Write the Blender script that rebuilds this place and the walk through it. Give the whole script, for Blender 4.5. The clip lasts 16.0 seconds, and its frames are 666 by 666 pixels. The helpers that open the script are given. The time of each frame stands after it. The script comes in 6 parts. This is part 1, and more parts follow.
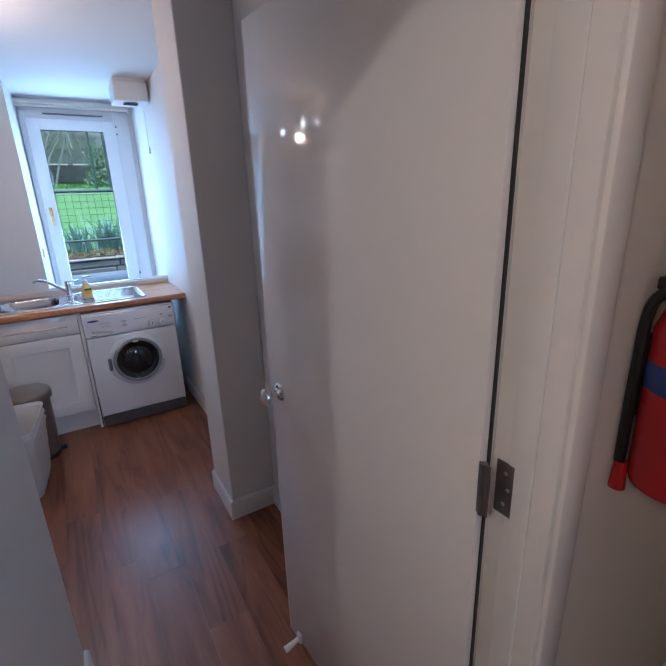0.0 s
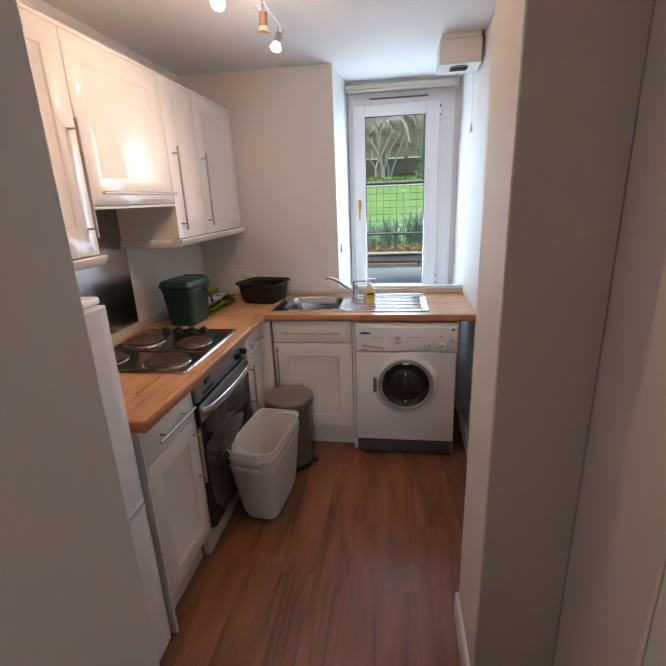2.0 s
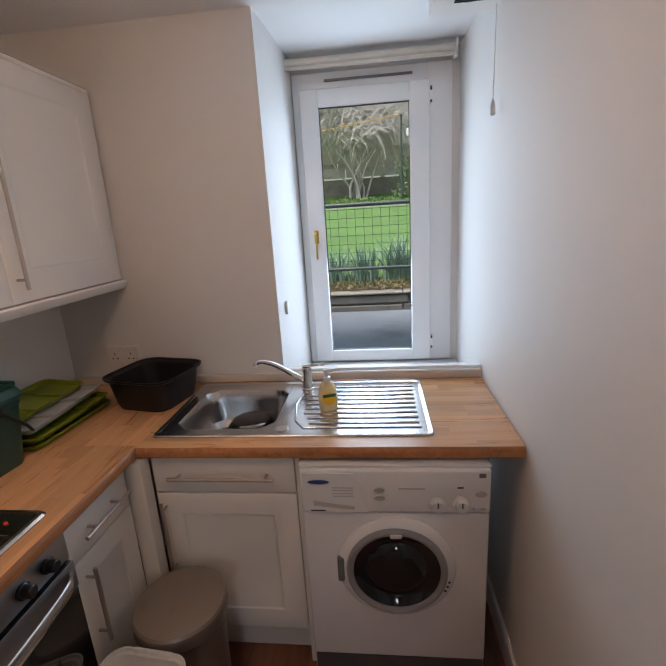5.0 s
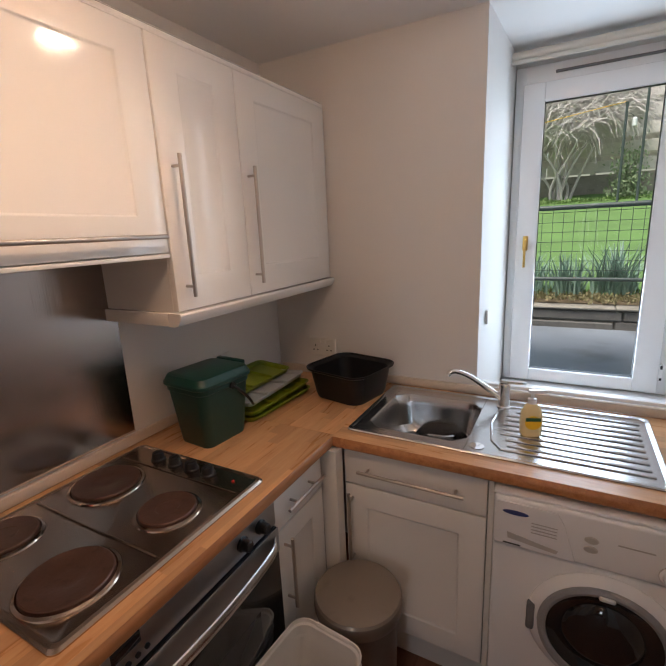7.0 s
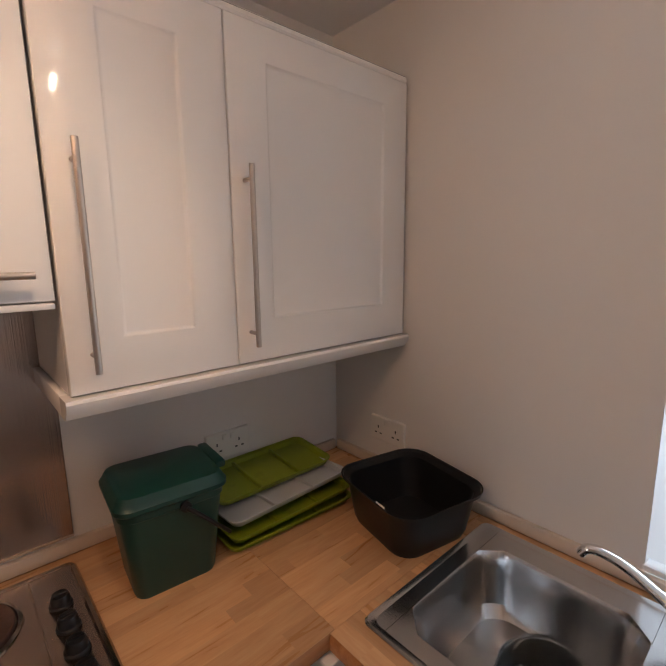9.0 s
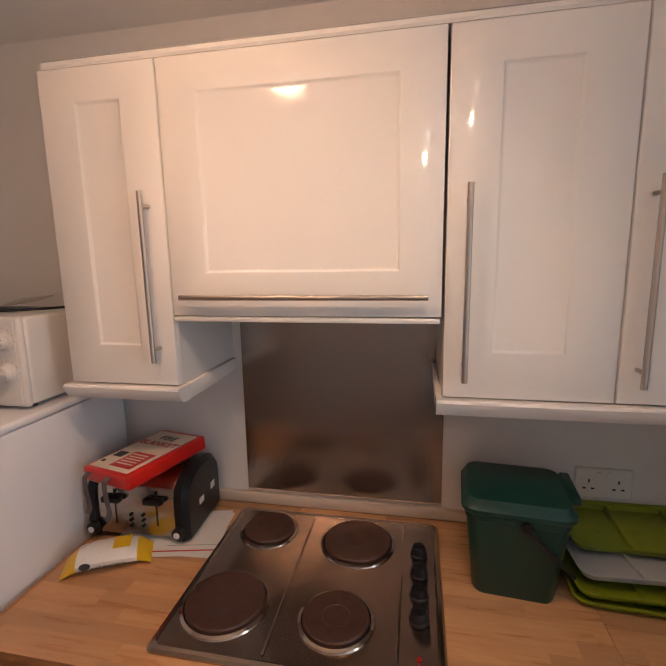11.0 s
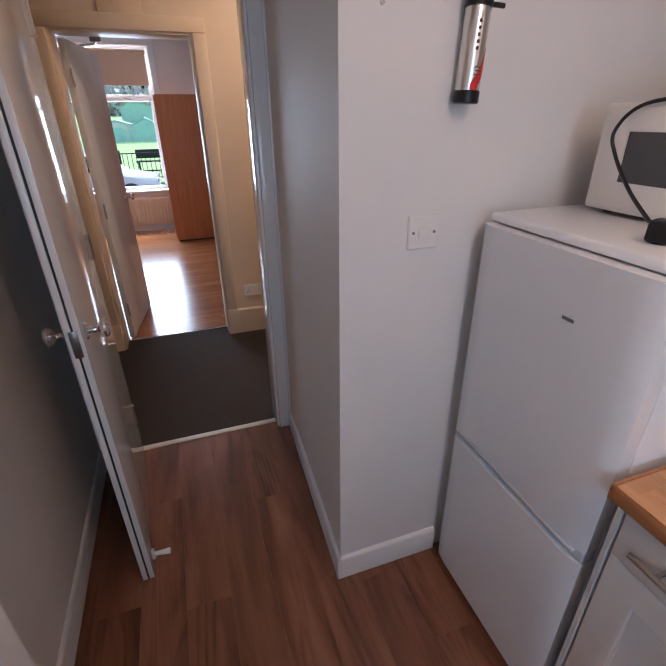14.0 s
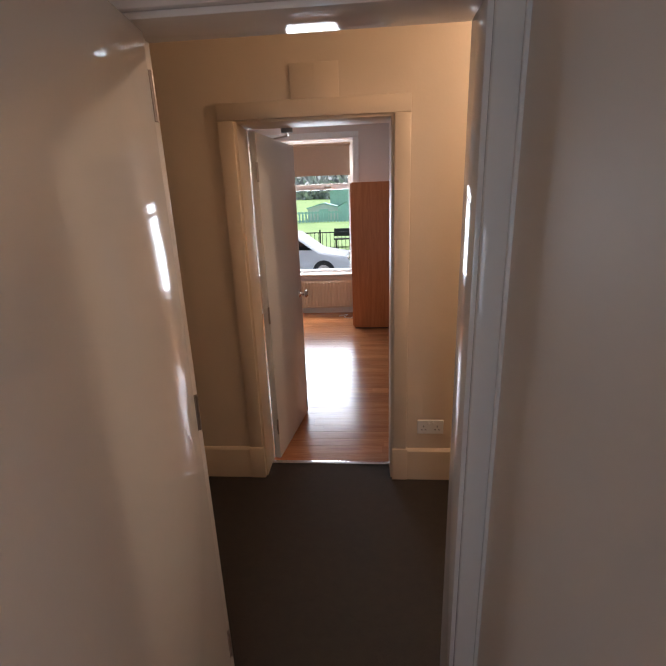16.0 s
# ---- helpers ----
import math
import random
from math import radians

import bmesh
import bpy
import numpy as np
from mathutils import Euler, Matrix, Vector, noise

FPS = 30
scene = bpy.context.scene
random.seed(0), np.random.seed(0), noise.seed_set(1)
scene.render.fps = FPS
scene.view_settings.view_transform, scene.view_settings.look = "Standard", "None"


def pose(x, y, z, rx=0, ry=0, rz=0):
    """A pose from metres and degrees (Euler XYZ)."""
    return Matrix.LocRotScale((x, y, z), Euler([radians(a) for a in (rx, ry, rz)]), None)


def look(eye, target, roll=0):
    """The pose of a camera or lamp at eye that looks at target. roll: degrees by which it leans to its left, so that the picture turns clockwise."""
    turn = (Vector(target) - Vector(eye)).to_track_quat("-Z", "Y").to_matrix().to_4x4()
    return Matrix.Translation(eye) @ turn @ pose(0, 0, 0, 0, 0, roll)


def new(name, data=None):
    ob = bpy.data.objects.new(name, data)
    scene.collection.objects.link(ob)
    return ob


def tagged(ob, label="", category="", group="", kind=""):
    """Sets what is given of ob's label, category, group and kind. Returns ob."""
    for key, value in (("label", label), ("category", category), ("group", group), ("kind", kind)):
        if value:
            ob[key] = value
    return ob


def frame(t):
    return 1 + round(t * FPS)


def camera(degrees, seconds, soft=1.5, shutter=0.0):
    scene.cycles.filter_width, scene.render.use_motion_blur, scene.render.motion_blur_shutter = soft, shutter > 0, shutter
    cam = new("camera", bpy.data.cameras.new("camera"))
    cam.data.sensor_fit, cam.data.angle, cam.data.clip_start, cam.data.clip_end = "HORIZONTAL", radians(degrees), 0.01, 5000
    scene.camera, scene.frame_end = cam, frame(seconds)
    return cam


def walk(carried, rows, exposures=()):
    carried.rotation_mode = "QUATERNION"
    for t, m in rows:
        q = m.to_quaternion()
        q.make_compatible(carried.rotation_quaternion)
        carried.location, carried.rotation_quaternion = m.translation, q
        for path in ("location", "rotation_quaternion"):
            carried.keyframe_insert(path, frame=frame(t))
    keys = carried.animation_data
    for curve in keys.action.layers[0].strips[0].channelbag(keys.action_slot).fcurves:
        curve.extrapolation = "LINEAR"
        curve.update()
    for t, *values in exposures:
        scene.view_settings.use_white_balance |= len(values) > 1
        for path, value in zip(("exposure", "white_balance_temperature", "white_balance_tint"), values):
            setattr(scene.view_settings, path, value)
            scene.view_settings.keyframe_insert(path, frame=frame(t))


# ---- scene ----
cam = camera(75.1, 16.0)
PATH = [
    (0, (0.226, 0.386, 1.544), (1.201, 2.026, 0.941), -2.0),
    (0.5, (0.367, 0.602, 1.55), (0.816, 2.455, 0.948), -1.5),
    (1, (0.455, 0.792, 1.538), (0.458, 2.704, 0.953), -0.6),
    (1.5, (0.516, 0.961, 1.546), (0.31, 2.862, 0.961), -1.2),
    (2, (0.462, 1.213, 1.55), (0.17, 3.1, 0.958), -2.3),
    (2.5, (0.419, 1.502, 1.585), (0.116, 3.389, 0.996), -4.1),
    (3, (0.422, 1.791, 1.57), (0.118, 3.684, 0.999), -4.4),
    (3.5, (0.47, 2.069, 1.603), (0.23, 3.975, 1.044), -4.4),
    (3.7, (0.467, 2.162, 1.596), (0.316, 4.077, 1.04), -3.8),
    (5.8, (0.493, 2.457, 1.584), (0.069, 4.351, 1.101), -2.6),
    (6, (0.473, 2.447, 1.589), (-0.047, 4.317, 1.107), -2.6),
    (6.5, (0.426, 2.418, 1.599), (-0.341, 4.204, 1.127), -2.5),
    (7, (0.362, 2.434, 1.598), (-0.575, 4.14, 1.138), -2.6),
    (7.5, (0.235, 2.575, 1.618), (-0.755, 4.255, 1.176), -2.7),
    (8, (0.187, 2.762, 1.612), (-0.879, 4.403, 1.202), -2.7),
    (8.2, (0.193, 2.853, 1.61), (-0.923, 4.467, 1.222), -2.2),
    (10.3, (0.289, 3.369, 1.676), (-1.67, 3.588, 1.338), -0.9),
    (10.5, (0.295, 3.35, 1.68), (-1.677, 3.366, 1.347), -1.2),
    (11, (0.297, 3.251, 1.681), (-1.638, 2.872, 1.346), -1.0),
    (11.5, (0.317, 3.168, 1.674), (-1.526, 2.471, 1.334), -0.9),
    (12, (0.344, 3.086, 1.667), (-1.31, 2.02, 1.31), -1.1),
    (12.5, (0.359, 3.024, 1.62), (-1.052, 1.706, 1.1), -1.2),
    (13, (0.364, 2.937, 1.551), (-0.728, 1.452, 0.775), -1.4),
    (13.5, (0.392, 2.857, 1.532), (-0.384, 1.219, 0.685), -2.0),
    (14, (0.377, 2.737, 1.533), (-0.201, 1.043, 0.639), -0.7),
    (14.5, (0.361, 2.595, 1.567), (-0.002, 0.798, 0.767), 1.5),
    (15, (0.274, 2.418, 1.593), (0.193, 0.541, 0.905), -0.4),
    (15.5, (0.248, 2.16, 1.592), (0.35, 0.259, 0.977), -0.4),
    (16, (0.284, 1.803, 1.6), (0.446, -0.104, 1.017), -2.1),
]
EXPOSURES = [(0.0, 0.5, 4600, 6), (0.5, 0.5, 5100, 6), (1.0, 0.5, 5500, 7), (1.5, 0.5, 5800, 8), (2.0, 0.45, 6250, 10), (3.0, 0.2, 6400, 11), (3.5, -0.02, 6450, 12), (6.0, -0.05, 6450, 12), (7.0, 0.02, 6700, 12), (8.0, 0.02, 6800, 13), (10.5, -0.08, 6800, 15), (11.5, -0.02, 6750, 16), (12.0, 0.08, 6700, 15), (12.5, 0.28, 6250, 13), (13.0, 0.42, 5850, 12), (13.5, 0.45, 5650, 12), (14.0, 0.48, 5450, 11), (14.5, 0.45, 5750, 11), (15.0, 0.32, 6250, 11), (16.0, 0.25, 6300, 12)]
walk(cam, [(t, look(eye, target, roll)) for t, eye, target, roll in PATH], EXPOSURES)


# ---- light and exposure ----
world = bpy.data.worlds.new("sky")
scene.world = world
world.use_nodes = True
wn = world.node_tree.nodes
sky = wn.new("ShaderNodeTexSky")
sky.sky_type, sky.sun_disc = "NISHITA", False
sky.sun_elevation, sky.sun_rotation = radians(64), radians(211)
sky.air_density, sky.dust_density = 1.5, 4.0
world.node_tree.links.new(sky.outputs[0], wn["Background"].inputs[0])
wn["Background"].inputs[1].default_value = 0.15


def lamp(name, kind, energy, colour, m, **settings):
    data = bpy.data.lights.new(name, kind)
    data.energy, data.color = energy, colour
    ob = new(name, data)
    ob.matrix_world = m
    if kind == "SUN":
        data.angle = settings["angle"]
    elif kind == "AREA":
        data.shape, data.size, data.size_y = "RECTANGLE", settings["size"][0], settings["size"][1]
    elif kind == "SPOT":
        data.spot_size, data.spot_blend, data.shadow_soft_size = settings["cone"], settings.get("blend", 0.6), settings["soft"]
    else:
        data.shadow_soft_size = settings["soft"]
    return ob


lamp("overcast_sun", "SUN", 4.2, (1.0, 0.97, 0.93), look((0, 0, 24), (6, 10, 0)), angle=radians(25))
# the sky's light through the two windows
lamp("kitchen_window_skylight", "AREA", 9.8, (0.64, 0.81, 1.0), look((0.44, 4.784, 1.49), (0.44, 0, 1.1)), size=(0.46, 1.26))
lamp("bedroom_window_skylight", "AREA", 66, (0.82, 0.90, 1.0), look((1.25, -4.80, 1.45), (1.1, 0, 0.9)), size=(1.4, 1.6))
# the kitchen's spot bar and the hall's ceiling lamp
lamp("spot_bulb_light_1", "SPOT", 3, (1.0, 0.60, 0.37), look((-0.236, 2.700, 2.128), (-0.45, 2.88, 0.9)), cone=radians(130), soft=0.012, blend=1.0)
lamp("opal_bulb_light", "POINT", 7, (1.0, 0.60, 0.36), Matrix.Translation((-0.096, 2.848, 2.095)), soft=0.02)
lamp("spot_bulb_light_2", "SPOT", 7, (1.0, 0.78, 0.60), look((-0.092, 3.335, 2.098), (-0.60, 2.98, 1.15)), cone=radians(125), soft=0.02, blend=1.0)
lamp("hall_lamp_light", "POINT", 17, (1.0, 0.76, 0.54), Matrix.Translation((-0.75, 0.05, 2.32)), soft=0.04)


# ---- materials ----
MATS = {}


def mat(name, colour, rough=0.5, metal=0.0, vary=0.06, scale=6.0, bump=0.0, bump_scale=60.0, coat=0.0, stain=0.0, rough_vary=0.1, per_piece=0.0):
    """A painted, plastic or metal surface: base colour with broad mottling, fine grain and a little relief."""
    if name in MATS:
        return MATS[name]
    m = bpy.data.materials.new(name)
    m.use_nodes = True
    n, l = m.node_tree.nodes, m.node_tree.links
    b = n["Principled BSDF"]
    b.inputs["Metallic"].default_value = metal
    b.inputs["Coat Weight"].default_value = coat
    b.inputs["Coat Roughness"].default_value = 0.06
    tc = n.new("ShaderNodeTexCoord")
    big = n.new("ShaderNodeTexNoise")
    big.inputs["Scale"].default_value, big.inputs["Detail"].default_value = scale, 4
    fine = n.new("ShaderNodeTexNoise")
    fine.inputs["Scale"].default_value, fine.inputs["Detail"].default_value = bump_scale, 3
    l.new(tc.outputs["Object"], big.inputs["Vector"])
    l.new(tc.outputs["Object"], fine.inputs["Vector"])
    mix = n.new("ShaderNodeMix")
    mix.data_type = "RGBA"
    mix.inputs["A"].default_value = (*[c * (1 - vary) for c in colour], 1)
    mix.inputs["B"].default_value = (*[min(1, c * (1 + vary)) for c in colour], 1)
    l.new(big.outputs["Fac"], mix.inputs["Factor"])
    out = mix.outputs["Result"]
    if stain:
        ramp = n.new("ShaderNodeValToRGB")
        ramp.color_ramp.elements[0].position, ramp.color_ramp.elements[1].position = 0.56, 0.72
        spots = n.new("ShaderNodeTexNoise")
        spots.inputs["Scale"].default_value, spots.inputs["Detail"].default_value = scale * 2.3, 8
        l.new(tc.outputs["Object"], spots.inputs["Vector"])
        l.new(spots.outputs["Fac"], ramp.inputs["Fac"])
        dirt = n.new("ShaderNodeMix")
        dirt.data_type = "RGBA"
        dirt.inputs["B"].default_value = (*[c * (1 - stain) for c in colour], 1)
        l.new(ramp.outputs["Color"], dirt.inputs["Factor"])
        l.new(out, dirt.inputs["A"])
        out = dirt.outputs["Result"]
    if per_piece:
        info = n.new("ShaderNodeObjectInfo")
        hsv = n.new("ShaderNodeHueSaturation")
        rng = n.new("ShaderNodeMapRange")
        rng.inputs["To Min"].default_value, rng.inputs["To Max"].default_value = 1 - per_piece, 1 + per_piece
        l.new(info.outputs["Random"], rng.inputs["Value"])
        l.new(rng.outputs["Result"], hsv.inputs["Value"])
        l.new(out, hsv.inputs["Color"])
        out = hsv.outputs["Color"]
    l.new(out, b.inputs["Base Color"])
    rr = n.new("ShaderNodeMapRange")
    rr.inputs["To Min"].default_value, rr.inputs["To Max"].default_value = max(0.02, rough * (1 - rough_vary)), min(1, rough * (1 + rough_vary))
    l.new(big.outputs["Fac"], rr.inputs["Value"])
    l.new(rr.outputs["Result"], b.inputs["Roughness"])
    if bump:
        bp = n.new("ShaderNodeBump")
        bp.inputs["Strength"].default_value, bp.inputs["Distance"].default_value = bump, 0.002
        l.new(fine.outputs["Fac"], bp.inputs["Height"])
        l.new(bp.outputs["Normal"], b.inputs["Normal"])
    MATS[name] = m
    return m


def wood(name, dark, mid, light, along="y", rough=0.4, ring=10.0, stretch=14.0, bump=0.15, coat=0.0, contrast=0.5):
    """Wood grain that runs along one axis; every plank or stave differs by its own random shift."""
    if name in MATS:
        return MATS[name]
    m = bpy.data.materials.new(name)
    m.use_nodes = True
    n, l = m.node_tree.nodes, m.node_tree.links
    b = n["Principled BSDF"]
    b.inputs["Coat Weight"].default_value = coat
    b.inputs["Coat Roughness"].default_value = 0.15
    tc, info = n.new("ShaderNodeTexCoord"), n.new("ShaderNodeObjectInfo")
    shift = n.new("ShaderNodeVectorMath")
    shift.operation = "MULTIPLY_ADD"
    shift.inputs[1].default_value = (1, 1, 1)
    comb = n.new("ShaderNodeCombineXYZ")
    mul = n.new("ShaderNodeMath")
    mul.operation = "MULTIPLY"
    mul.inputs[1].default_value = 37.0
    l.new(info.outputs["Random"], mul.inputs[0])
    for k in range(3):
        l.new(mul.outputs[0], comb.inputs[k])
    l.new(tc.outputs["Object"], shift.inputs[0])
    l.new(comb.outputs[0], shift.inputs[2])
    mp = n.new("ShaderNodeMapping")
    sc = {"x": (1, stretch, stretch), "y": (stretch, 1, stretch), "z": (stretch, stretch, 1)}[along]
    mp.inputs["Scale"].default_value = sc
    l.new(shift.outputs[0], mp.inputs["Vector"])
    grain = n.new("ShaderNodeTexNoise")
    grain.inputs["Scale"].default_value, grain.inputs["Detail"].default_value, grain.inputs["Distortion"].default_value = ring * 0.35, 6, 1.2
    fine = n.new("ShaderNodeTexNoise")
    fine.inputs["Scale"].default_value, fine.inputs["Detail"].default_value = ring * 3.0, 4
    l.new(mp.outputs[0], grain.inputs["Vector"])
    l.new(mp.outputs[0], fine.inputs["Vector"])
    ramp = n.new("ShaderNodeValToRGB")
    e = ramp.color_ramp.elements
    e[0].position, e[0].color = 0.5 - contrast / 2.6, (*dark, 1)
    e[1].position, e[1].color = 0.5 + contrast / 2.6, (*light, 1)
    k = e.new(0.5)
    k.color = (*mid, 1)
    add = n.new("ShaderNodeMix")
    add.data_type = "FLOAT"
    add.inputs[0].default_value = 0.3
    l.new(grain.outputs["Fac"], add.inputs[2])
    l.new(fine.outputs["Fac"], add.inputs[3])
    l.new(add.outputs[0], ramp.inputs["Fac"])
    hsv = n.new("ShaderNodeHueSaturation")
    rng = n.new("ShaderNodeMapRange")
    rng.inputs["To Min"].default_value, rng.inputs["To Max"].default_value = 0.80, 1.18
    l.new(info.outputs["Random"], rng.inputs["Value"])
    l.new(rng.outputs["Result"], hsv.inputs["Value"])
    l.new(ramp.outputs["Color"], hsv.inputs["Color"])
    l.new(hsv.outputs["Color"], b.inputs["Base Color"])
    rr = n.new("ShaderNodeMapRange")
    rr.inputs["To Min"].default_value, rr.inputs["To Max"].default_value = rough * 0.85, min(1, rough * 1.2)
    l.new(grain.outputs["Fac"], rr.inputs["Value"])
    l.new(rr.outputs["Result"], b.inputs["Roughness"])
    bp = n.new("ShaderNodeBump")
    bp.inputs["Strength"].default_value, bp.inputs["Distance"].default_value = bump, 0.001
    l.new(fine.outputs["Fac"], bp.inputs["Height"])
    l.new(bp.outputs["Normal"], b.inputs["Normal"])
    MATS[name] = m
    return m


def vinyl_planks(name, dark, mid, light):
    """Printed wood-effect vinyl: broad streaks along y with patches of cathedral grain, shifted from plank to plank."""
    m = bpy.data.materials.new(name)
    m.use_nodes = True
    n, l = m.node_tree.nodes, m.node_tree.links
    b = n["Principled BSDF"]
    b.inputs["Coat Weight"].default_value, b.inputs["Coat Roughness"].default_value = 0.10, 0.22

    def node(kind, **values):
        k = n.new(kind)
        for key, v in values.items():
            k.inputs[key].default_value = v
        return k

    def maths(op, a, v):
        k = n.new("ShaderNodeMath")
        k.operation = op
        l.new(a, k.inputs[0])
        if isinstance(v, (int, float)):
            k.inputs[1].default_value = v
        else:
            l.new(v, k.inputs[1])
        return k.outputs[0]

    tc, info = n.new("ShaderNodeTexCoord"), n.new("ShaderNodeObjectInfo")
    add = n.new("ShaderNodeVectorMath")
    add.operation = "ADD"
    l.new(tc.outputs["Object"], add.inputs[0])
    comb = n.new("ShaderNodeCombineXYZ")
    for k in range(3):
        l.new(maths("MULTIPLY", info.outputs["Random"], 29.0), comb.inputs[k])
    l.new(comb.outputs[0], add.inputs[1])
    fields = []
    for sc, scale, detail, twist in (((5.5, 0.55, 5.5), 1.0, 2, 0.6), ((6, 0.9, 6), 1.5, 4, 0.8), ((2.2, 0.9, 2.2), 1.2, 2, 0.0), ((90, 5, 90), 1.5, 3, 0.0)):
        mp = node("ShaderNodeMapping", Scale=sc)
        l.new(add.outputs[0], mp.inputs["Vector"])
        tx = node("ShaderNodeTexNoise", Scale=scale, Detail=detail, Distortion=twist)
        l.new(mp.outputs[0], tx.inputs["Vector"])
        fields.append(tx.outputs["Fac"])
    rings, streaks, patches, fine = fields
    wave = maths("SINE", maths("MULTIPLY", rings, 70.0), 0.0)
    lines = maths("POWER", maths("ADD", maths("MULTIPLY", wave, 0.5), 0.5), 3.0)
    mask = node("ShaderNodeMapRange", **{"From Min": 0.46, "From Max": 0.60})
    l.new(patches, mask.inputs["Value"])
    grain = maths("MULTIPLY", lines, mask.outputs["Result"])
    tone = maths("ADD", maths("MULTIPLY", streaks, 0.84), maths("MULTIPLY", fine, 0.16))
    tone = maths("SUBTRACT", tone, maths("MULTIPLY", grain, 0.13))
    ramp = n.new("ShaderNodeValToRGB")
    e = ramp.color_ramp.elements
    e[0].position, e[0].color = 0.27, (*dark, 1)
    e[1].position, e[1].color = 0.72, (*light, 1)
    e.new(0.48).color = (*mid, 1)
    l.new(tone, ramp.inputs["Fac"])
    hsv = n.new("ShaderNodeHueSaturation")
    rng = node("ShaderNodeMapRange", **{"To Min": 0.93, "To Max": 1.07})
    l.new(info.outputs["Random"], rng.inputs["Value"])
    l.new(rng.outputs["Result"], hsv.inputs["Value"])
    l.new(ramp.outputs["Color"], hsv.inputs["Color"])
    l.new(hsv.outputs["Color"], b.inputs["Base Color"])
    rr = node("ShaderNodeMapRange", **{"To Min": 0.27, "To Max": 0.40})
    l.new(streaks, rr.inputs["Value"])
    l.new(rr.outputs["Result"], b.inputs["Roughness"])
    bp = node("ShaderNodeBump", Strength=0.22, Distance=0.001)
    l.new(fine, bp.inputs["Height"])
    l.new(bp.outputs["Normal"], b.inputs["Normal"])
    return m


def brushed(name, colour, rough=0.3, along="y", streak=0.12):
    """Brushed or worn metal with fine streaks along one axis."""
    m = mat(name, colour, rough, 1.0, 0.08, 9.0)
    n, l = m.node_tree.nodes, m.node_tree.links
    b = n["Principled BSDF"]
    if "streaks" not in n:
        tc, mp, tx, bp = (n.new(k) for k in ("ShaderNodeTexCoord", "ShaderNodeMapping", "ShaderNodeTexNoise", "ShaderNodeBump"))
        tx.name = "streaks"
        mp.inputs["Scale"].default_value = {"x": (2, 400, 400), "y": (400, 2, 400), "z": (400, 400, 2)}[along]
        tx.inputs["Scale"].default_value, tx.inputs["Detail"].default_value = 1.0, 3
        bp.inputs["Strength"].default_value, bp.inputs["Distance"].default_value = streak, 0.001
        l.new(tc.outputs["Object"], mp.inputs["Vector"])
        l.new(mp.outputs[0], tx.inputs["Vector"])
        l.new(tx.outputs["Fac"], bp.inputs["Height"])
        l.new(bp.outputs["Normal"], b.inputs["Normal"])
    return m


def glass(name, colour=(1, 1, 1), rough=0.0, mix=0.10):
    """Clear pane: mostly see-through with a mirror gloss."""
    if name in MATS:
        return MATS[name]
    m = bpy.data.materials.new(name)
    m.use_nodes = True
    n, l = m.node_tree.nodes, m.node_tree.links
    n.remove(n["Principled BSDF"])
    tr, gl, mx = n.new("ShaderNodeBsdfTransparent"), n.new("ShaderNodeBsdfGlossy"), n.new("ShaderNodeMixShader")
    tr.inputs[0].default_value = (*colour, 1)
    gl.inputs["Roughness"].default_value = rough
    lw = n.new("ShaderNodeFresnel")
    lw.inputs[0].default_value = 1.0 + mix * 4.5
    l.new(lw.outputs[0], mx.inputs[0])
    l.new(tr.outputs[0], mx.inputs[1])
    l.new(gl.outputs[0], mx.inputs[2])
    l.new(mx.outputs[0], n["Material Output"].inputs[0])
    MATS[name] = m
    return m


def glow(name, colour, strength):
    m = bpy.data.materials.new(name)
    m.use_nodes = True
    b = m.node_tree.nodes["Principled BSDF"]
    b.inputs["Base Color"].default_value = (*colour, 1)
    b.inputs["Emission Color"].default_value = (*colour, 1)
    b.inputs["Emission Strength"].default_value = strength
    return m


WALL = mat("matt_white_wall_paint", (0.74, 0.715, 0.69), 0.62, vary=0.03, scale=1.3, bump=0.12, bump_scale=90)
HALLW = mat("cream_hall_wall_paint", (0.69, 0.55, 0.41), 0.55, vary=0.04, scale=1.1, bump=0.25, bump_scale=70)
PINKW = mat("pale_bedroom_wall_paint", (0.74, 0.66, 0.62), 0.6, vary=0.03, scale=1.2, bump=0.12)
CEIL = mat("white_ceiling_paint", (0.78, 0.77, 0.76), 0.8, vary=0.03, scale=1.0, bump=0.1)
GLOSS = mat("white_gloss_paint", (0.76, 0.73, 0.70), 0.07, vary=0.02, scale=3, bump=0.09, bump_scale=22)
GLOSS.node_tree.nodes["Principled BSDF"].inputs["Specular IOR Level"].default_value = 0.3
HALLG = mat("cream_gloss_paint", (0.70, 0.55, 0.40), 0.48, vary=0.03, scale=3, bump=0.15, bump_scale=24)
SATIN = mat("white_satin_skirting_paint", (0.76, 0.75, 0.74), 0.3, vary=0.04, scale=4, bump=0.06, stain=0.10)
UNIT = mat("white_vinyl_unit_door", (0.80, 0.775, 0.74), 0.085, vary=0.02, scale=2.0, bump=0.10, bump_scale=14)
UNIT.node_tree.nodes["Principled BSDF"].inputs["Specular IOR Level"].default_value = 0.35
CARC = mat("white_melamine_carcass", (0.76, 0.74, 0.71), 0.4, vary=0.03, scale=3)
UPVC = mat("white_upvc", (0.91, 0.92, 0.93), 0.25, vary=0.03, scale=5)
WHITEP = mat("white_enamel", (0.80, 0.81, 0.83), 0.22, vary=0.02, scale=4, bump=0.04, bump_scale=40, coat=0.2)
CREAMP = mat("white_plastic", (0.76, 0.73, 0.69), 0.35, vary=0.02, scale=5)
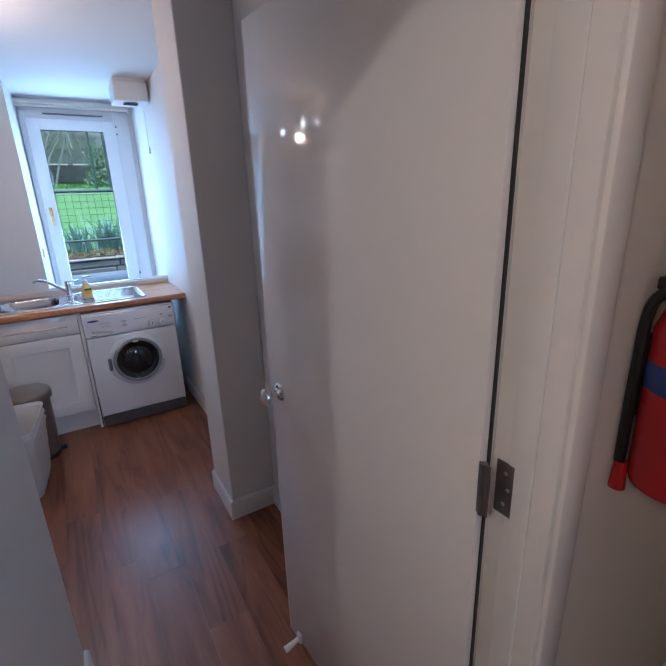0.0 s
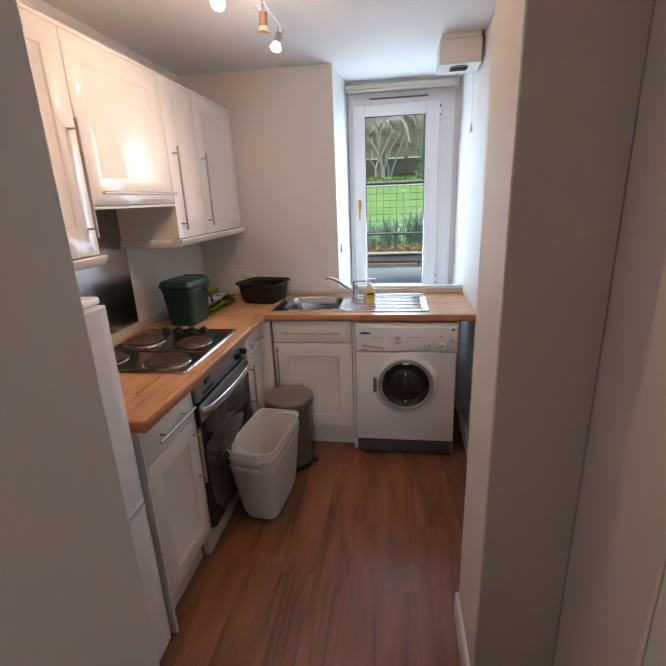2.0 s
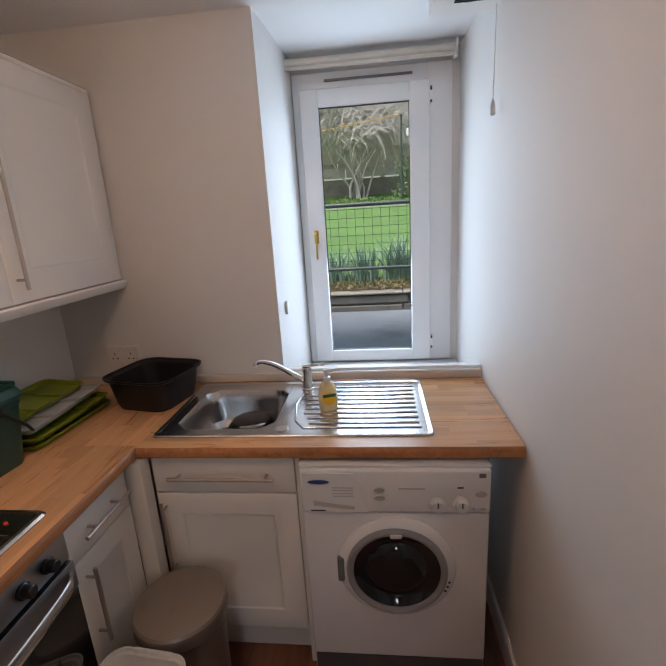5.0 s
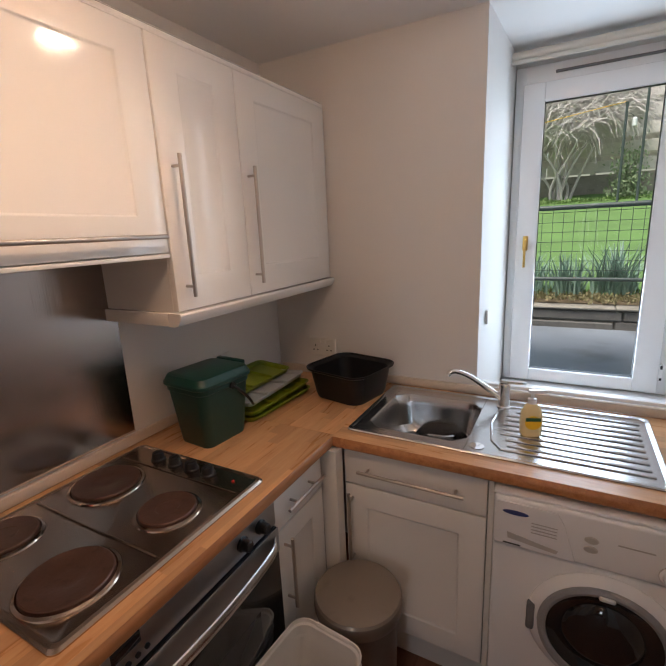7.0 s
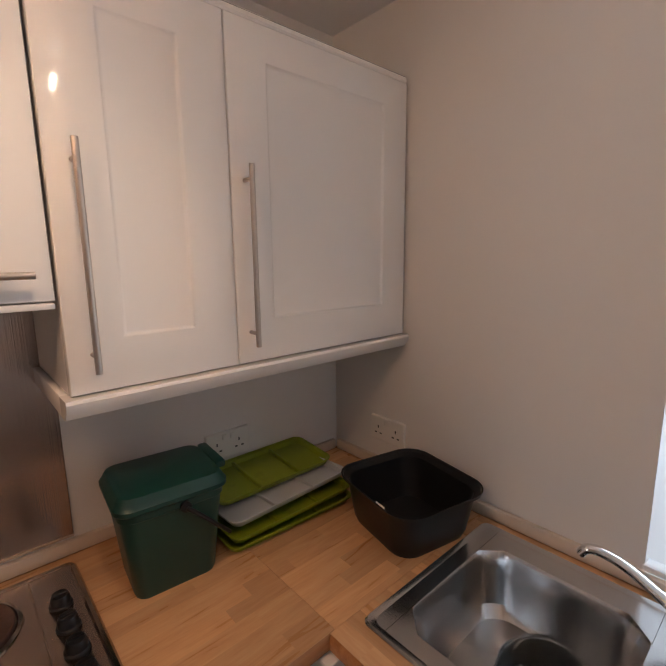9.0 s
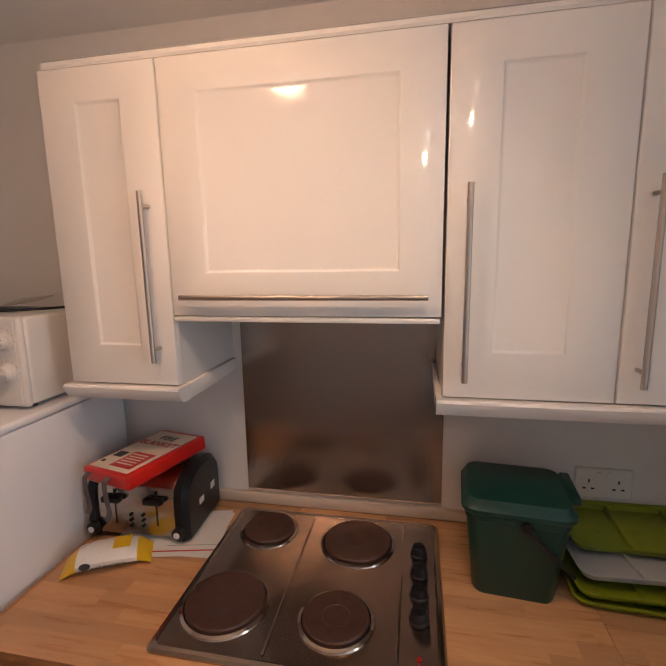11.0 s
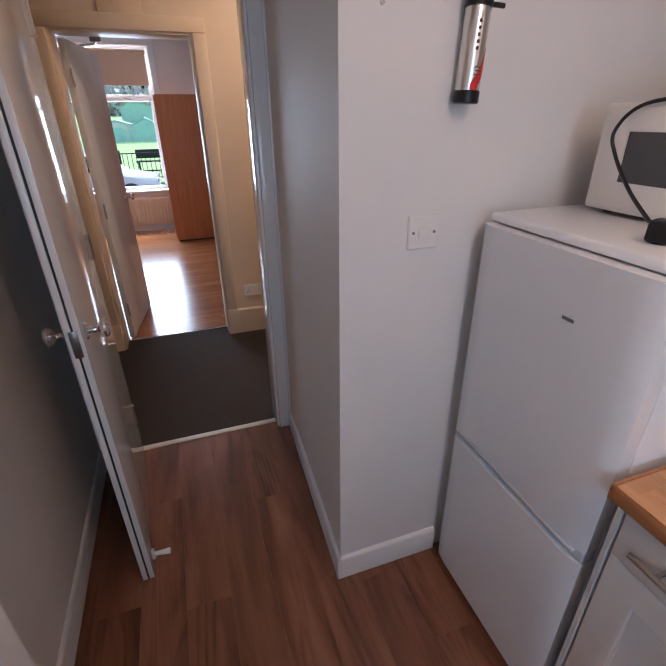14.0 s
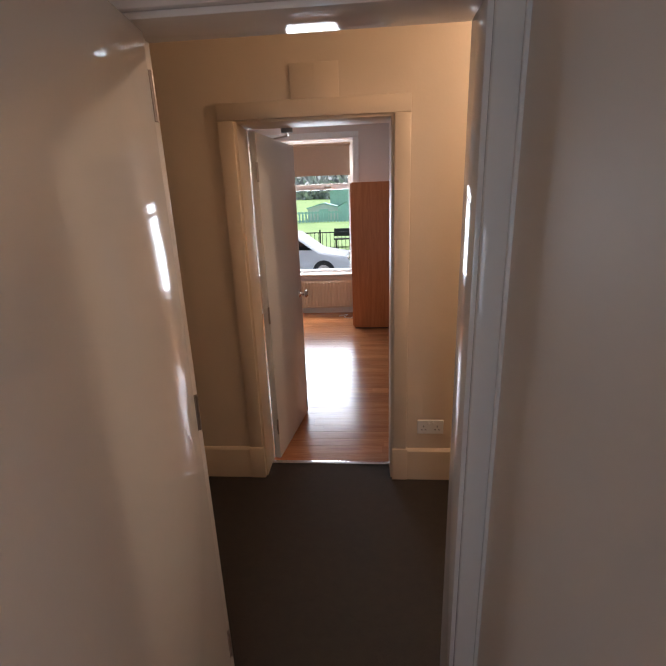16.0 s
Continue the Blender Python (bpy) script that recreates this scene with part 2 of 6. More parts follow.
CHROME = mat("chrome", (0.82, 0.81, 0.80), 0.08, 1.0, 0.03, 12)
STEELY = brushed("brushed_steel_bar", (0.52, 0.46, 0.41), 0.34, "z", 0.03)
STEEL = brushed("brushed_sink_steel", (0.55, 0.54, 0.535), 0.22, "x", 0.1)
HOBST = brushed("worn_hob_steel", (0.44, 0.35, 0.29), 0.22, "y", 0.12)
SPLASH = brushed("splashback_steel", (0.36, 0.31, 0.285), 0.20, "z", 0.25)
OVENST = brushed("oven_panel_steel", (0.40, 0.40, 0.41), 0.35, "y", 0.12)
IRON = mat("dark_cast_iron_plate", (0.085, 0.042, 0.030), 0.42, 0.2, 0.35, 18, 0.3, 120, stain=0.4)
BLACKP = mat("black_plastic", (0.012, 0.012, 0.013), 0.33, vary=0.15, scale=8, bump=0.05)
BLACKM = mat("black_matt_rubber", (0.02, 0.02, 0.02), 0.6, vary=0.2, scale=10)
BLACKP.node_tree.nodes["Principled BSDF"].inputs["Specular IOR Level"].default_value = 0.32
DGLASS = mat("dark_oven_glass", (0.012, 0.013, 0.014), 0.06, vary=0.2, scale=4, coat=0.4)
GREEN = mat("dark_green_plastic", (0.004, 0.043, 0.034), 0.38, vary=0.1, scale=5, bump=0.08, bump_scale=50)
LIME = mat("lime_green_plastic", (0.21, 0.26, 0.012), 0.4, vary=0.12, scale=7, stain=0.25)
SMOKE = mat("greyed_clear_plastic", (0.48, 0.49, 0.50), 0.3, vary=0.1, scale=9)
REDP = mat("red_plastic", (0.62, 0.018, 0.012), 0.3, vary=0.05, scale=5)
REDEXT = mat("red_extinguisher_enamel", (0.30, 0.010, 0.012), 0.25, vary=0.05, scale=5)
NAVY = mat("navy_blue_label", (0.03, 0.05, 0.19), 0.4)
PAPER = mat("white_paper", (0.78, 0.76, 0.73), 0.7, vary=0.04, scale=12)
INKRED = mat("red_print", (0.55, 0.03, 0.03), 0.6)
INK = mat("dark_print", (0.05, 0.05, 0.05), 0.6)
INKGREY = mat("grey_print", (0.42, 0.41, 0.40), 0.6)
YELLOW = mat("yellow_film_packaging", (0.80, 0.50, 0.02), 0.3, vary=0.05, scale=12)
WHITEF = mat("white_film_packaging", (0.80, 0.78, 0.74), 0.28, vary=0.04, scale=12, bump=0.3, bump_scale=30)
GREY = mat("grey_plastic", (0.16, 0.16, 0.165), 0.45, vary=0.08, scale=6)
TAUPE = mat("taupe_steel_bin_enamel", (0.17, 0.13, 0.105), 0.32, 0.3, 0.08, 5)
TAUPELID = mat("scuffed_taupe_bin_lid", (0.27, 0.22, 0.18), 0.30, 0.35, 0.08, 6, stain=0.15)
TUB = mat("translucent_white_plastic_tub", (0.90, 0.885, 0.87), 0.35, vary=0.03, scale=5, bump=0.06, bump_scale=20)
tn, tl = TUB.node_tree.nodes, TUB.node_tree.links
through_light, tub_mix = tn.new("ShaderNodeBsdfTranslucent"), tn.new("ShaderNodeMixShader")
through_light.inputs[0].default_value = (0.92, 0.90, 0.87, 1)
tub_mix.inputs[0].default_value = 0.4
tl.new(tn["Principled BSDF"].outputs[0], tub_mix.inputs[1])
tl.new(through_light.outputs[0], tub_mix.inputs[2])
tl.new(tub_mix.outputs[0], tn["Material Output"].inputs[0])
BRASS = mat("brass", (0.70, 0.48, 0.16), 0.25, 1.0)
ALU = mat("dented_aluminium", (0.70, 0.68, 0.66), 0.25, 1.0, 0.05, 8)
CARPET = mat("dark_brown_carpet", (0.042, 0.031, 0.024), 0.95, vary=0.3, scale=20, bump=1.0, bump_scale=260, stain=0.15)
SOAP = mat("creamy_hand_soap", (0.80, 0.66, 0.36), 0.25, vary=0.03)
BLIND = mat("cream_roller_blind_fabric", (0.68, 0.63, 0.56), 0.8, vary=0.04, scale=20, bump=0.2, bump_scale=300)
BLINDB = mat("beige_roller_blind_fabric", (0.60, 0.45, 0.33), 0.8, vary=0.04, scale=20, bump=0.2, bump_scale=300)
FLOORW = vinyl_planks("walnut_vinyl_floor", (0.090, 0.031, 0.014), (0.215, 0.082, 0.040), (0.310, 0.135, 0.072))
BLOCK = wood("beech_block_worktop", (0.46, 0.21, 0.085), (0.58, 0.31, 0.145), (0.66, 0.40, 0.21), "y", 0.28, 8, 12, 0.08, contrast=0.7)
BLOCKX = wood("beech_block_worktop_cross", (0.46, 0.21, 0.085), (0.58, 0.31, 0.145), (0.66, 0.40, 0.21), "x", 0.28, 8, 12, 0.08, contrast=0.7)
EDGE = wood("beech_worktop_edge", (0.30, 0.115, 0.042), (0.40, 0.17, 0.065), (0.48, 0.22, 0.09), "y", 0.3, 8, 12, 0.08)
LAMIN = wood("orange_laminate_floor", (0.36, 0.125, 0.045), (0.47, 0.185, 0.07), (0.55, 0.24, 0.10), "x", 0.2, 7, 12, 0.12, coat=0.3)
CHERRY = wood("cherry_veneer", (0.40, 0.13, 0.045), (0.48, 0.165, 0.06), (0.54, 0.20, 0.08), "z", 0.4, 6, 14, 0.05)
PANE = glass("window_glass", mix=0.02)
CLEAR = glass("clear_bowl_glass", (0.93, 0.95, 0.955), 0.02, 0.12)


# ---- building helpers ----
def bm_box(bm, lo, hi, bevel=0.0, seg=2):
    """Adds a box with rounded edges to bm."""
    c = [(a + b) / 2 for a, b in zip(lo, hi)]
    s = [max(abs(b - a), 1e-4) for a, b in zip(lo, hi)]
    g = bmesh.ops.create_cube(bm, size=1, matrix=Matrix.Translation(c) @ Matrix.Diagonal((*s, 1)))
    if bevel:
        vs = set(g["verts"])
        es = [e for e in bm.edges if e.verts[0] in vs and e.verts[1] in vs]
        bmesh.ops.bevel(bm, geom=es, offset=min(bevel, min(s) * 0.45), segments=seg, affect="EDGES", profile=0.5)
    return bm


def box(lo, hi, bevel=0.0, seg=2):
    return bm_box(bmesh.new(), lo, hi, bevel, seg)


def bm_prism(bm, poly, z0, z1):
    """Adds an upright prism on a plan polygon."""
    lo = [bm.verts.new((x, y, z0)) for x, y in poly]
    hi = [bm.verts.new((x, y, z1)) for x, y in poly]
    k = len(poly)
    bm.faces.new(lo[::-1])
    bm.faces.new(hi)
    for i in range(k):
        bm.faces.new((lo[i], lo[(i + 1) % k], hi[(i + 1) % k], hi[i]))
    bmesh.ops.recalc_face_normals(bm, faces=bm.faces)
    return bm


def bm_lathe(bm, profile, steps=28, m=None, cap=True):
    """Turns (radius, height) pairs round z."""
    rings = []
    for r, z in profile:
        rings.append([bm.verts.new((r * math.cos(2 * math.pi * i / steps), r * math.sin(2 * math.pi * i / steps), z)) for i in range(steps)])
    for a, b in zip(rings, rings[1:]):
        for i in range(steps):
            bm.faces.new((a[i], a[(i + 1) % steps], b[(i + 1) % steps], b[i]))
    if cap:
        bm.faces.new(rings[0][::-1])
        bm.faces.new(rings[-1])
    vs = [v for r in rings for v in r]
    if m is not None:
        bmesh.ops.transform(bm, matrix=m, verts=vs)
    bmesh.ops.recalc_face_normals(bm, faces=bm.faces)
    return bm


def lathe(profile, steps=28, m=None, cap=True):
    return bm_lathe(bmesh.new(), profile, steps, m, cap)


def bm_tube(bm, pts, r, steps=10):
    """A round rod or cable along points."""
    pts = [Vector(p) for p in pts]
    rings = []
    up = Vector((0.13, 0.31, 0.94))
    for i, p in enumerate(pts):
        d = (pts[min(i + 1, len(pts) - 1)] - pts[max(i - 1, 0)]).normalized()
        a = d.cross(up if abs(d.dot(up)) < 0.95 else Vector((1, 0, 0))).normalized()
        b = d.cross(a).normalized()
        rr = r[i] if isinstance(r, (list, tuple)) else r
        rings.append([bm.verts.new(p + rr * (math.cos(2 * math.pi * k / steps) * a + math.sin(2 * math.pi * k / steps) * b)) for k in range(steps)])
    for a, b in zip(rings, rings[1:]):
        for k in range(steps):
            bm.faces.new((a[k], a[(k + 1) % steps], b[(k + 1) % steps], b[k]))
    bm.faces.new(rings[0][::-1])
    bm.faces.new(rings[-1])
    bmesh.ops.recalc_face_normals(bm, faces=bm.faces)
    return bm


def tube(pts, r, steps=10):
    return bm_tube(bmesh.new(), pts, r, steps)


def curve_pts(ctrl, n=24):
    """A smooth line through control points (Catmull-Rom)."""
    p = [Vector(c) for c in ctrl]
    p = [2 * p[0] - p[1], *p, 2 * p[-1] - p[-2]]
    out = []
    for i in range(1, len(p) - 2):
        for k in range(n):
            t = k / n
            out.append(0.5 * ((2 * p[i]) + (p[i + 1] - p[i - 1]) * t + (2 * p[i - 1] - 5 * p[i] + 4 * p[i + 1] - p[i + 2]) * t * t + (3 * p[i] - p[i - 1] - 3 * p[i + 1] + p[i + 2]) * t ** 3))
    out.append(p[-2])
    return out


def rrect(w, d, r, seg=6):
    """A rounded rectangle round the origin as plan points."""
    out = []
    for cx, cy, a0 in ((w / 2 - r, d / 2 - r, 0), (-w / 2 + r, d / 2 - r, 90), (-w / 2 + r, -d / 2 + r, 180), (w / 2 - r, -d / 2 + r, 270)):
        for k in range(seg + 1):
            a = radians(a0 + 90 * k / seg)
            out.append((cx + r * math.cos(a), cy + r * math.sin(a)))
    return out


def bm_loft(bm, loops, cap0=True, cap1=True):
    """Skins a row of closed loops of 3D points."""
    rings = [[bm.verts.new(p) for p in lp] for lp in loops]
    k = len(rings[0])
    for a, b in zip(rings, rings[1:]):
        for i in range(k):
            bm.faces.new((a[i], a[(i + 1) % k], b[(i + 1) % k], b[i]))
    if cap0:
        bm.faces.new(rings[0][::-1])
    if cap1:
        bm.faces.new(rings[-1])
    bmesh.ops.recalc_face_normals(bm, faces=bm.faces)
    return bm


def loft(loops, cap0=True, cap1=True):
    return bm_loft(bmesh.new(), loops, cap0, cap1)


def tub_loops(sections, seg=6):
    """Rounded-rectangle loops from (width, depth, corner radius, z)."""
    return [[(x, y, z) for x, y in rrect(w, d, r, seg)] for w, d, r, z in sections]


def mesh_of(name, bm, material, smooth=True):
    data = bpy.data.meshes.new(name)
    bm.to_mesh(data)
    bm.free()
    data.materials.append(material)
    if smooth:
        data.shade_smooth()
        data.set_sharp_from_angle(angle=radians(32))
    return data


def thing(name, label, category, group="", at=(0, 0, 0), turn=0, kind=""):
    """An empty at a thing's base, that its parts hang on."""
    ob = new(name)
    ob.empty_display_size = 0.05
    ob.matrix_world = pose(*at, 0, 0, turn)
    return tagged(ob, label, category, group, kind)


def part(name, bm, material, parent, label="", m=None):
    ob = new(name, mesh_of(name, bm, material))
    ob.parent = parent
    if m is not None:
        ob.matrix_local = m
    if label:
        tagged(ob, label)
    return ob


def solid(name, bm, material, label, category, group="", kind="", at=None):
    """A thing of one mesh."""
    ob = new(name, mesh_of(name, bm, material))
    if at is not None:
        ob.matrix_world = at
    return tagged(ob, label, category, group, kind)


def structure(name, bm, material, label=""):
    ob = new(name, mesh_of(name, bm, material))
    return tagged(ob, label or name.replace("_", " "), kind="structure")


# ---- the plan ----
CZ = 2.35                          # kitchen ceiling
XL, XR, XP = -0.95, 0.908, 0.928   # left wall, right wall, passage wall
YB, YN, YG = 4.235, 1.752, 4.85    # back wall, near wall, window plane
Y1, Y0 = 0.815, 0.690              # kitchen door wall
YH, YD = -0.455, -0.64             # hall's far wall, its bedroom side
HZ = 2.60                          # hall and bedroom ceiling
BEDY = -4.50                       # bedroom's window wall


# ---- walls, floors, ceilings ----
structure("wall_west", bm_prism(bmesh.new(), [(XL, YN - 0.12), (XL, 5.1), (XL - 0.2, 5.1), (XL - 0.2, YN - 0.12)], -0.02, CZ + 0.15), WALL, "matt white plastered kitchen wall behind the units")
bw = bmesh.new()
bm_prism(bw, [(XL, YB), (0.054, YB), (0.088, YG + 0.10), (XL, YG + 0.10)], 0, CZ)
structure("wall_north", bw, WALL, "thick white plastered wall beside the window recess")
structure("wall_below_window", box((0.0, YB + 0.035, 0), (XR + 0.05, YG + 0.10, 0.772)), WALL, "plastered wall below the kitchen window")
structure("wall_above_window", box((0.0, YG - 0.02, 2.285), (XR + 0.05, YG + 0.10, CZ)), WALL, "plaster strip over the kitchen window")
structure("wall_beside_window", box((0.868, YG - 0.03, 0.772), (XR + 0.04, YG + 0.10, CZ)), WALL, "plaster reveal at the side of the window")
structure("wall_east", box((XR, 2.30, -0.02), (XR + 0.25, 5.1, CZ + 0.15)), WALL, "matt white plastered kitchen side wall")
structure("wall_east_passage", box((XP, Y1, -0.02), (XP + 0.22, 2.30, CZ + 0.15)), WALL, "matt white plastered passage wall")
nib = box((0.700, 2.228, 0), (XP, 2.54, CZ), 0.004, 1)
structure("wall_nib", nib, WALL, "short projecting wall nib between passage and kitchen")
structure("wall_south", bm_prism(bmesh.new(), [(0.022, YN), (XL, YN), (XL, YN - 0.12), (-0.10, YN - 0.12), (-0.14, Y1), (-0.024, Y1)], 0, CZ), WALL, "white plastered wall beside the fridge, returning along the passage")
# wall with the kitchen door
structure("wall_hall_1", box((-1.6, Y0, 0), (0.022, Y1, HZ)), HALLW, "cream painted hall wall")
structure("wall_hall_2", box((0.810, Y0, 0), (2.6, Y1, HZ)), WALL, "white painted hall wall beside the kitchen door")
structure("wall_hall_3", box((0.022, Y0, 1.993), (0.810, Y1, HZ)), HALLW, "cream painted hall wall above the kitchen door")
# hall and bedroom walls
structure("wall_hall_4", box((-1.6, YD, 0), (0.13, YH, HZ)), HALLW, "cream painted hall wall with a socket")
structure("wall_hall_5", box((0.937, YD, 0), (2.6, YH, HZ)), HALLW, "cream painted hall wall")
structure("wall_hall_6", box((0.13, YD, 2.003), (0.937, YH, HZ)), HALLW, "cream painted hall wall above the bedroom door")
structure("wall_hall_7", box((-1.72, YD, 0), (-1.6, Y1, HZ)), HALLW, "cream painted end wall of the hall")
structure("wall_hall_8", box((2.6, YD, 0), (2.72, Y1, HZ)), HALLW, "cream painted end wall of the hall")
structure("wall_bedroom_1", box((-1.4, BEDY, 0), (-1.2, YD, HZ)), PINKW, "pale bedroom wall")
structure("wall_bedroom_2", box((3.2, BEDY, 0), (3.4, YD, HZ)), PINKW, "pale bedroom wall")
structure("wall_bedroom_3", box((-1.4, BEDY - 0.32, 0), (0.46, BEDY, HZ)), PINKW, "pale bedroom wall beside the window")
structure("wall_bedroom_4", box((1.95, BEDY - 0.32, 0), (3.4, BEDY, HZ)), PINKW, "pale bedroom wall beside the window")
structure("wall_bedroom_5", box((0.46, BEDY - 0.32, 0), (1.95, BEDY, 0.56)), PINKW, "pale bedroom wall below the window")
structure("wall_bedroom_6", box((0.46, BEDY - 0.32, 2.40), (1.95, BEDY, HZ)), PINKW, "pale bedroom wall above the window")
structure("ceiling_kitchen", box((XL - 0.2, Y1, CZ), (XP + 0.22, 5.1, CZ + 0.15)), CEIL, "white painted kitchen ceiling")
structure("ceiling_hall", box((-1.72, YD, HZ), (2.72, Y1, HZ + 0.1)), CEIL, "white hall ceiling")
structure("ceiling_bedroom", box((-1.4, BEDY - 0.32, HZ), (3.4, YD, HZ + 0.1)), CEIL, "white bedroom ceiling")
floor_k = structure("floor", box((XL - 0.2, 0.758, -0.10), (XP + 0.22, 5.1, -0.006)), FLOORW, "walnut-coloured wood-effect plank floor")
structure("floor_hall", box((-1.72, -0.60, -0.10), (2.72, 0.758, -0.001)), CARPET, "dark brown ribbed carpet in the hall")
floor_b = structure("floor_bedroom", box((-1.4, BEDY - 0.32, -0.10), (3.4, -0.60, -0.004)), LAMIN, "shiny orange laminate floor of the bedroom")


def skirting(name, a, b, h, t, material=SATIN, label="white painted skirting board"):
    """A skirting board with a rounded top from plan point a to b; the room is to its left."""
    a, b = Vector((*a, 0)), Vector((*b, 0))
    d = (b - a).normalized()
    n = Vector((-d.y, d.x, 0))
    prof = [(0, 0), (t, 0), (t, h - 0.012), (t * 0.75, h - 0.004), (t * 0.35, h), (0, h)]
    loops = [[tuple(p + n * u + Vector((0, 0, v))) for u, v in prof] for p in (a, b)]
    return structure(name, loft(loops), material, label)


skirting("baseboard_1", (0.022 + 0.004, YN), (-0.36, YN), 0.105, -0.016)
skirting("baseboard_2", (-0.024, Y1 + 0.035), (0.022, YN + 0.016), 0.105, -0.016)
skirting("baseboard_3", (0.700, 2.54), (0.700, 2.228 - 0.014), 0.105, -0.014)
skirting("baseboard_4", (0.700, 2.228), (XP, 2.228), 0.105, -0.014)
skirting("baseboard_5", (XP, 2.214), (XP, Y1 + 0.02), 0.105, -0.014)
skirting("baseboard_6", (XR, 4.0), (XR, 2.54), 0.105, -0.014)
skirting("baseboard_7", (0.075, YH), (-1.6, YH), 0.20, -0.022, HALLG, "tall cream hall skirting board")
skirting("baseboard_8", (2.6, YH), (0.99, YH), 0.20, -0.022, HALLG, "tall cream hall skirting board")
skirting("baseboard_9", (0.90, Y0), (2.6, Y0), 0.20, -0.022, HALLG, "tall cream hall skirting board")


# ---- doors and their frames ----
def door_frame(name, x0, x1, ya, yb, head, wide, material, label, faces, bead=True):
    """A lined opening between the wall faces ya and yb, with architraves on the faces named."""
    t = thing(name, label, "door frame", kind="structure")
    part("lining", box((x0 - 0.03, ya - 0.004, 0), (x0, yb + 0.004, head + 0.03), 0.002), material, t)
    part("lining", box((x1, ya - 0.004, 0), (x1 + 0.03, yb + 0.004, head + 0.03), 0.002), material, t)
    part("head_lining", box((x0, ya - 0.004, head), (x1, yb + 0.004, head + 0.03), 0.002), material, t)
    for y, s in faces:
        lo, hi = sorted((y, y + s * 0.02))
        for a, b in ((x0 - 0.012 - wide, x0 - 0.012), (x1 + 0.012, x1 + 0.012 + wide)):
            bm = box((a, lo, 0), (b, hi, head + 0.012), 0.005)
            l2, h2 = sorted((y + s * 0.018, y + s * 0.030))
            q = (a, a + 0.022) if a < x0 else (b - 0.022, b)
            if bead:
                bm_box(bm, (q[0], l2, 0), (q[1], h2, head + 0.012), 0.005)
            part("architrave", bm, material, t)
        bm = box((x0 - 0.012 - wide, lo, head + 0.0125), (x1 + 0.012 + wide, hi, head + 0.012 + wide), 0.005)
        l2, h2 = sorted((y + s * 0.018, y + s * 0.030))
        if bead:
            bm_box(bm, (x0 - 0.012 - wide, l2, head + wide - 0.01), (x1 + 0.012 + wide, h2, head + 0.012 + wide), 0.005)
        part("head_architrave", bm, material, t)
    return t


KX0, KX1, KHEAD = 0.052, 0.780, 1.962
kframe = door_frame("door_frame_1", KX0, KX1, Y0, Y1, KHEAD, 0.075, GLOSS, "white gloss-painted kitchen door frame", ((Y1, 1),))
for a, b in ((KX0 - 0.070, KX0 - 0.010), (KX1 + 0.010, KX1 + 0.070)):
    part("architrave", box((a, Y0 - 0.014, 0), (b, Y0, KHEAD + 0.010), 0.006), GLOSS, kframe)
part("head_architrave", box((KX0 - 0.070, Y0 - 0.014, KHEAD + 0.0105), (KX1 + 0.070, Y0, KHEAD + 0.070), 0.006), GLOSS, kframe)
part("door_stop", box((KX1 - 0.008, Y0 + 0.03, 0), (KX1, Y1 - 0.052, KHEAD), 0.003), GLOSS, kframe)
bframe = door_frame("door_frame_2", 0.162, 0.907, YD, YH, 1.972, 0.078, HALLG, "cream gloss-painted bedroom door frame", ((YH, 1),), False)
for xa, xb in ((0.066, 0.154), (0.915, 1.003)):
    part("plinth_block", box((xa, YH - 0.004, 0), (xb, YH + 0.028, 0.205), 0.004), HALLG, bframe)


def knob(parent, m, label="polished chrome door knob"):
    """A round rose, a neck and a flattened knob, pointing along local z."""
    prof = [(0.001, 0), (0.026, 0), (0.027, 0.003), (0.022, 0.008), (0.011, 0.010), (0.009, 0.014), (0.009, 0.030), (0.013, 0.035), (0.023, 0.041), (0.027, 0.049), (0.026, 0.056), (0.018, 0.062), (0.001, 0.064)]
    return part("knob", lathe(prof, 28), CHROME, parent, label, m)


HINGE = mat("worn_hinge_steel", (0.34, 0.30, 0.27), 0.35, 1.0, 0.15, 20)


def butt_hinge(parent, m):
    """A two-leaf steel butt hinge, its knuckle along local z."""
    bm = tube([(0, 0, -0.05), (0, 0, 0.05)], 0.006, 12)
    bm_box(bm, (0.002, -0.0015, -0.05), (0.010, 0.0015, 0.05), 0.001, 1)
    bm_box(bm, (-0.012, -0.0015, -0.05), (-0.002, 0.0015, 0.05), 0.001, 1)
    for z in (-0.032, 0, 0.032):
        bm_lathe(bm, [(0.001, 0.0015), (0.003, 0.0015), (0.0025, 0.003), (0.001, 0.003)], 10, Matrix.Translation((0.0065, 0, z)) @ pose(0, 0, 0, 90, 0, 0))
    return part("hinge", bm, HINGE, parent, "worn steel butt hinge", m)


DOOR_A = math.degrees(math.atan2(1.531 - 0.795, 0.699 - 0.762))
kdoor = thing("kitchen_door", "open plain white gloss-painted flush door with chrome knobs", "door", at=(0.762, 0.795, 0), turn=DOOR_A)
DW, DT = 0.738, 0.040
DH = 1.950
part("leaf", box((0, -DT / 2, 0.008), (DW, DT / 2, DH), 0.003), GLOSS, kdoor)
part("lipping", box((DW, -DT / 2, 0.008), (DW + 0.006, -0.003, DH), 0.001), GLOSS, kdoor)
part("lipping", box((DW, 0.003, 0.008), (DW + 0.006, DT / 2, DH), 0.001), GLOSS, kdoor)
part("smoke_seal", box((DW, -0.003, 0.008), (DW + 0.003, 0.003, DH)), BLACKM, kdoor, "dark smoke seal in the door's edge")
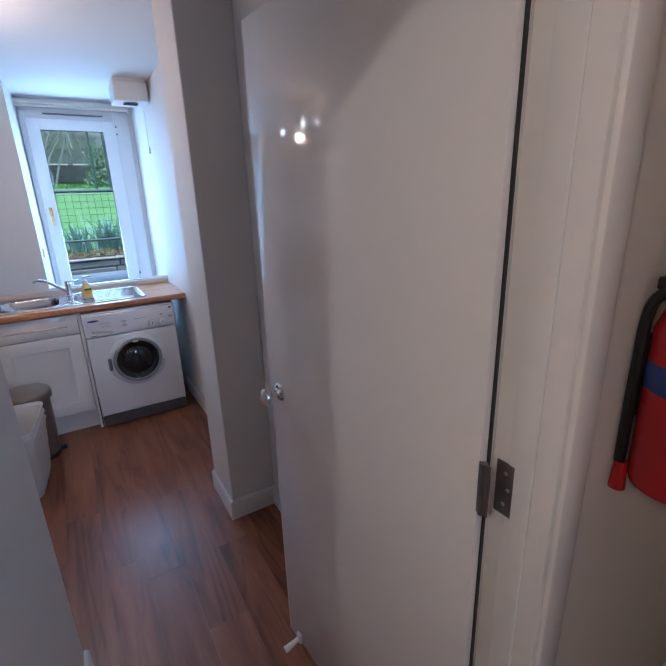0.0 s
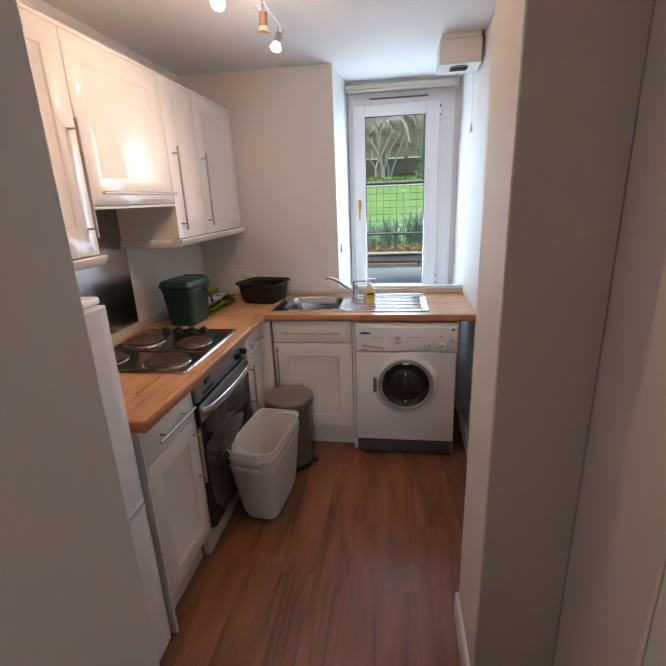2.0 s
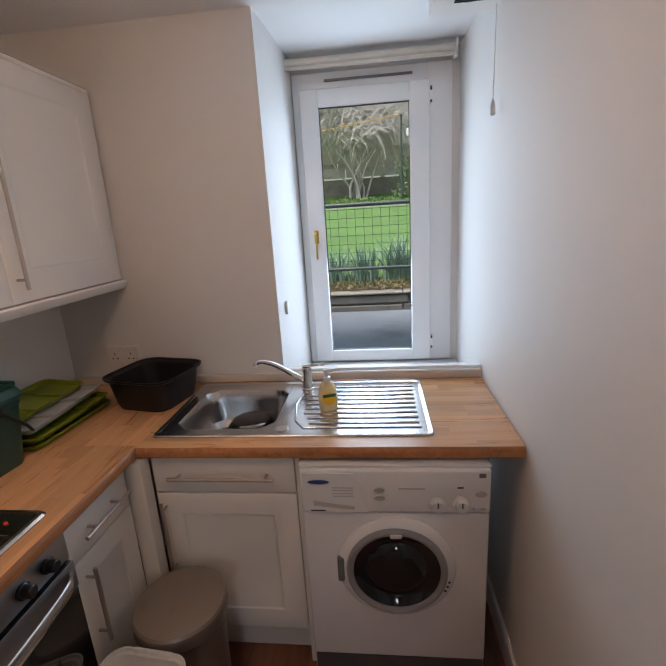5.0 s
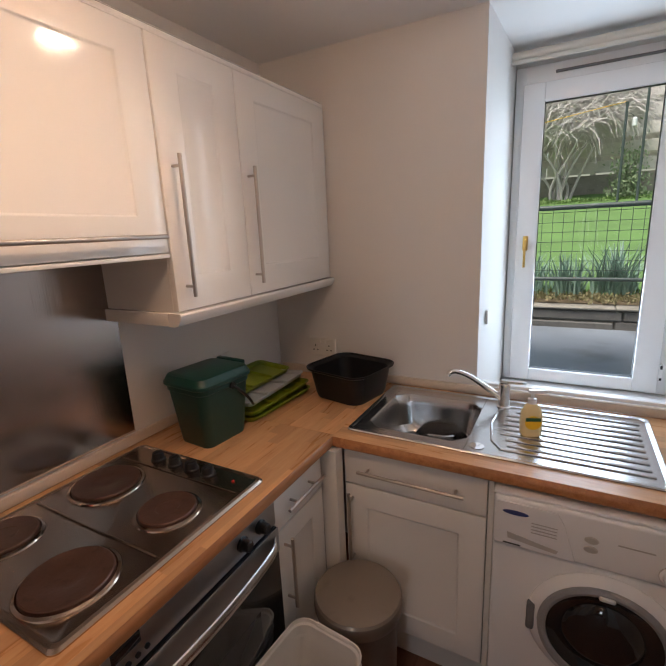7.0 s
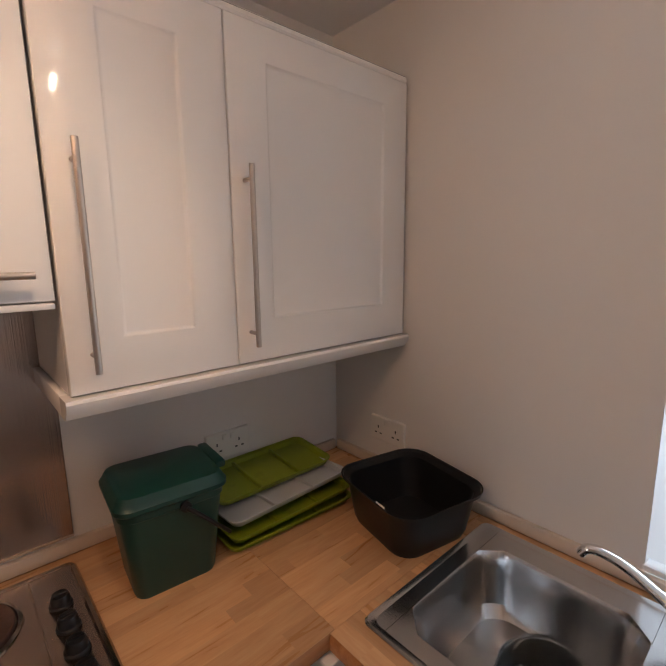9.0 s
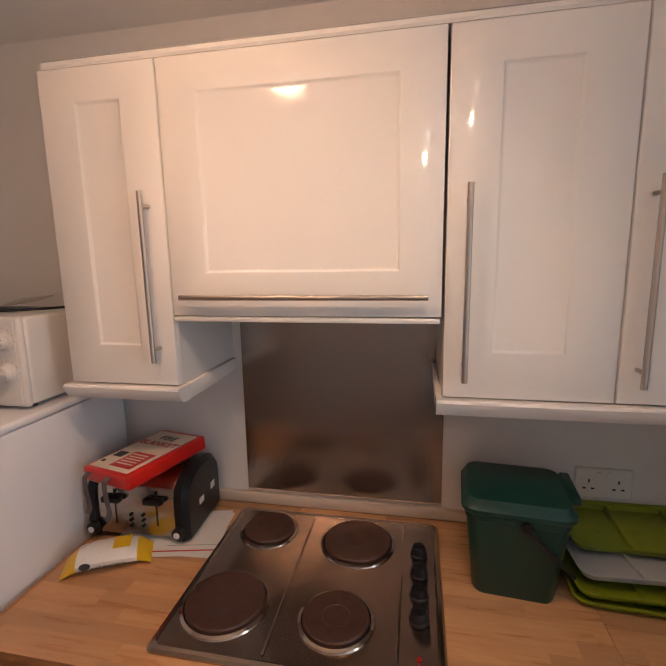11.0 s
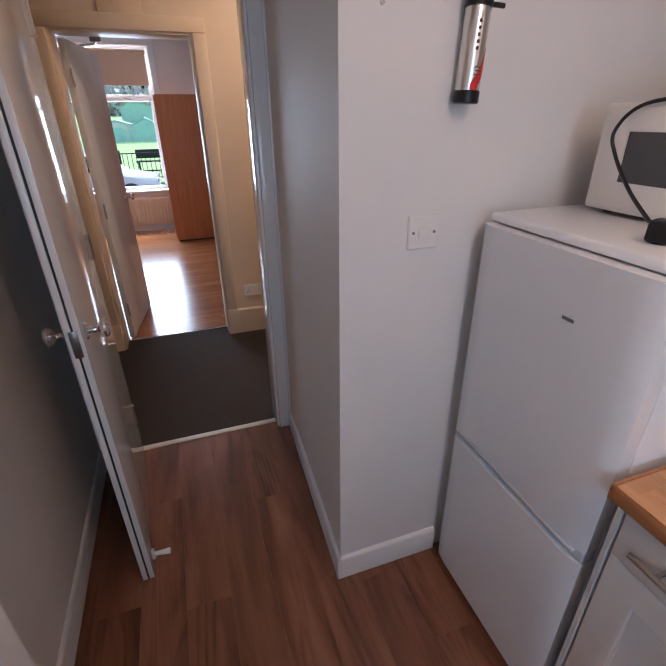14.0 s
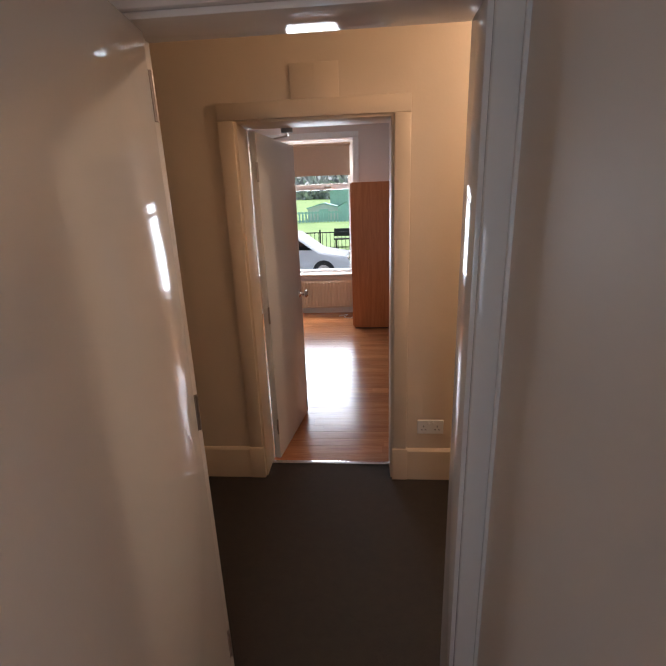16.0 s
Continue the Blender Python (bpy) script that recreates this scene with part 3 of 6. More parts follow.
# black strip drawn for the shadow line between leaf and frame
part("hinge_seal", box((-0.003, -0.004, 0.008), (-0.0005, 0.004, DH)), BLACKM, kdoor, "dark strip standing in for the shade of the hinge gap")
part("latch_plate", box((DW + 0.0055, -0.011, 0.95), (DW + 0.008, 0.011, 1.03), 0.001), HINGE, kdoor, "steel latch plate")
knob(kdoor, pose(DW - 0.058, DT / 2, 1.0, -90, 0, 0))
knob(kdoor, pose(DW - 0.058, -DT / 2, 1.0, 90, 0, 0))
for z in (0.24, 1.07, 1.83):
    butt_hinge(kdoor, pose(-0.008, DT / 2, z, 0, 0, 0))
    hl_ = part("hinge_leaf", box((-0.001, 0, -0.05), (0.001, 0.034, 0.05), 0.0005), HINGE, kdoor, "worn steel hinge leaf on the frame", pose(-0.012, DT / 2 - 0.030, z, 0, 0, 180 - DOOR_A))
    for dz in (-0.03, 0.0, 0.03):
        part("screw", lathe([(0.001, 0), (0.004, 0), (0.003, 0.0012), (0.001, 0.0014)], 10, pose(0.001, 0.018 + 0.006 * (dz == 0), dz, 0, 90, 0)), STEELY, hl_)
bm = box((-0.012, 0, -0.008), (0.012, 0.012, 0.030), 0.004)
bm_tube(bm, [(0, 0.006, 0.01), (0, 0.03, 0.006), (0, 0.065, -0.001)], [0.008, 0.009, 0.012], 12)
part("kick_down_stop", bm, CREAMP, kdoor, "white plastic kick-down door stop", pose(DW - 0.07, DT / 2, 0.028))
closer = thing("door_closer", "steel door closer arm under the frame's head", "door closer", at=(0.64, Y1 + 0.01, 2.01))
part("bracket", box((-0.03, 0.021, -0.01), (0.03, 0.045, 0.012), 0.003), GREY, closer)
part("arm", tube([(0, 0.032, 0.0), (0.05, 0.09, 0.03), (0.10, 0.16, 0.035)], 0.006, 8), STEELY, closer)

BD_A = math.degrees(math.atan2(-1.287 + 0.63, 0.781 - 0.872))
bdoor = thing("bedroom_door", "open plain white flush bedroom door with a chrome knob", "door", at=(0.880, -0.632, 0), turn=BD_A)
part("leaf", box((0, -DT / 2, 0.008), (0.675, DT / 2, 1.96), 0.003), GLOSS, bdoor)
knob(bdoor, pose(0.615, -DT / 2, 0.97, 90, 0, 0))
for z in (0.24, 0.97, 1.76):
    butt_hinge(bdoor, pose(-0.010, -DT / 2, z))
barm = thing("door_closer", "steel door closer arm over the bedroom door", "door closer", at=(0.70, YD - 0.02, 1.965))
part("bracket", box((-0.03, -0.03, -0.012), (0.03, 0.0, 0.012), 0.003), GREY, barm)
part("arm", tube([(0, -0.02, 0.0), (0.02, -0.16, -0.005), (0.16, -0.30, -0.005)], 0.006, 8), STEELY, barm)

structure("threshold_strip_1", box((0.052, 0.742, -0.004), (0.780, 0.774, 0.004), 0.003), mat("white_threshold_bar", (0.7, 0.67, 0.62), 0.35), "pale threshold strip at the kitchen door")
structure("threshold_strip_2", box((0.162, -0.612, -0.004), (0.907, -0.58, 0.005), 0.003), ALU, "aluminium threshold strip at the bedroom door")


# ---- kitchen units ----
def bar_handle(parent, length, m, posts=0.03):
    """A straight steel bar on two short posts; the bar runs along local z, the door lies at local y = 0, the bar stands off along +y."""
    bm = tube([(0, 0.034, -length / 2), (0, 0.034, length / 2)], 0.006, 14)
    for s in (-1, 1):
        bm_tube(bm, [(0, -0.001, s * (length / 2 - posts)), (0, 0.034, s * (length / 2 - posts))], 0.0045, 10)
    return part("handle", bm, STEELY, parent, "brushed steel bar handle", m)


def shaker(name, parent, w, h, m, rail=0.085, thick=0.02, label="", top=0, bottom=0):
    """A moulded door or drawer front: local x across, z up, front towards +y, origin at the middle of its back."""
    bm = bmesh.new()
    top, bottom = top or rail, bottom or rail
    f = [(0.0, 0.0, 0.0, 0.0), (0.0, 0.0, 0.0, thick - 0.004), (0.0012, 0.0012, 0.0012, thick - 0.0012), (0.004, 0.004, 0.004, thick)]
    if rail:
        f += [(rail + o, top + o, bottom + o, y) for o, y in ((0.0, thick), (0.003, thick - 0.0015), (0.006, thick - 0.005), (0.010, thick - 0.0065))]
    loops = [[(w / 2 - a, y, h / 2 - t), (a - w / 2, y, h / 2 - t), (a - w / 2, y, b - h / 2), (w / 2 - a, y, b - h / 2)] for a, t, b, y in f]
    bm_loft(bm, loops)
    return part(name, bm, UNIT, parent, label, m)


FL = -0.355      # front of the left run's carcasses
FB = 3.668       # front of the back run's carcasses
# pose of a door on the left run (faces +x) and on the back run (faces -y)
def on_left(x, y, z):
    return pose(x, y, z, 0, 0, -90)


def on_back(x, y, z):
    return pose(x, y, z, 0, 0, 180)


def base_left(y0, y1, label, handle_y):
    t = thing("base_cabinet", label, "kitchen cabinet", "white kitchen base units", at=(FL, (y0 + y1) / 2, 0))
    c, w = (y0 + y1) / 2, y1 - y0
    part("body", box((XL + 0.02 - FL, y0 - c, 0.14), (-0.021, y1 - c, 0.858), 0.001, 1), CARC, t)
    part("plinth", box((-0.10, y0 - c, 0.0), (-0.06, y1 - c, 0.139), 0.001, 1), CARC, t)
    d = shaker("drawer_front", t, w - 0.005, 0.135, on_left(-0.020, 0, 0.785), 0)
    bar_handle(d, w * 0.72, pose(0, 0.018, 0, 0, 90, 0), 0.05)
    door = shaker("door", t, w - 0.005, 0.562, on_left(-0.020, 0, 0.432), 0.072)
    bar_handle(door, 0.25, pose(-(handle_y - c), 0.018, 0.13))
    return t


base_left(2.352, 2.708, "white shaker base unit with a drawer, next to the fridge", 2.668)
base_left(3.322, 3.612, "narrow white shaker base unit with a drawer, next to the oven", 3.365)
structure("end_panel_1", box((XL + 0.02, 2.338, 0.0), (FL + 0.002, 2.350, 0.858), 0.001, 1), CARC, "white unit end panel beside the fridge")
structure("corner_post", box((FL - 0.005, 3.614, 0.14), (-0.299, FB - 0.002, 0.858), 0.002, 1), UNIT, "white corner post between the base units")
structure("corner_plinth", box((FL - 0.09, 3.614, 0.0), (-0.299, FB + 0.05, 0.139), 0.001, 1), CARC, "white plinth at the inner corner")

sink_unit = thing("base_cabinet", "white shaker base unit below the sink", "kitchen cabinet", "white kitchen base units", at=(-0.05, FB, 0))
part("body", box((-0.247, 0.021, 0.14), (0.245, 0.53, 0.70), 0.001, 1), CARC, sink_unit)
part("plinth", box((-0.247, 0.06, 0.0), (0.245, 0.08, 0.139), 0.001, 1), CARC, sink_unit)
d = shaker("drawer_front", sink_unit, 0.487, 0.135, on_back(0, 0.020, 0.785), 0)
bar_handle(d, 0.36, pose(0, 0.018, 0, 0, 90, 0), 0.03)
d = shaker("door", sink_unit, 0.487, 0.562, on_back(0, 0.020, 0.432), 0.080)
bar_handle(d, 0.30, pose(0.215, 0.018, 0.11))
structure("end_panel_2", box((0.197, FB, 0.0), (0.213, FB + 0.53, 0.858), 0.001, 1), CARC, "white end panel beside the washing machine")

# worktops: staves on a core
WZ = 0.900
wt1 = thing("worktop", "beech-block laminate worktop along the hob", "worktop", at=(0, 0, 0))
bm = bmesh.new()
HX0, HX1, HY0, HY1 = -0.897, -0.372, 2.715, 3.320
wt_front = -0.318
for lo, hi in (((XL + 0.003, 2.338), (wt_front - 0.02, HY0 + 0.02)), ((XL + 0.003, HY0 + 0.02), (HX0 + 0.02, HY1 - 0.02)), ((HX1 - 0.02, HY0 + 0.02), (wt_front - 0.02, HY1 - 0.02)), ((XL + 0.003, HY1 - 0.02), (wt_front - 0.02, YB - 0.003))):
    bm_box(bm, (lo[0], lo[1], WZ - 0.038), (hi[0], hi[1], WZ - 0.003))
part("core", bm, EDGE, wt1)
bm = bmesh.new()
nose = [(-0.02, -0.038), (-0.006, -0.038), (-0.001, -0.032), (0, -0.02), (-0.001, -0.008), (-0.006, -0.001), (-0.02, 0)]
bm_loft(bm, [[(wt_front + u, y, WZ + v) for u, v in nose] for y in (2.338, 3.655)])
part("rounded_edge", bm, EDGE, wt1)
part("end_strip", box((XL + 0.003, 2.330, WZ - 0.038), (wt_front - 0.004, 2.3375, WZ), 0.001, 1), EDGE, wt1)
wt2 = thing("worktop", "beech-block laminate worktop along the sink", "worktop", at=(0, 0, 0))
SX0, SX1, SY0, SY1 = -0.302, 0.648, 3.706, 4.192
bm = bmesh.new()
x_start = wt_front - 0.019
for lo, hi in (((x_start, 3.656), (XR - 0.003, SY0 + 0.03)), ((x_start, SY1 - 0.03), (XR - 0.003, YB - 0.003)), ((x_start, SY0 + 0.03), (SX0 + 0.03, SY1 - 0.03)), ((SX1 - 0.03, SY0 + 0.03), (XR - 0.003, SY1 - 0.03))):
    bm_box(bm, (lo[0], lo[1], WZ - 0.038), (hi[0], hi[1], WZ - 0.003))
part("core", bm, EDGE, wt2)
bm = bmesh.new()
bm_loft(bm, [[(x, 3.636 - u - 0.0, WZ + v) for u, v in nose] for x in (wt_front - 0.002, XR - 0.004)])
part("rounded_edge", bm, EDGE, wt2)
structure("worktop_upstand_1", box((XL + 0.0005, 2.338, WZ), (XL + 0.018, YB - 0.02, WZ + 0.036), 0.004), mat("pale_upstand", (0.66, 0.56, 0.47), 0.3, vary=0.08, scale=6), "pale upstand strip behind the worktop")
structure("worktop_upstand_2", box((XL + 0.02, YB - 0.018, WZ), (XR - 0.003, YB - 0.0005, WZ + 0.036), 0.004), MATS["pale_upstand"], "pale upstand strip behind the sink")
structure("window_board", box((0.05, YB - 0.004, WZ + 0.0365), (XR - 0.002, YB + 0.034, WZ + 0.052), 0.004), UPVC, "white plastic board along the window recess")
structure("window_sill_1", box((0.065, YB + 0.034, 0.772), (XR - 0.003, YG - 0.035, 0.785), 0.003), SATIN, "white painted deep window sill")


# ---- wall units ----
WF = -0.622      # front of the wall units' doors
WB, WTOP = 1.385, 2.114


def wall_unit(y0, y1, z0, label, panel_rail=0.08, group="white kitchen wall units"):
    t = thing("wall_cabinet", label, "kitchen cabinet", group, at=(WF, (y0 + y1) / 2, z0))
    w = y1 - y0
    part("body", box((XL + 0.003 - WF, -w / 2 + 0.001, 0), (-0.021, w / 2 - 0.001, WTOP - z0), 0.001, 1), CARC, t)
    d = shaker("door", t, w - 0.0016, WTOP - z0 - 0.003, on_left(-0.020, 0, (WTOP - z0) / 2), panel_rail, top=0.072, bottom=0.096)
    return t, d


ZC = (WB + WTOP) / 2


def unit_handle(door, y_mid, y, z0, z1):
    """An upright bar handle on a wall unit's door, between two heights."""
    bar_handle(door, z1 - z0, pose(y_mid - y, 0.018, (z0 + z1) / 2 - ZC))


t1, d1 = wall_unit(2.395, 2.6895, WB, "narrow white shaker wall unit beside the hob hood", 0.088)
unit_handle(d1, (2.395 + 2.6895) / 2, 2.650, 1.450, 1.836)
th, dh = wall_unit(2.6905, 3.302, 1.556, "white shaker unit with a lift-up door over the hob", 0.086)
bar_handle(dh, 0.545, pose(-0.004, 0.018, 1.602 - (1.556 + WTOP) / 2, 0, 90, 0), 0.040)
part("hood_lip", box((-0.05, -0.303, -0.012), (0.004, 0.303, -0.001), 0.003), CARC, th)
t3, d3 = wall_unit(3.306, 3.6415, WB, "narrow white shaker wall unit beside the hob hood", 0.095)
unit_handle(d3, (3.306 + 3.6415) / 2, 3.348, 1.428, 1.820)
t4, d4 = wall_unit(3.6425, 4.225, WB, "wide white shaker wall unit in the corner", 0.095)
unit_handle(d4, (3.6425 + 4.225) / 2, 3.675, 1.428, 1.820)
prof = [(-0.30, 0.0), (-0.008, 0.0), (-0.005, 0.005), (-0.007, 0.014), (-0.014, 0.020), (-0.024, 0.022), (-0.30, 0.022)]
structure("trim_cornice", loft([[(WF + 0.002 + u, y, WTOP + 0.001 + v) for u, v in prof] for y in (2.408, 4.226)]), UNIT, "white cornice moulding on the wall units")
pel = [(-0.035, 0.0), (0.016, 0.0), (0.020, -0.006), (0.016, -0.020), (0.004, -0.036), (-0.012, -0.040), (-0.035, -0.040)]
for k, (ya, yb) in enumerate(((2.384, 2.700), (3.294, 4.228))):
    structure("trim_light_rail_%d" % (k + 1), loft([[(WF + u, y, WB - 0.001 + v) for u, v in pel] for y in (ya, yb)]), UNIT, "white light rail below the wall units")
structure("trim_light_rail_3", box((XL + 0.003, 2.680, WB - 0.041), (WF - 0.036, 2.700, WB - 0.001), 0.003), UNIT, "white light rail returning to the wall")
structure("trim_light_rail_4", box((XL + 0.003, 3.294, WB - 0.041), (WF - 0.036, 3.314, WB - 0.001), 0.003), UNIT, "white light rail returning to the wall")
spl = thing("splashback", "brushed steel splashback panel behind the hob", "splashback", at=(XL, 3.024, 0.942))
part("panel", box((0.001, -0.308, 0), (0.006, 0.308, 0.614), 0.001, 1), SPLASH, spl)
part("bottom_bead", box((0.0062, -0.308, 0.0), (0.009, 0.308, 0.006), 0.001, 1), mat("pale_sealant", (0.55, 0.42, 0.32), 0.5), spl)

# ---- hob ----
hob = thing("electric_hob", "worn stainless steel hob with four dark solid hotplates", "hob", at=((HX0 + HX1) / 2, (HY0 + HY1) / 2, WZ))
hw, hd = HX1 - HX0, HY1 - HY0
part("top_plate", loft([[(x, y, z) for x, y in rrect(hw - o, hd - o, 0.018)] for o, z in ((0.0, 0.0005), (0.0, 0.004), (0.010, 0.010), (0.026, 0.0115), (0.034, 0.0085))]), HOBST, hob)
for x, y, r in ((-0.156, -0.176, 0.0725), (-0.140, 0.083, 0.09), (0.121, -0.186, 0.09), (0.125, 0.071, 0.0725)):
    cx, cy = x, y
    part("hotplate_ring", lathe([(r + 0.013, 0.0085), (r + 0.011, 0.012), (r + 0.004, 0.0145), (r + 0.002, 0.012), (r + 0.001, 0.009)], 48, Matrix.Translation((cx, cy, 0)), False), mat("heat_stained_ring_steel", (0.52, 0.43, 0.36), 0.16, 1.0, 0.15, 25), hob, "shiny steel ring round the hotplate")
    part("hotplate", lathe([(0.001, 0.0085), (r, 0.0085), (r, 0.019), (r - 0.003, 0.022), (r * 0.42, 0.0215), (r * 0.40, 0.0205), (r * 0.2, 0.0205), (0.001, 0.0205)], 36, Matrix.Translation((cx, cy, 0)), False), IRON, hob, "dark brown cast-iron hotplate")
for i, x in enumerate((-0.119, -0.045, 0.026, 0.095)):
    k = part("control_knob", lathe([(0.001, 0.009), (0.0225, 0.009), (0.0225, 0.013), (0.0195, 0.016), (0.0180, 0.030), (0.0155, 0.034), (0.001, 0.034)], 20, Matrix.Translation((x, 0.248, 0)), False), BLACKP, hob, "black plastic hob knob")
    part("pointer", box((x - 0.0025, 0.234, 0.0335), (x + 0.0025, 0.262, 0.037), 0.001), BLACKP, k)
part("seam_ridge", box((-0.235, -0.062, 0.0088), (0.235, -0.056, 0.0115), 0.001), HOBST, hob)
part("seam_ridge", box((-0.235, 0.204, 0.0088), (0.235, 0.208, 0.0112), 0.001), HOBST, hob)
part("pilot_light", lathe([(0.001, 0.009), (0.005, 0.009), (0.004, 0.012), (0.001, 0.0125)], 12, Matrix.Translation((0.190, 0.248, 0)), False), REDP, hob, "small red pilot light")

# ---- oven ----
oven = thing("built_in_oven", "built-in electric oven with a steel panel and dark glass door", "oven", at=(FL, 3.015, 0.0))
part("body", box((-0.56, -0.296, 0.15), (-0.004, 0.296, 0.856), 0.001, 1), GREY, oven)
part("control_panel", box((-0.003, -0.297, 0.772), (0.016, 0.297, 0.858), 0.004), OVENST, oven)
part("door", box((-0.003, -0.297, 0.155), (0.020, 0.297, 0.764), 0.005), DGLASS, oven, "dark glass oven door")
part("door_trim", box((0.0195, -0.297, 0.685), (0.0225, 0.297, 0.763), 0.001), OVENST, oven)
part("window_frame", box((0.0195, -0.19, 0.25), (0.0208, 0.19, 0.56), 0.0005), mat("grey_oven_window", (0.03, 0.032, 0.033), 0.1), oven)
bow = curve_pts([(0.020, -0.285, 0.728), (0.050, -0.22, 0.728), (0.064, 0, 0.728), (0.050, 0.22, 0.728), (0.020, 0.285, 0.728)], 8)
bm = loft([[(p.x + 0.007 * math.cos(radians(a)), p.y, p.z + 0.017 * math.sin(radians(a))) for a in range(0, 360, 30)] for p in (Vector(q) for q in bow)])
part("handle", bm, ALU, oven, "curved silver oven handle")
for y in (0.150, 0.225):
    k = part("control_knob", lathe([(0.020, 0), (0.020, 0.006), (0.0165, 0.009), (0.015, 0.026), (0.012, 0.029), (0.001, 0.029)], 20, pose(0.016, y, 0.812, 0, 90, 0)), BLACKP, oven, "black plastic oven knob")
part("timer", box((0.0155, -0.225, 0.818), (0.018, -0.160, 0.846), 0.002), DGLASS, oven, "small dark timer display")
for k in range(5):
    part("timer_button", lathe([(0.006, 0), (0.006, 0.004), (0.001, 0.005)], 12, pose(0.016, -0.238 + 0.022 * k, 0.795, 0, 90, 0)), BLACKP, oven)
part("oven_shelf", box((0.0206, -0.185, 0.435), (0.0212, 0.185, 0.439)), mat("steel_shelf_behind_glass", (0.10, 0.11, 0.115), 0.3, 0.6), oven)
part("oven_shelf", box((0.0206, -0.185, 0.335), (0.0212, 0.185, 0.338)), MATS["steel_shelf_behind_glass"], oven)
part("plinth_panel", box((-0.06, -0.297, 0.0), (-0.03, 0.297, 0.140), 0.001), CARC, oven)
part("drawer_strip", box((-0.003, -0.297, 0.142), (0.012, 0.297, 0.153), 0.001), CARC, oven)

# ---- washing machine ----
wm = thing("washing_machine", "white front-loading washing machine under the worktop", "washing machine", at=(0.511, 3.622, 0))
part("body", box((-0.292, 0.012, 0.012), (0.292, 0.52, 0.832), 0.008, 3), WHITEP, wm)
part("front_panel", box((-0.292, 0.0, 0.098), (0.292, 0.018, 0.680), 0.010, 3), WHITEP, wm)
part("control_panel", box((-0.292, -0.006, 0.684), (0.292, 0.018, 0.838), 0.010, 3), WHITEP, wm)
part("kick_panel", box((-0.288, 0.004, 0.012), (0.288, 0.02, 0.094), 0.004), mat("dark_kick_panel_plastic", (0.07, 0.068, 0.07), 0.5), wm, "dark grey kick panel")
part("lid", box((-0.294, 0.002, 0.8385), (0.294, 0.52, 0.848), 0.004), WHITEP, wm)
for x in (-0.25, 0.25):
    part("foot", lathe([(0.02, 0.0), (0.02, 0.008), (0.012, 0.012)], 14, Matrix.Translation((x, 0.10, 0))), BLACKM, wm)
    part("foot", lathe([(0.02, 0.0), (0.02, 0.008), (0.012, 0.012)], 14, Matrix.Translation((x, 0.46, 0))), BLACKM, wm)
face = pose(0.003, 0.001, 0.478, 90, 0, 0)
door = part("porthole_rim", lathe([(0.190, -0.004), (0.190, 0.006), (0.182, 0.014), (0.160, 0.022), (0.150, 0.026)], 48, face, False), WHITEP, wm)
part("porthole_ring", lathe([(0.163, 0.018), (0.160, 0.030), (0.151, 0.034), (0.141, 0.030), (0.136, 0.016)], 48, face, False), mat("grey_porthole_plastic", (0.27, 0.27, 0.28), 0.3), wm, "grey plastic porthole ring")
part("porthole_glass", lathe([(0.139, 0.024), (0.120, 0.012), (0.100, 0.006), (0.060, 0.003), (0.001, 0.002)], 48, face, False), DGLASS, wm, "dark domed porthole glass")
part("glass_bulge", lathe([(0.102, 0.0065), (0.096, 0.012), (0.070, 0.019), (0.035, 0.023), (0.001, 0.024)], 40, face @ Matrix.Translation((0.0, -0.006, 0.0)), False), DGLASS, wm, "bulging inner bowl of the porthole glass")
part("porthole_clip", box((-0.016, -0.036, 0.612), (0.022, -0.020, 0.626), 0.004), CREAMP, wm)
bm = bmesh.new()
for rr_, z_ in ((0.066, 0.0055), (0.078, 0.0066), (0.090, 0.0085)):
    for a in range(45, 140, 9):
        bm_lathe(bm, [(0.0016, z_ - 0.002), (0.0016, z_ + 0.001), (0.0008, z_ + 0.0014)], 6, face @ Matrix.Translation((rr_ * math.cos(radians(a + rr_ * 400)), rr_ * math.sin(radians(a + rr_ * 400)), 0)))
part("drum_perforations", bm, mat("drum_steel_behind_glass", (0.13, 0.125, 0.12), 0.3, 0.8), wm)
for a in (-14, -20, -26):
    part("lock_hole", lathe([(0.001, 0.0), (0.0045, 0.0), (0.0045, 0.0015), (0.001, 0.002)], 10, face @ Matrix.Translation((0.171 * math.cos(radians(a)), 0.171 * math.sin(radians(a)), 0.0175))), BLACKM, wm)
part("door_latch", box((-0.188, -0.022, 0.430), (-0.166, 0.0, 0.520), 0.006), GREY, wm, "grey door latch grip")
part("detergent_drawer", loft([[(x, y, z) for x, z in ((-0.283, 0.826), (-0.128, 0.826), (-0.108, 0.79), (-0.078, 0.690), (-0.283, 0.690))] for y in (-0.004, -0.010)]), WHITEP, wm)
part("drawer_grip", loft([[(x, y, z) for x, z in ((-0.252, 0.731), (-0.120, 0.709), (-0.124, 0.699), (-0.250, 0.712))] for y in (-0.0095, -0.0115)]), mat("pale_grey_recess", (0.50, 0.48, 0.46), 0.4), wm, "pale grey drawer grip")
for z in (0.776, 0.766, 0.756, 0.746):
    part("printed_line", box((-0.190, -0.0112, z), (-0.125, -0.0098, z + 0.002)), INKGREY, wm)
part("badge", loft([[(-0.232 + 0.034 * math.cos(radians(a)), y, 0.797 + 0.007 * math.sin(radians(a))) for a in range(0, 360, 15)] for y in (-0.0095, -0.012)]), NAVY, wm, "dark blue oval maker's badge")
part("label_strip", box((-0.262, -0.0112, 0.6925), (-0.215, -0.0098, 0.6965)), INK, wm)
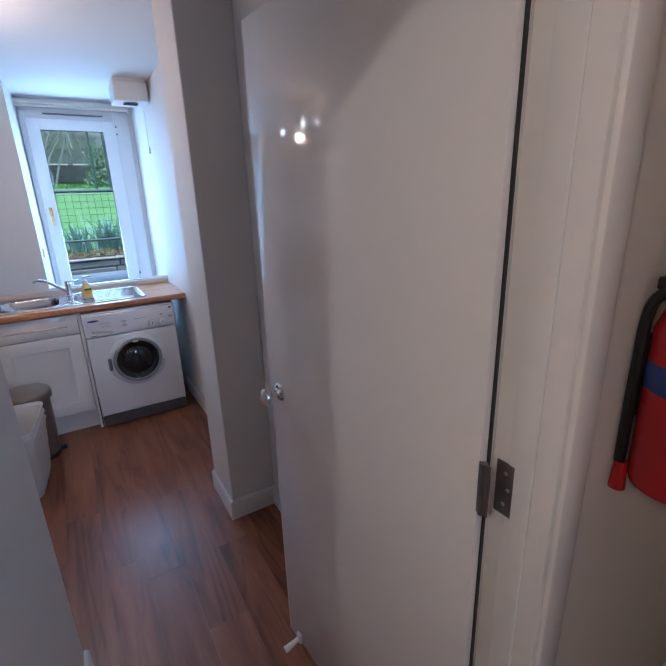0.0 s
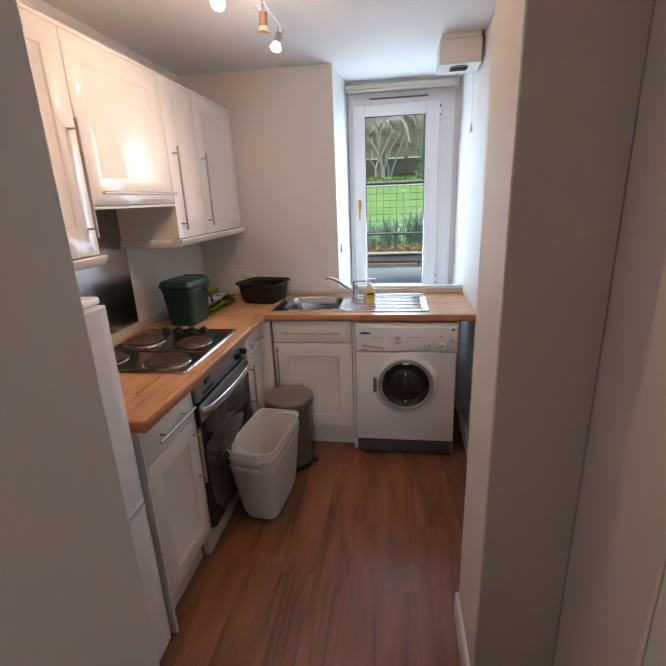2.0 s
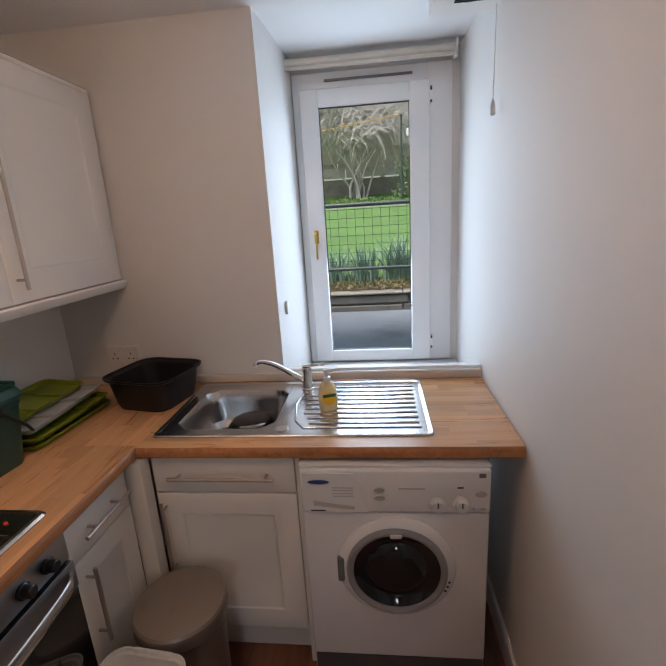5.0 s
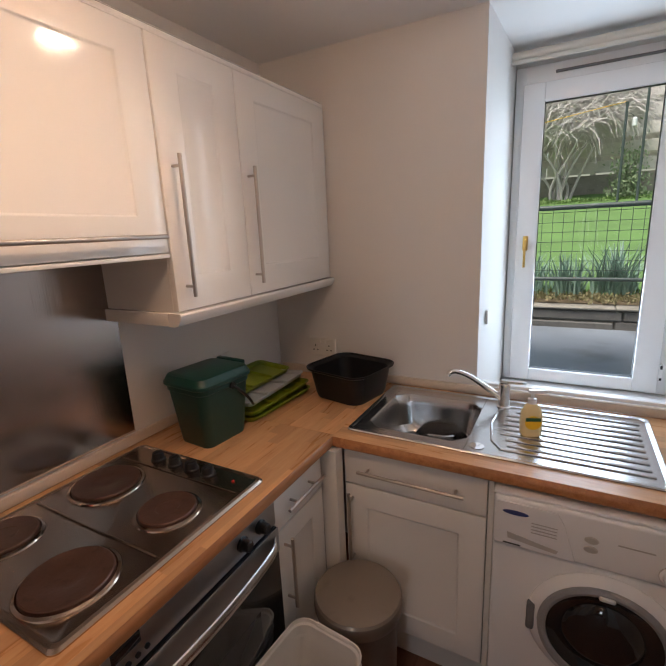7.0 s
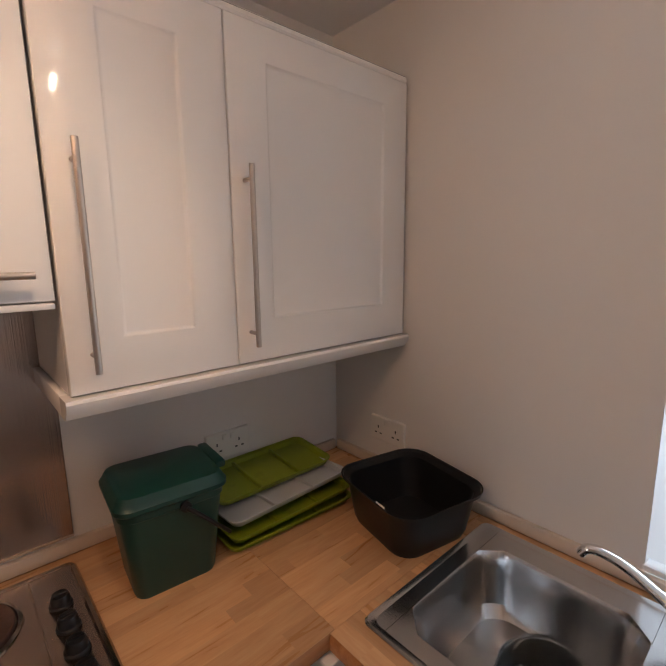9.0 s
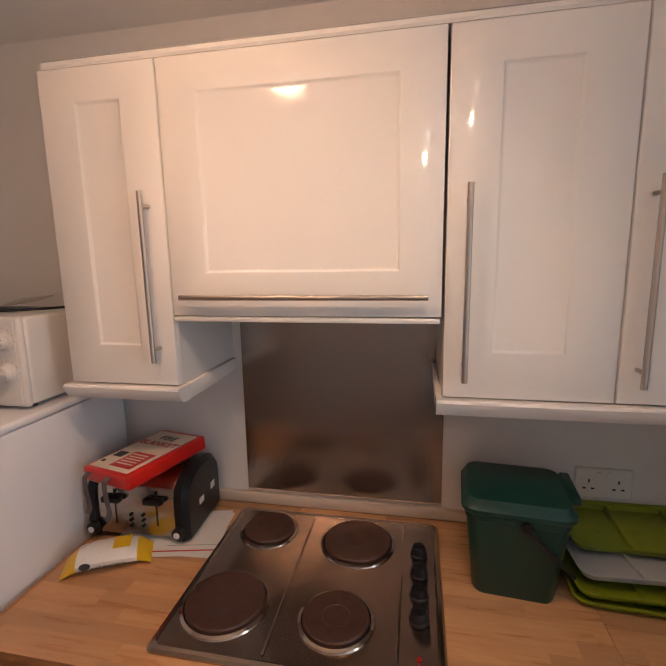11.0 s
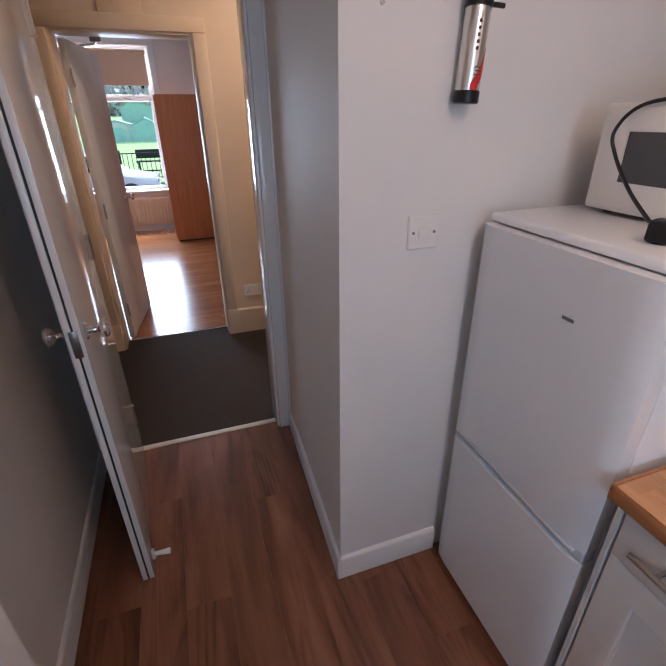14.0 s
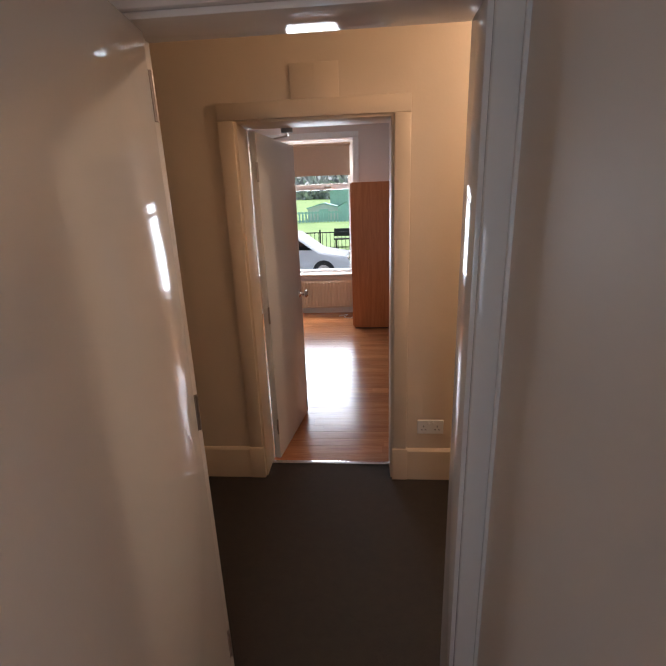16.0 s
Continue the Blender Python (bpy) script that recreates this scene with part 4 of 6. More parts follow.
for x in (0.132, 0.204):
    k = part("programme_dial", lathe([(0.026, 0.0), (0.026, 0.004), (0.020, 0.007), (0.018, 0.022), (0.001, 0.023)], 28, pose(x, -0.006, 0.720, 90, 0, 0)), WHITEP, wm, "white programme dial")
    part("dial_ring", lathe([(0.0275, 0.0), (0.0275, 0.0025), (0.0255, 0.003)], 28, pose(x, -0.0062, 0.720, 90, 0, 0), False), MATS["pale_grey_recess"], k)
    part("dial_mark", box((x - 0.0025, -0.031, 0.720), (x + 0.0025, -0.0285, 0.738)), GREY, k)
for x, z in ((-0.044, 0.768), (-0.044, 0.740), (0.262, 0.755)):
    part("push_button", loft([[(x + 0.017 * q * math.cos(radians(a)), y, z + 0.010 * q * math.sin(radians(a))) for a in range(0, 360, 20)] for q, y in ((1.0, -0.0055), (1.0, -0.009), (0.85, -0.0105))]), MATS["pale_grey_recess"], wm)
for x in (0.238, 0.262, 0.270):
    part("printed_mark", box((x, -0.0068, 0.700), (x + 0.006, -0.0055, 0.706)), INKGREY, wm)
part("indicator_lamp", box((0.192, -0.0072, 0.774), (0.210, -0.0055, 0.779)), INK, wm)
part("push_button", box((0.255, -0.010, 0.812), (0.275, -0.005, 0.826), 0.002), GREY, wm)
part("printed_lettering", box((0.015, -0.0068, 0.770), (0.095, -0.0055, 0.774)), INKGREY, wm)

# ---- sink ----
SCX, SCY = (SX0 + SX1) / 2, (SY0 + SY1) / 2
sink = thing("kitchen_sink", "stainless steel inset sink with a ribbed drainer", "sink", at=(SCX, SCY, WZ))
sw, sd = SX1 - SX0, SY1 - SY0
bcx, bcy, bw_, bd_ = -0.245, -0.01, 0.36, 0.36
bm = bmesh.new()
outer = [[(x, y, z) for x, y in rrect(sw - o, sd - o, 0.02)] for o, z in ((0.0, 0.0005), (0.0, 0.003), (0.008, 0.007), (0.022, 0.006), (0.034, 0.0035))]
bm_loft(bm, outer, False, False)
# rim plate with the bowl cut through it: four strips round the bowl
xa, xb = bcx - bw_ / 2, bcx + bw_ / 2
ya, yb = bcy - bd_ / 2, bcy + bd_ / 2
ex, ey = sw / 2 - 0.017, sd / 2 - 0.017
for lo, hi in (((-ex, -ey), (xa + 0.05, ey)), ((xb - 0.05, -ey), (ex, ey)), ((xa + 0.05, -ey), (xb - 0.05, ya + 0.002)), ((xa + 0.05, yb - 0.002), (xb - 0.05, ey))):
    if lo[0] == -ex:
        lo, hi = (-ex, -ey), (xa + 0.001, ey)
    if hi[0] == ex:
        lo = (xb - 0.001, -ey)
    v = [bm.verts.new((x, y, 0.0035)) for x, y in ((lo[0], lo[1]), (hi[0], lo[1]), (hi[0], hi[1]), (lo[0], hi[1]))]
    bm.faces.new(v)
for sx in (0, 1):
    for sy in (0, 1):
        v = [bm.verts.new((x, y, 0.0035)) for x, y in (((xa, xb)[sx], (ya, yb)[sy]), ((xa + 0.05, xb - 0.05)[sx], (ya, yb)[sy]), ((xa, xb)[sx], (ya + 0.05, yb - 0.05)[sy]))]
        bm.faces.new(v)
for lo, hi in (((xa, -ey), (xa + 0.05, ya)), ((xa, yb), (xa + 0.05, ey)), ((xb - 0.05, -ey), (xb, ya)), ((xb - 0.05, yb), (xb, ey))):
    v = [bm.verts.new((x, y, 0.0035)) for x, y in ((lo[0], lo[1]), (hi[0], lo[1]), (hi[0], hi[1]), (lo[0], hi[1]))]
    bm.faces.new(v)
bmesh.ops.recalc_face_normals(bm, faces=bm.faces)
part("rim", bm, STEEL, sink)
bowl = [[(x + bcx, y + bcy, z) for x, y in rrect(bw_ - o, bd_ - o, max(r, 0.01))] for o, r, z in ((0.0, 0.07, 0.0036), (0.010, 0.07, -0.006), (0.02, 0.07, -0.05), (0.04, 0.07, -0.125), (0.075, 0.065, -0.148), (0.14, 0.05, -0.152))]
part("bowl", loft(bowl, False, True), STEEL, sink, "scratched steel bowl")
part("waste", lathe([(0.001, 0.0), (0.030, 0.0), (0.034, 0.003), (0.026, 0.002), (0.001, -0.002)], 24, Matrix.Translation((bcx + 0.02, bcy, -0.1515)), False), CHROME, sink)
for i in range(8):
    y = -0.150 + i * 0.040
    x0 = 0.025 + (0.03 if i in (0, 7) else 0.0) + (0.02 if i == 1 else 0)
    part("drainer_rib", box((x0, y - 0.006, 0.003), (0.435, y + 0.006, 0.0075), 0.003), STEEL, sink)
edge = [(0.0, -0.19), (0.44, -0.19), (0.448, -0.18), (0.448, 0.165), (0.44, 0.175), (0.0, 0.175)]
bm = tube([(0.44, 0.172, 0.0045), (0.03, 0.172, 0.0045), (-0.005, 0.13, 0.0045), (-0.015, 0.0, 0.0045), (0.005, -0.13, 0.0045), (0.04, -0.185, 0.0045), (0.44, -0.185, 0.0045)], 0.004, 8)
part("drainer_edge", bm, STEEL, sink)
part("overflow_cap", lathe([(0.001, 0.0035), (0.022, 0.0035), (0.022, 0.006), (0.001, 0.0065)], 24, Matrix.Translation((-0.03, -0.19, 0)), False), CHROME, sink)


# ---- things on the worktops and the floor ----
def lettering(name, words, size, material, parent, m):
    """Raised printed words from the built-in font, lying in the local xy plane."""
    cu = bpy.data.curves.new(name, "FONT")
    cu.body, cu.size, cu.extrude, cu.align_x, cu.align_y = words, size, 0.0004, "CENTER", "CENTER"
    tmp = bpy.data.objects.new(name, cu)
    data = bpy.data.meshes.new_from_object(tmp)
    bpy.data.objects.remove(tmp)
    data.materials.clear()
    data.materials.append(material)
    ob = new(name, data)
    ob.parent, ob.matrix_local = parent, m
    return ob


# mixer tap
tap = thing("kitchen_tap", "chrome single-lever mixer tap behind the sink", "tap", at=(0.178, 4.117, WZ + 0.004))
part("body", lathe([(0.001, 0), (0.026, 0), (0.026, 0.004), (0.021, 0.008), (0.020, 0.075), (0.022, 0.085), (0.020, 0.098), (0.001, 0.102)], 24), CHROME, tap)
part("spout", tube(curve_pts([(-0.010, -0.004, 0.035), (-0.045, -0.012, 0.062), (-0.12, -0.035, 0.118), (-0.165, -0.048, 0.138), (-0.190, -0.056, 0.138), (-0.202, -0.060, 0.124)], 8), [0.0115] * 12 + [0.010] * 29, 14), CHROME, tap)
part("lever", loft([[(x, y * w, 0.101 + z) for y, z in ((-1, 0), (1, 0), (0.8, 0.008), (-0.8, 0.008))] for x, w in ((-0.018, 0.014), (0.02, 0.016), (0.075, 0.008))], True, True), CHROME, tap)
# soap bottle
soap = thing("soap_bottle", "pump bottle of creamy hand soap on the drainer", "soap bottle", at=(0.288, 3.905, WZ + 0.0078), turn=20)
part("bottle", loft(tub_loops([(0.060, 0.040, 0.016, 0.0), (0.066, 0.044, 0.018, 0.006), (0.070, 0.046, 0.019, 0.05), (0.062, 0.042, 0.018, 0.085), (0.040, 0.034, 0.016, 0.104), (0.024, 0.024, 0.0118, 0.110)])), SOAP, soap)
part("collar", lathe([(0.014, 0.1105), (0.014, 0.126), (0.006, 0.128), (0.005, 0.145)], 18), WHITEP, soap)
part("pump_head", loft([[(x, y * w, 0.1455 + z) for y, z in ((-1, 0), (1, 0), (0.8, 0.010), (-0.8, 0.010))] for x, w in ((-0.012, 0.010), (0.015, 0.010), (0.042, 0.005))]), WHITEP, soap)
part("front_label", loft([[(0.026 * math.cos(radians(a)), y, 0.050 + 0.024 * math.sin(radians(a))) for a in range(0, 360, 20)] for y in (-0.0225, -0.0242)]), YELLOW, soap, "orange and yellow fruit label")
part("label_band", box((-0.024, -0.0256, 0.056), (0.024, -0.0243, 0.068), 0.0005), mat("green_label_print", (0.02, 0.12, 0.04), 0.5), soap)
# washing-up bowl
def open_tub(name, parent, sections, material, m=None, label="", seg=6):
    """A thin-walled open tub: outer sections from the base up, then the same way down inside."""
    inner = [(w - 0.008, d - 0.008, max(r - 0.003, 0.004), z + (0.004 if i == 0 else 0)) for i, (w, d, r, z) in enumerate(sections)]
    bm = loft(tub_loops(sections + inner[::-1], seg))
    return part(name, bm, material, parent, label, m)


bowl_t = thing("washing_up_bowl", "empty black plastic washing-up bowl beside the sink", "bowl", at=(-0.440, 4.035, WZ), turn=-12)
open_tub("basin", bowl_t, [(0.235, 0.225, 0.05, 0.0), (0.252, 0.240, 0.055, 0.02), (0.285, 0.268, 0.06, 0.118), (0.315, 0.296, 0.07, 0.126), (0.318, 0.300, 0.07, 0.134)], BLACKP)
part("price_sticker", box((-0.012, -0.1365, 0.060), (0.022, -0.1345, 0.090)), PAPER, bowl_t, "white barcode sticker", pose(0.02, 0.0065, 0, -8, 0, 0))
# green food caddy
caddy = thing("food_waste_caddy", "dark green plastic kitchen caddy with a closed lid", "caddy", at=(-0.722, 3.485, WZ), turn=-5)
part("tub", loft(tub_loops([(0.145, 0.175, 0.025, 0.0), (0.152, 0.182, 0.028, 0.01), (0.188, 0.218, 0.032, 0.195), (0.196, 0.226, 0.034, 0.198), (0.196, 0.226, 0.034, 0.214)])), GREEN, caddy)
part("lid", loft(tub_loops([(0.206, 0.236, 0.036, 0.2145), (0.212, 0.242, 0.036, 0.219), (0.212, 0.242, 0.036, 0.228), (0.204, 0.234, 0.034, 0.233), (0.196, 0.226, 0.032, 0.242), (0.188, 0.216, 0.030, 0.250), (0.172, 0.200, 0.028, 0.253)])), GREEN, caddy)
part("lid_tab", box((-0.075, 0.108, 0.238), (0.055, 0.132, 0.256), 0.006), GREEN, caddy)
part("carry_handle", tube(curve_pts([(0.104, 0.018, 0.197), (0.108, 0.040, 0.178), (0.104, 0.085, 0.130), (0.090, 0.118, 0.092)], 8), 0.005, 10), BLACKP, caddy, "black swing handle hanging down")
part("handle_pivot", lathe([(0.012, 0), (0.012, 0.01), (0.001, 0.011)], 16, pose(0.094, 0.018, 0.199, 0, 90, 0)), BLACKP, caddy)
# trays
def tray(label, w, l, material, m, z=0.022):
    t = thing("serving_tray", label, "tray", "trays stacked beside the caddy")
    t.matrix_world = m
    open_tub("pan", t, [(w * 0.86, l * 0.93, 0.02, 0.0), (w * 0.90, l * 0.95, 0.022, 0.004), (w * 0.94, l * 0.97, 0.024, z - 0.004), (w, l, 0.03, z - 0.002), (w, l, 0.03, z)], material)
    for y in (-l * 0.16, l * 0.18):
        part("divider", box((-w * 0.44, y - 0.004, 0.0045), (w * 0.44, y + 0.004, z - 0.006), 0.002), material, t)
    return t


tray("lime green divided plastic tray at the bottom of the stack", 0.27, 0.40, LIME, pose(-0.762, 3.812, WZ, 0, 0, -3))
tray("lime green divided plastic tray", 0.27, 0.40, LIME, pose(-0.768, 3.817, WZ + 0.0235, 0.5, 0, -1))
tray("cloudy clear plastic tray on the lime trays", 0.23, 0.40, SMOKE, pose(-0.775, 3.824, WZ + 0.050, 1, -3, 1))
tray("lime green tray leaning against the wall", 0.19, 0.40, LIME, pose(-0.842, 3.835, WZ + 0.074, 0, 5, 0))
# glass bowl upturned in the sink
gb = solid("glass_bowl", lathe([(0.118, 0.0), (0.118, 0.005), (0.108, 0.008), (0.104, 0.04), (0.094, 0.085), (0.070, 0.112), (0.055, 0.116), (0.001, 0.116), (0.001, 0.112), (0.053, 0.112), (0.067, 0.108), (0.090, 0.083), (0.100, 0.039), (0.105, 0.003)], 40, cap=False), CLEAR, "clear glass mixing bowl upturned in the sink", "bowl", at=pose(SCX + bcx + 0.055, SCY + bcy - 0.01, WZ - 0.1515))
# toaster
toast = thing("toaster", "four-slice toaster with steel sides and black ends", "toaster", at=(-0.802, 2.478, WZ + 0.006), turn=3)
def arch(w, h, n=10):
    """An upright arch outline in xz."""
    pts = [(-w / 2, 0), (w / 2, 0), (w / 2, h * 0.62)]
    for k in range(1, n):
        a = math.pi * k / n
        pts.append((w / 2 * math.cos(a), h * 0.62 + h * 0.38 * math.sin(a) ** 0.8))
    return pts + [(-w / 2, h * 0.62)]


body = arch(0.216, 0.178)
part("shell", loft([[(x, y, z + 0.016) for x, z in body] for y in (-0.118, 0.118)]), brushed("toaster_steel", (0.46, 0.42, 0.39), 0.22, "y"), toast, "brushed steel toaster shell")
for s in (-1, 1):
    e = arch(0.232, 0.192)
    e2 = arch(0.200, 0.176)
    part("end_cap", loft([[(x, s * 0.1185, z + 0.006) for x, z in e], [(x, s * 0.140, z + 0.006) for x, z in e], [(x, s * 0.156, z + 0.008) for x, z in e2]]), BLACKP, toast, "glossy black end cap")
    part("side_knob", lathe([(0.018, 0), (0.018, 0.014), (0.014, 0.017), (0.001, 0.018)], 18, pose(0.112, s * 0.128, 0.034, 0, 90, 0)), BLACKP, toast)
    part("knob_mark", lathe([(0.009, 0), (0.009, 0.002), (0.001, 0.0025)], 14, pose(0.1305, s * 0.128, 0.034, 0, 90, 0)), WHITEP, toast)
for y in (-0.062, 0.062):
    part("lever", box((0.108, y - 0.028, 0.118), (0.132, y + 0.028, 0.136), 0.005), BLACKP, toast, "black push-down lever")
    part("lever_slot", box((0.107, y - 0.002, 0.045), (0.1095, y + 0.002, 0.150)), BLACKM, toast)
for y in (-0.016, 0.020):
    for z in (0.044, 0.060, 0.076):
        part("button", lathe([(0.005, 0), (0.005, 0.004), (0.001, 0.0045)], 10, pose(0.108, y, z, 0, 90, 0)), BLACKP, toast)
for x in (-0.05, 0.012):
    part("bread_slot", box((x - 0.016, -0.105, 0.1885), (x + 0.016, 0.105, 0.1955), 0.002), BLACKM, toast, "dark bread slot")
part("rating_sticker", box((0.012, 0.1555, 0.075), (0.040, 0.1575, 0.092)), WHITEP, toast)
part("rating_sticker", box((-0.065, 0.1555, 0.080), (-0.040, 0.1575, 0.100)), WHITEP, toast)
for x in (-0.08, 0.08):
    for y in (-0.12, 0.12):
        part("foot", lathe([(0.010, -0.003), (0.010, 0.008)], 10, Matrix.Translation((x, y, 0))), BLACKM, toast)
# fire blanket pack on the toaster
fb = thing("fire_blanket_case", "red plastic fire blanket case with grey straps on the toaster", "fire blanket", at=(-0.755, 2.495, 1.104), turn=-16)
fb.matrix_world = pose(-0.755, 2.495, 1.106, 4, 2, -18)
part("case", box((-0.135, -0.095, 0), (0.135, 0.095, 0.042), 0.008, 3), REDP, fb)
part("paper_label", box((-0.118, -0.082, 0.0422), (0.122, 0.080, 0.0432), 0.0003), mat("cream_label_paper", (0.80, 0.68, 0.55), 0.6), fb, "cream instruction label")
part("red_panel", box((0.02, -0.02, 0.0434), (0.105, 0.065, 0.0440)), REDP, fb)
for k in range(5):
    part("print_line", box((0.032 + 0.013 * k, -0.012, 0.0442), (0.037 + 0.013 * k, 0.052, 0.0446)), mat("cream_label_paper", (0.8, 0.68, 0.55)), fb)
lettering("label_word", "BLANKET", 0.036, INKRED, fb, pose(-0.04, 0.0, 0.0437, 0, 0, 90))
lettering("label_word", "FIRE", 0.036, INK, fb, pose(-0.078, 0.0, 0.0437, 0, 0, 90))
part("pictogram", box((0.03, -0.07, 0.0434), (0.06, -0.035, 0.0440)), INK, fb)
part("pictogram", box((0.085, -0.072, 0.0434), (0.095, -0.060, 0.0440)), INK, fb)
for y in (-0.062, 0.022):
    c = curve_pts([(0.1355, y, 0.030), (0.150, y, 0.020), (0.155, y + 0.004, -0.02), (0.158, y + 0.012, -0.055), (0.172, y + 0.02, -0.068)], 6)
    bm = loft([[tuple(p + Vector((0, -0.010, 0))), tuple(p + Vector((0, 0.010, 0))), tuple(p + Vector((0.0015, 0.010, 0.0012))), tuple(p + Vector((0.0015, -0.010, 0.0012)))] for p in c])
    part("pull_strap", bm, mat("grey_webbing", (0.10, 0.09, 0.095), 0.8, bump=0.3, bump_scale=300), fb, "grey webbing pull strap")
# wipes
wipes = thing("wipes_packet", "half-used yellow and white packet of surface wipes", "packet", at=(-0.605, 2.462, WZ), turn=118)
secs = []
for x, w, h in ((-0.112, 0.048, 0.006), (-0.095, 0.048, 0.026), (-0.072, 0.048, 0.046), (-0.03, 0.050, 0.054), (0.03, 0.050, 0.052), (0.07, 0.048, 0.044), (0.090, 0.046, 0.026), (0.104, 0.046, 0.006)):
    secs.append([(x + 0.002 * math.sin(40 * x), w * math.cos(radians(a)) * (0.9 + 0.1 * abs(math.cos(radians(2 * a)))), h / 2 + 0.001 + h / 2 * math.sin(radians(a))) for a in range(0, 360, 24)])
part("wrapper", loft(secs[2:6]), WHITEF, wipes)
part("end_seal", loft(secs[:3]), YELLOW, wipes, "yellow crimped end")
part("end_seal", loft(secs[5:]), YELLOW, wipes, "yellow crimped end")
part("lemon_panel", box((0.012, -0.026, 0.0505), (0.055, 0.022, 0.0535), 0.0008), YELLOW, wipes)
lettering("packet_words", "ANTI-BACTERIAL", 0.011, INK, wipes, pose(0.005, -0.0508, 0.021, 90, 0, 0))
part("emblem", loft([[(-0.050 + 0.013 * math.cos(radians(a)), -0.0508 + d, 0.030 + 0.009 * math.sin(radians(a))) for a in range(0, 360, 20)] for d in (0, 0.002)]), INK, wipes)
# papers
for i, (x, y, a) in enumerate(((-0.752, 2.560, 4), (-0.742, 2.566, 12))):
    p = solid("leaflet", box((-0.105, -0.148, 0), (0.105, 0.148, 0.0012)), PAPER, "white leaflet with red print under the toaster", "paper", "loose papers", at=pose(x, y, WZ + 0.0006 + 0.0022 * i, 0, 0, a))
    part("red_print_line", box((0.082, -0.13, 0.00125), (0.087, 0.14, 0.0016)), INKRED, p)
    part("grey_print_line", box((0.06, 0.0, 0.00125), (0.063, 0.14, 0.0016)), INKGREY, p)
# fridge freezer
fr = thing("fridge_freezer", "short white fridge freezer beside the worktop", "fridge freezer", at=(-0.36, 2.057, 0), turn=0)
FW = 0.252
part("body", box((-0.555, -FW, 0.015), (-0.040, FW, 1.288), 0.006), WHITEP, fr)
part("top", box((-0.558, -FW - 0.002, 1.2885), (-0.012, FW + 0.002, 1.312), 0.009, 3), WHITEP, fr)
def fridge_door(z0, z1, name):
    d = [[(-0.036, -FW, z), (-0.036, FW, z), (0.0, FW, z), (0.012, FW - 0.018, z), (0.016, FW - 0.06, z), (0.016, -FW + 0.06, z), (0.012, -FW + 0.018, z), (0.0, -FW, z)] for z in (z0, z1)]
    return part(name, loft(d), WHITEP, fr)
fridge_door(0.045, 0.612, "freezer_door")
ud = fridge_door(0.650, 1.286, "fridge_door")
part("grip_rail", box((-0.03, -FW + 0.002, 0.614), (0.004, FW - 0.002, 0.648), 0.006), mat("pale_grey_plastic", (0.62, 0.64, 0.67), 0.35), fr, "recessed grip between the doors")
part("grip_lip", box((0.004, -FW + 0.02, 0.636), (0.0165, FW - 0.02, 0.648), 0.004), WHITEP, fr)
part("badge", box((0.0158, 0.055, 1.150), (0.0175, 0.085, 1.157)), GREY, ud, "small grey maker's badge")
for y in (-0.2, 0.2):
    part("foot", lathe([(0.018, 0), (0.018, 0.012), (0.008, 0.02)], 12, Matrix.Translation((-0.08, y, 0))), BLACKM, fr)
# microwave
mw = thing("microwave_oven", "white microwave oven standing on the fridge freezer", "microwave", at=(-0.608, 2.081, 1.3125), turn=-1)
part("casing", box((-0.235, -0.205, 0.012), (-0.004, 0.205, 0.240), 0.010, 3), CREAMP, mw)
part("front", box((-0.004, -0.207, 0.010), (0.016, 0.207, 0.242), 0.008, 3), CREAMP, mw)
part("door_panel", box((0.0155, -0.195, 0.022), (0.0195, 0.098, 0.232), 0.002), CREAMP, mw)
part("door_window", box((0.0190, -0.126, 0.078), (0.0205, 0.072, 0.184), 0.001), mat("dark_grey_mesh_glass", (0.075, 0.075, 0.075), 0.22), mw, "dark grey mesh window")
part("keypad", box((0.0155, 0.104, 0.022), (0.0185, 0.195, 0.232), 0.002), CREAMP, mw)
for z in (0.182, 0.100):
    k = part("dial", lathe([(0.026, 0), (0.026, 0.004), (0.019, 0.007), (0.017, 0.020), (0.001, 0.021)], 24, pose(0.0185, 0.163, z, 0, 90, 0)), CREAMP, mw, "white turning dial")
    part("grip", box((0.0385, 0.143, z - 0.004), (0.0445, 0.183, z + 0.004), 0.002), CREAMP, k)
    for a in range(-120, 121, 30):
        part("scale_mark", box((0.0184, 0.163 + 0.032 * math.sin(radians(a)) - 0.0012, z + 0.032 * math.cos(radians(a)) - 0.0012), (0.0190, 0.163 + 0.032 * math.sin(radians(a)) + 0.0012, z + 0.032 * math.cos(radians(a)) + 0.0012)), INKGREY, mw)
for x in (-0.21, -0.03):
    for y in (-0.17, 0.17):
        part("foot", lathe([(0.012, 0), (0.012, 0.013)], 12, Matrix.Translation((x, y, 0))), BLACKM, mw)
part("mains_cable", tube(curve_pts([(-0.19, 0.19, 0.247), (-0.08, 0.15, 0.250), (0.0, 0.04, 0.250), (0.026, -0.10, 0.238), (0.040, -0.148, 0.185), (0.046, -0.125, 0.135), (0.078, -0.045, 0.075), (0.115, 0.04, 0.035), (0.132, 0.075, 0.024)], 10), 0.004, 8), BLACKP, mw, "black mains cable draped over the microwave")
bm = box((-0.024, -0.022, 0.0), (0.022, 0.022, 0.042), 0.008)
bm_box(bm, (-0.02, 0.022, 0.012), (-0.014, 0.038, 0.016))
bm_box(bm, (0.008, 0.022, 0.012), (0.014, 0.038, 0.016))
part("mains_plug", bm, BLACKP, mw, "black three-pin plug", pose(0.142, 0.098, 0.002, 0, 0, 20))
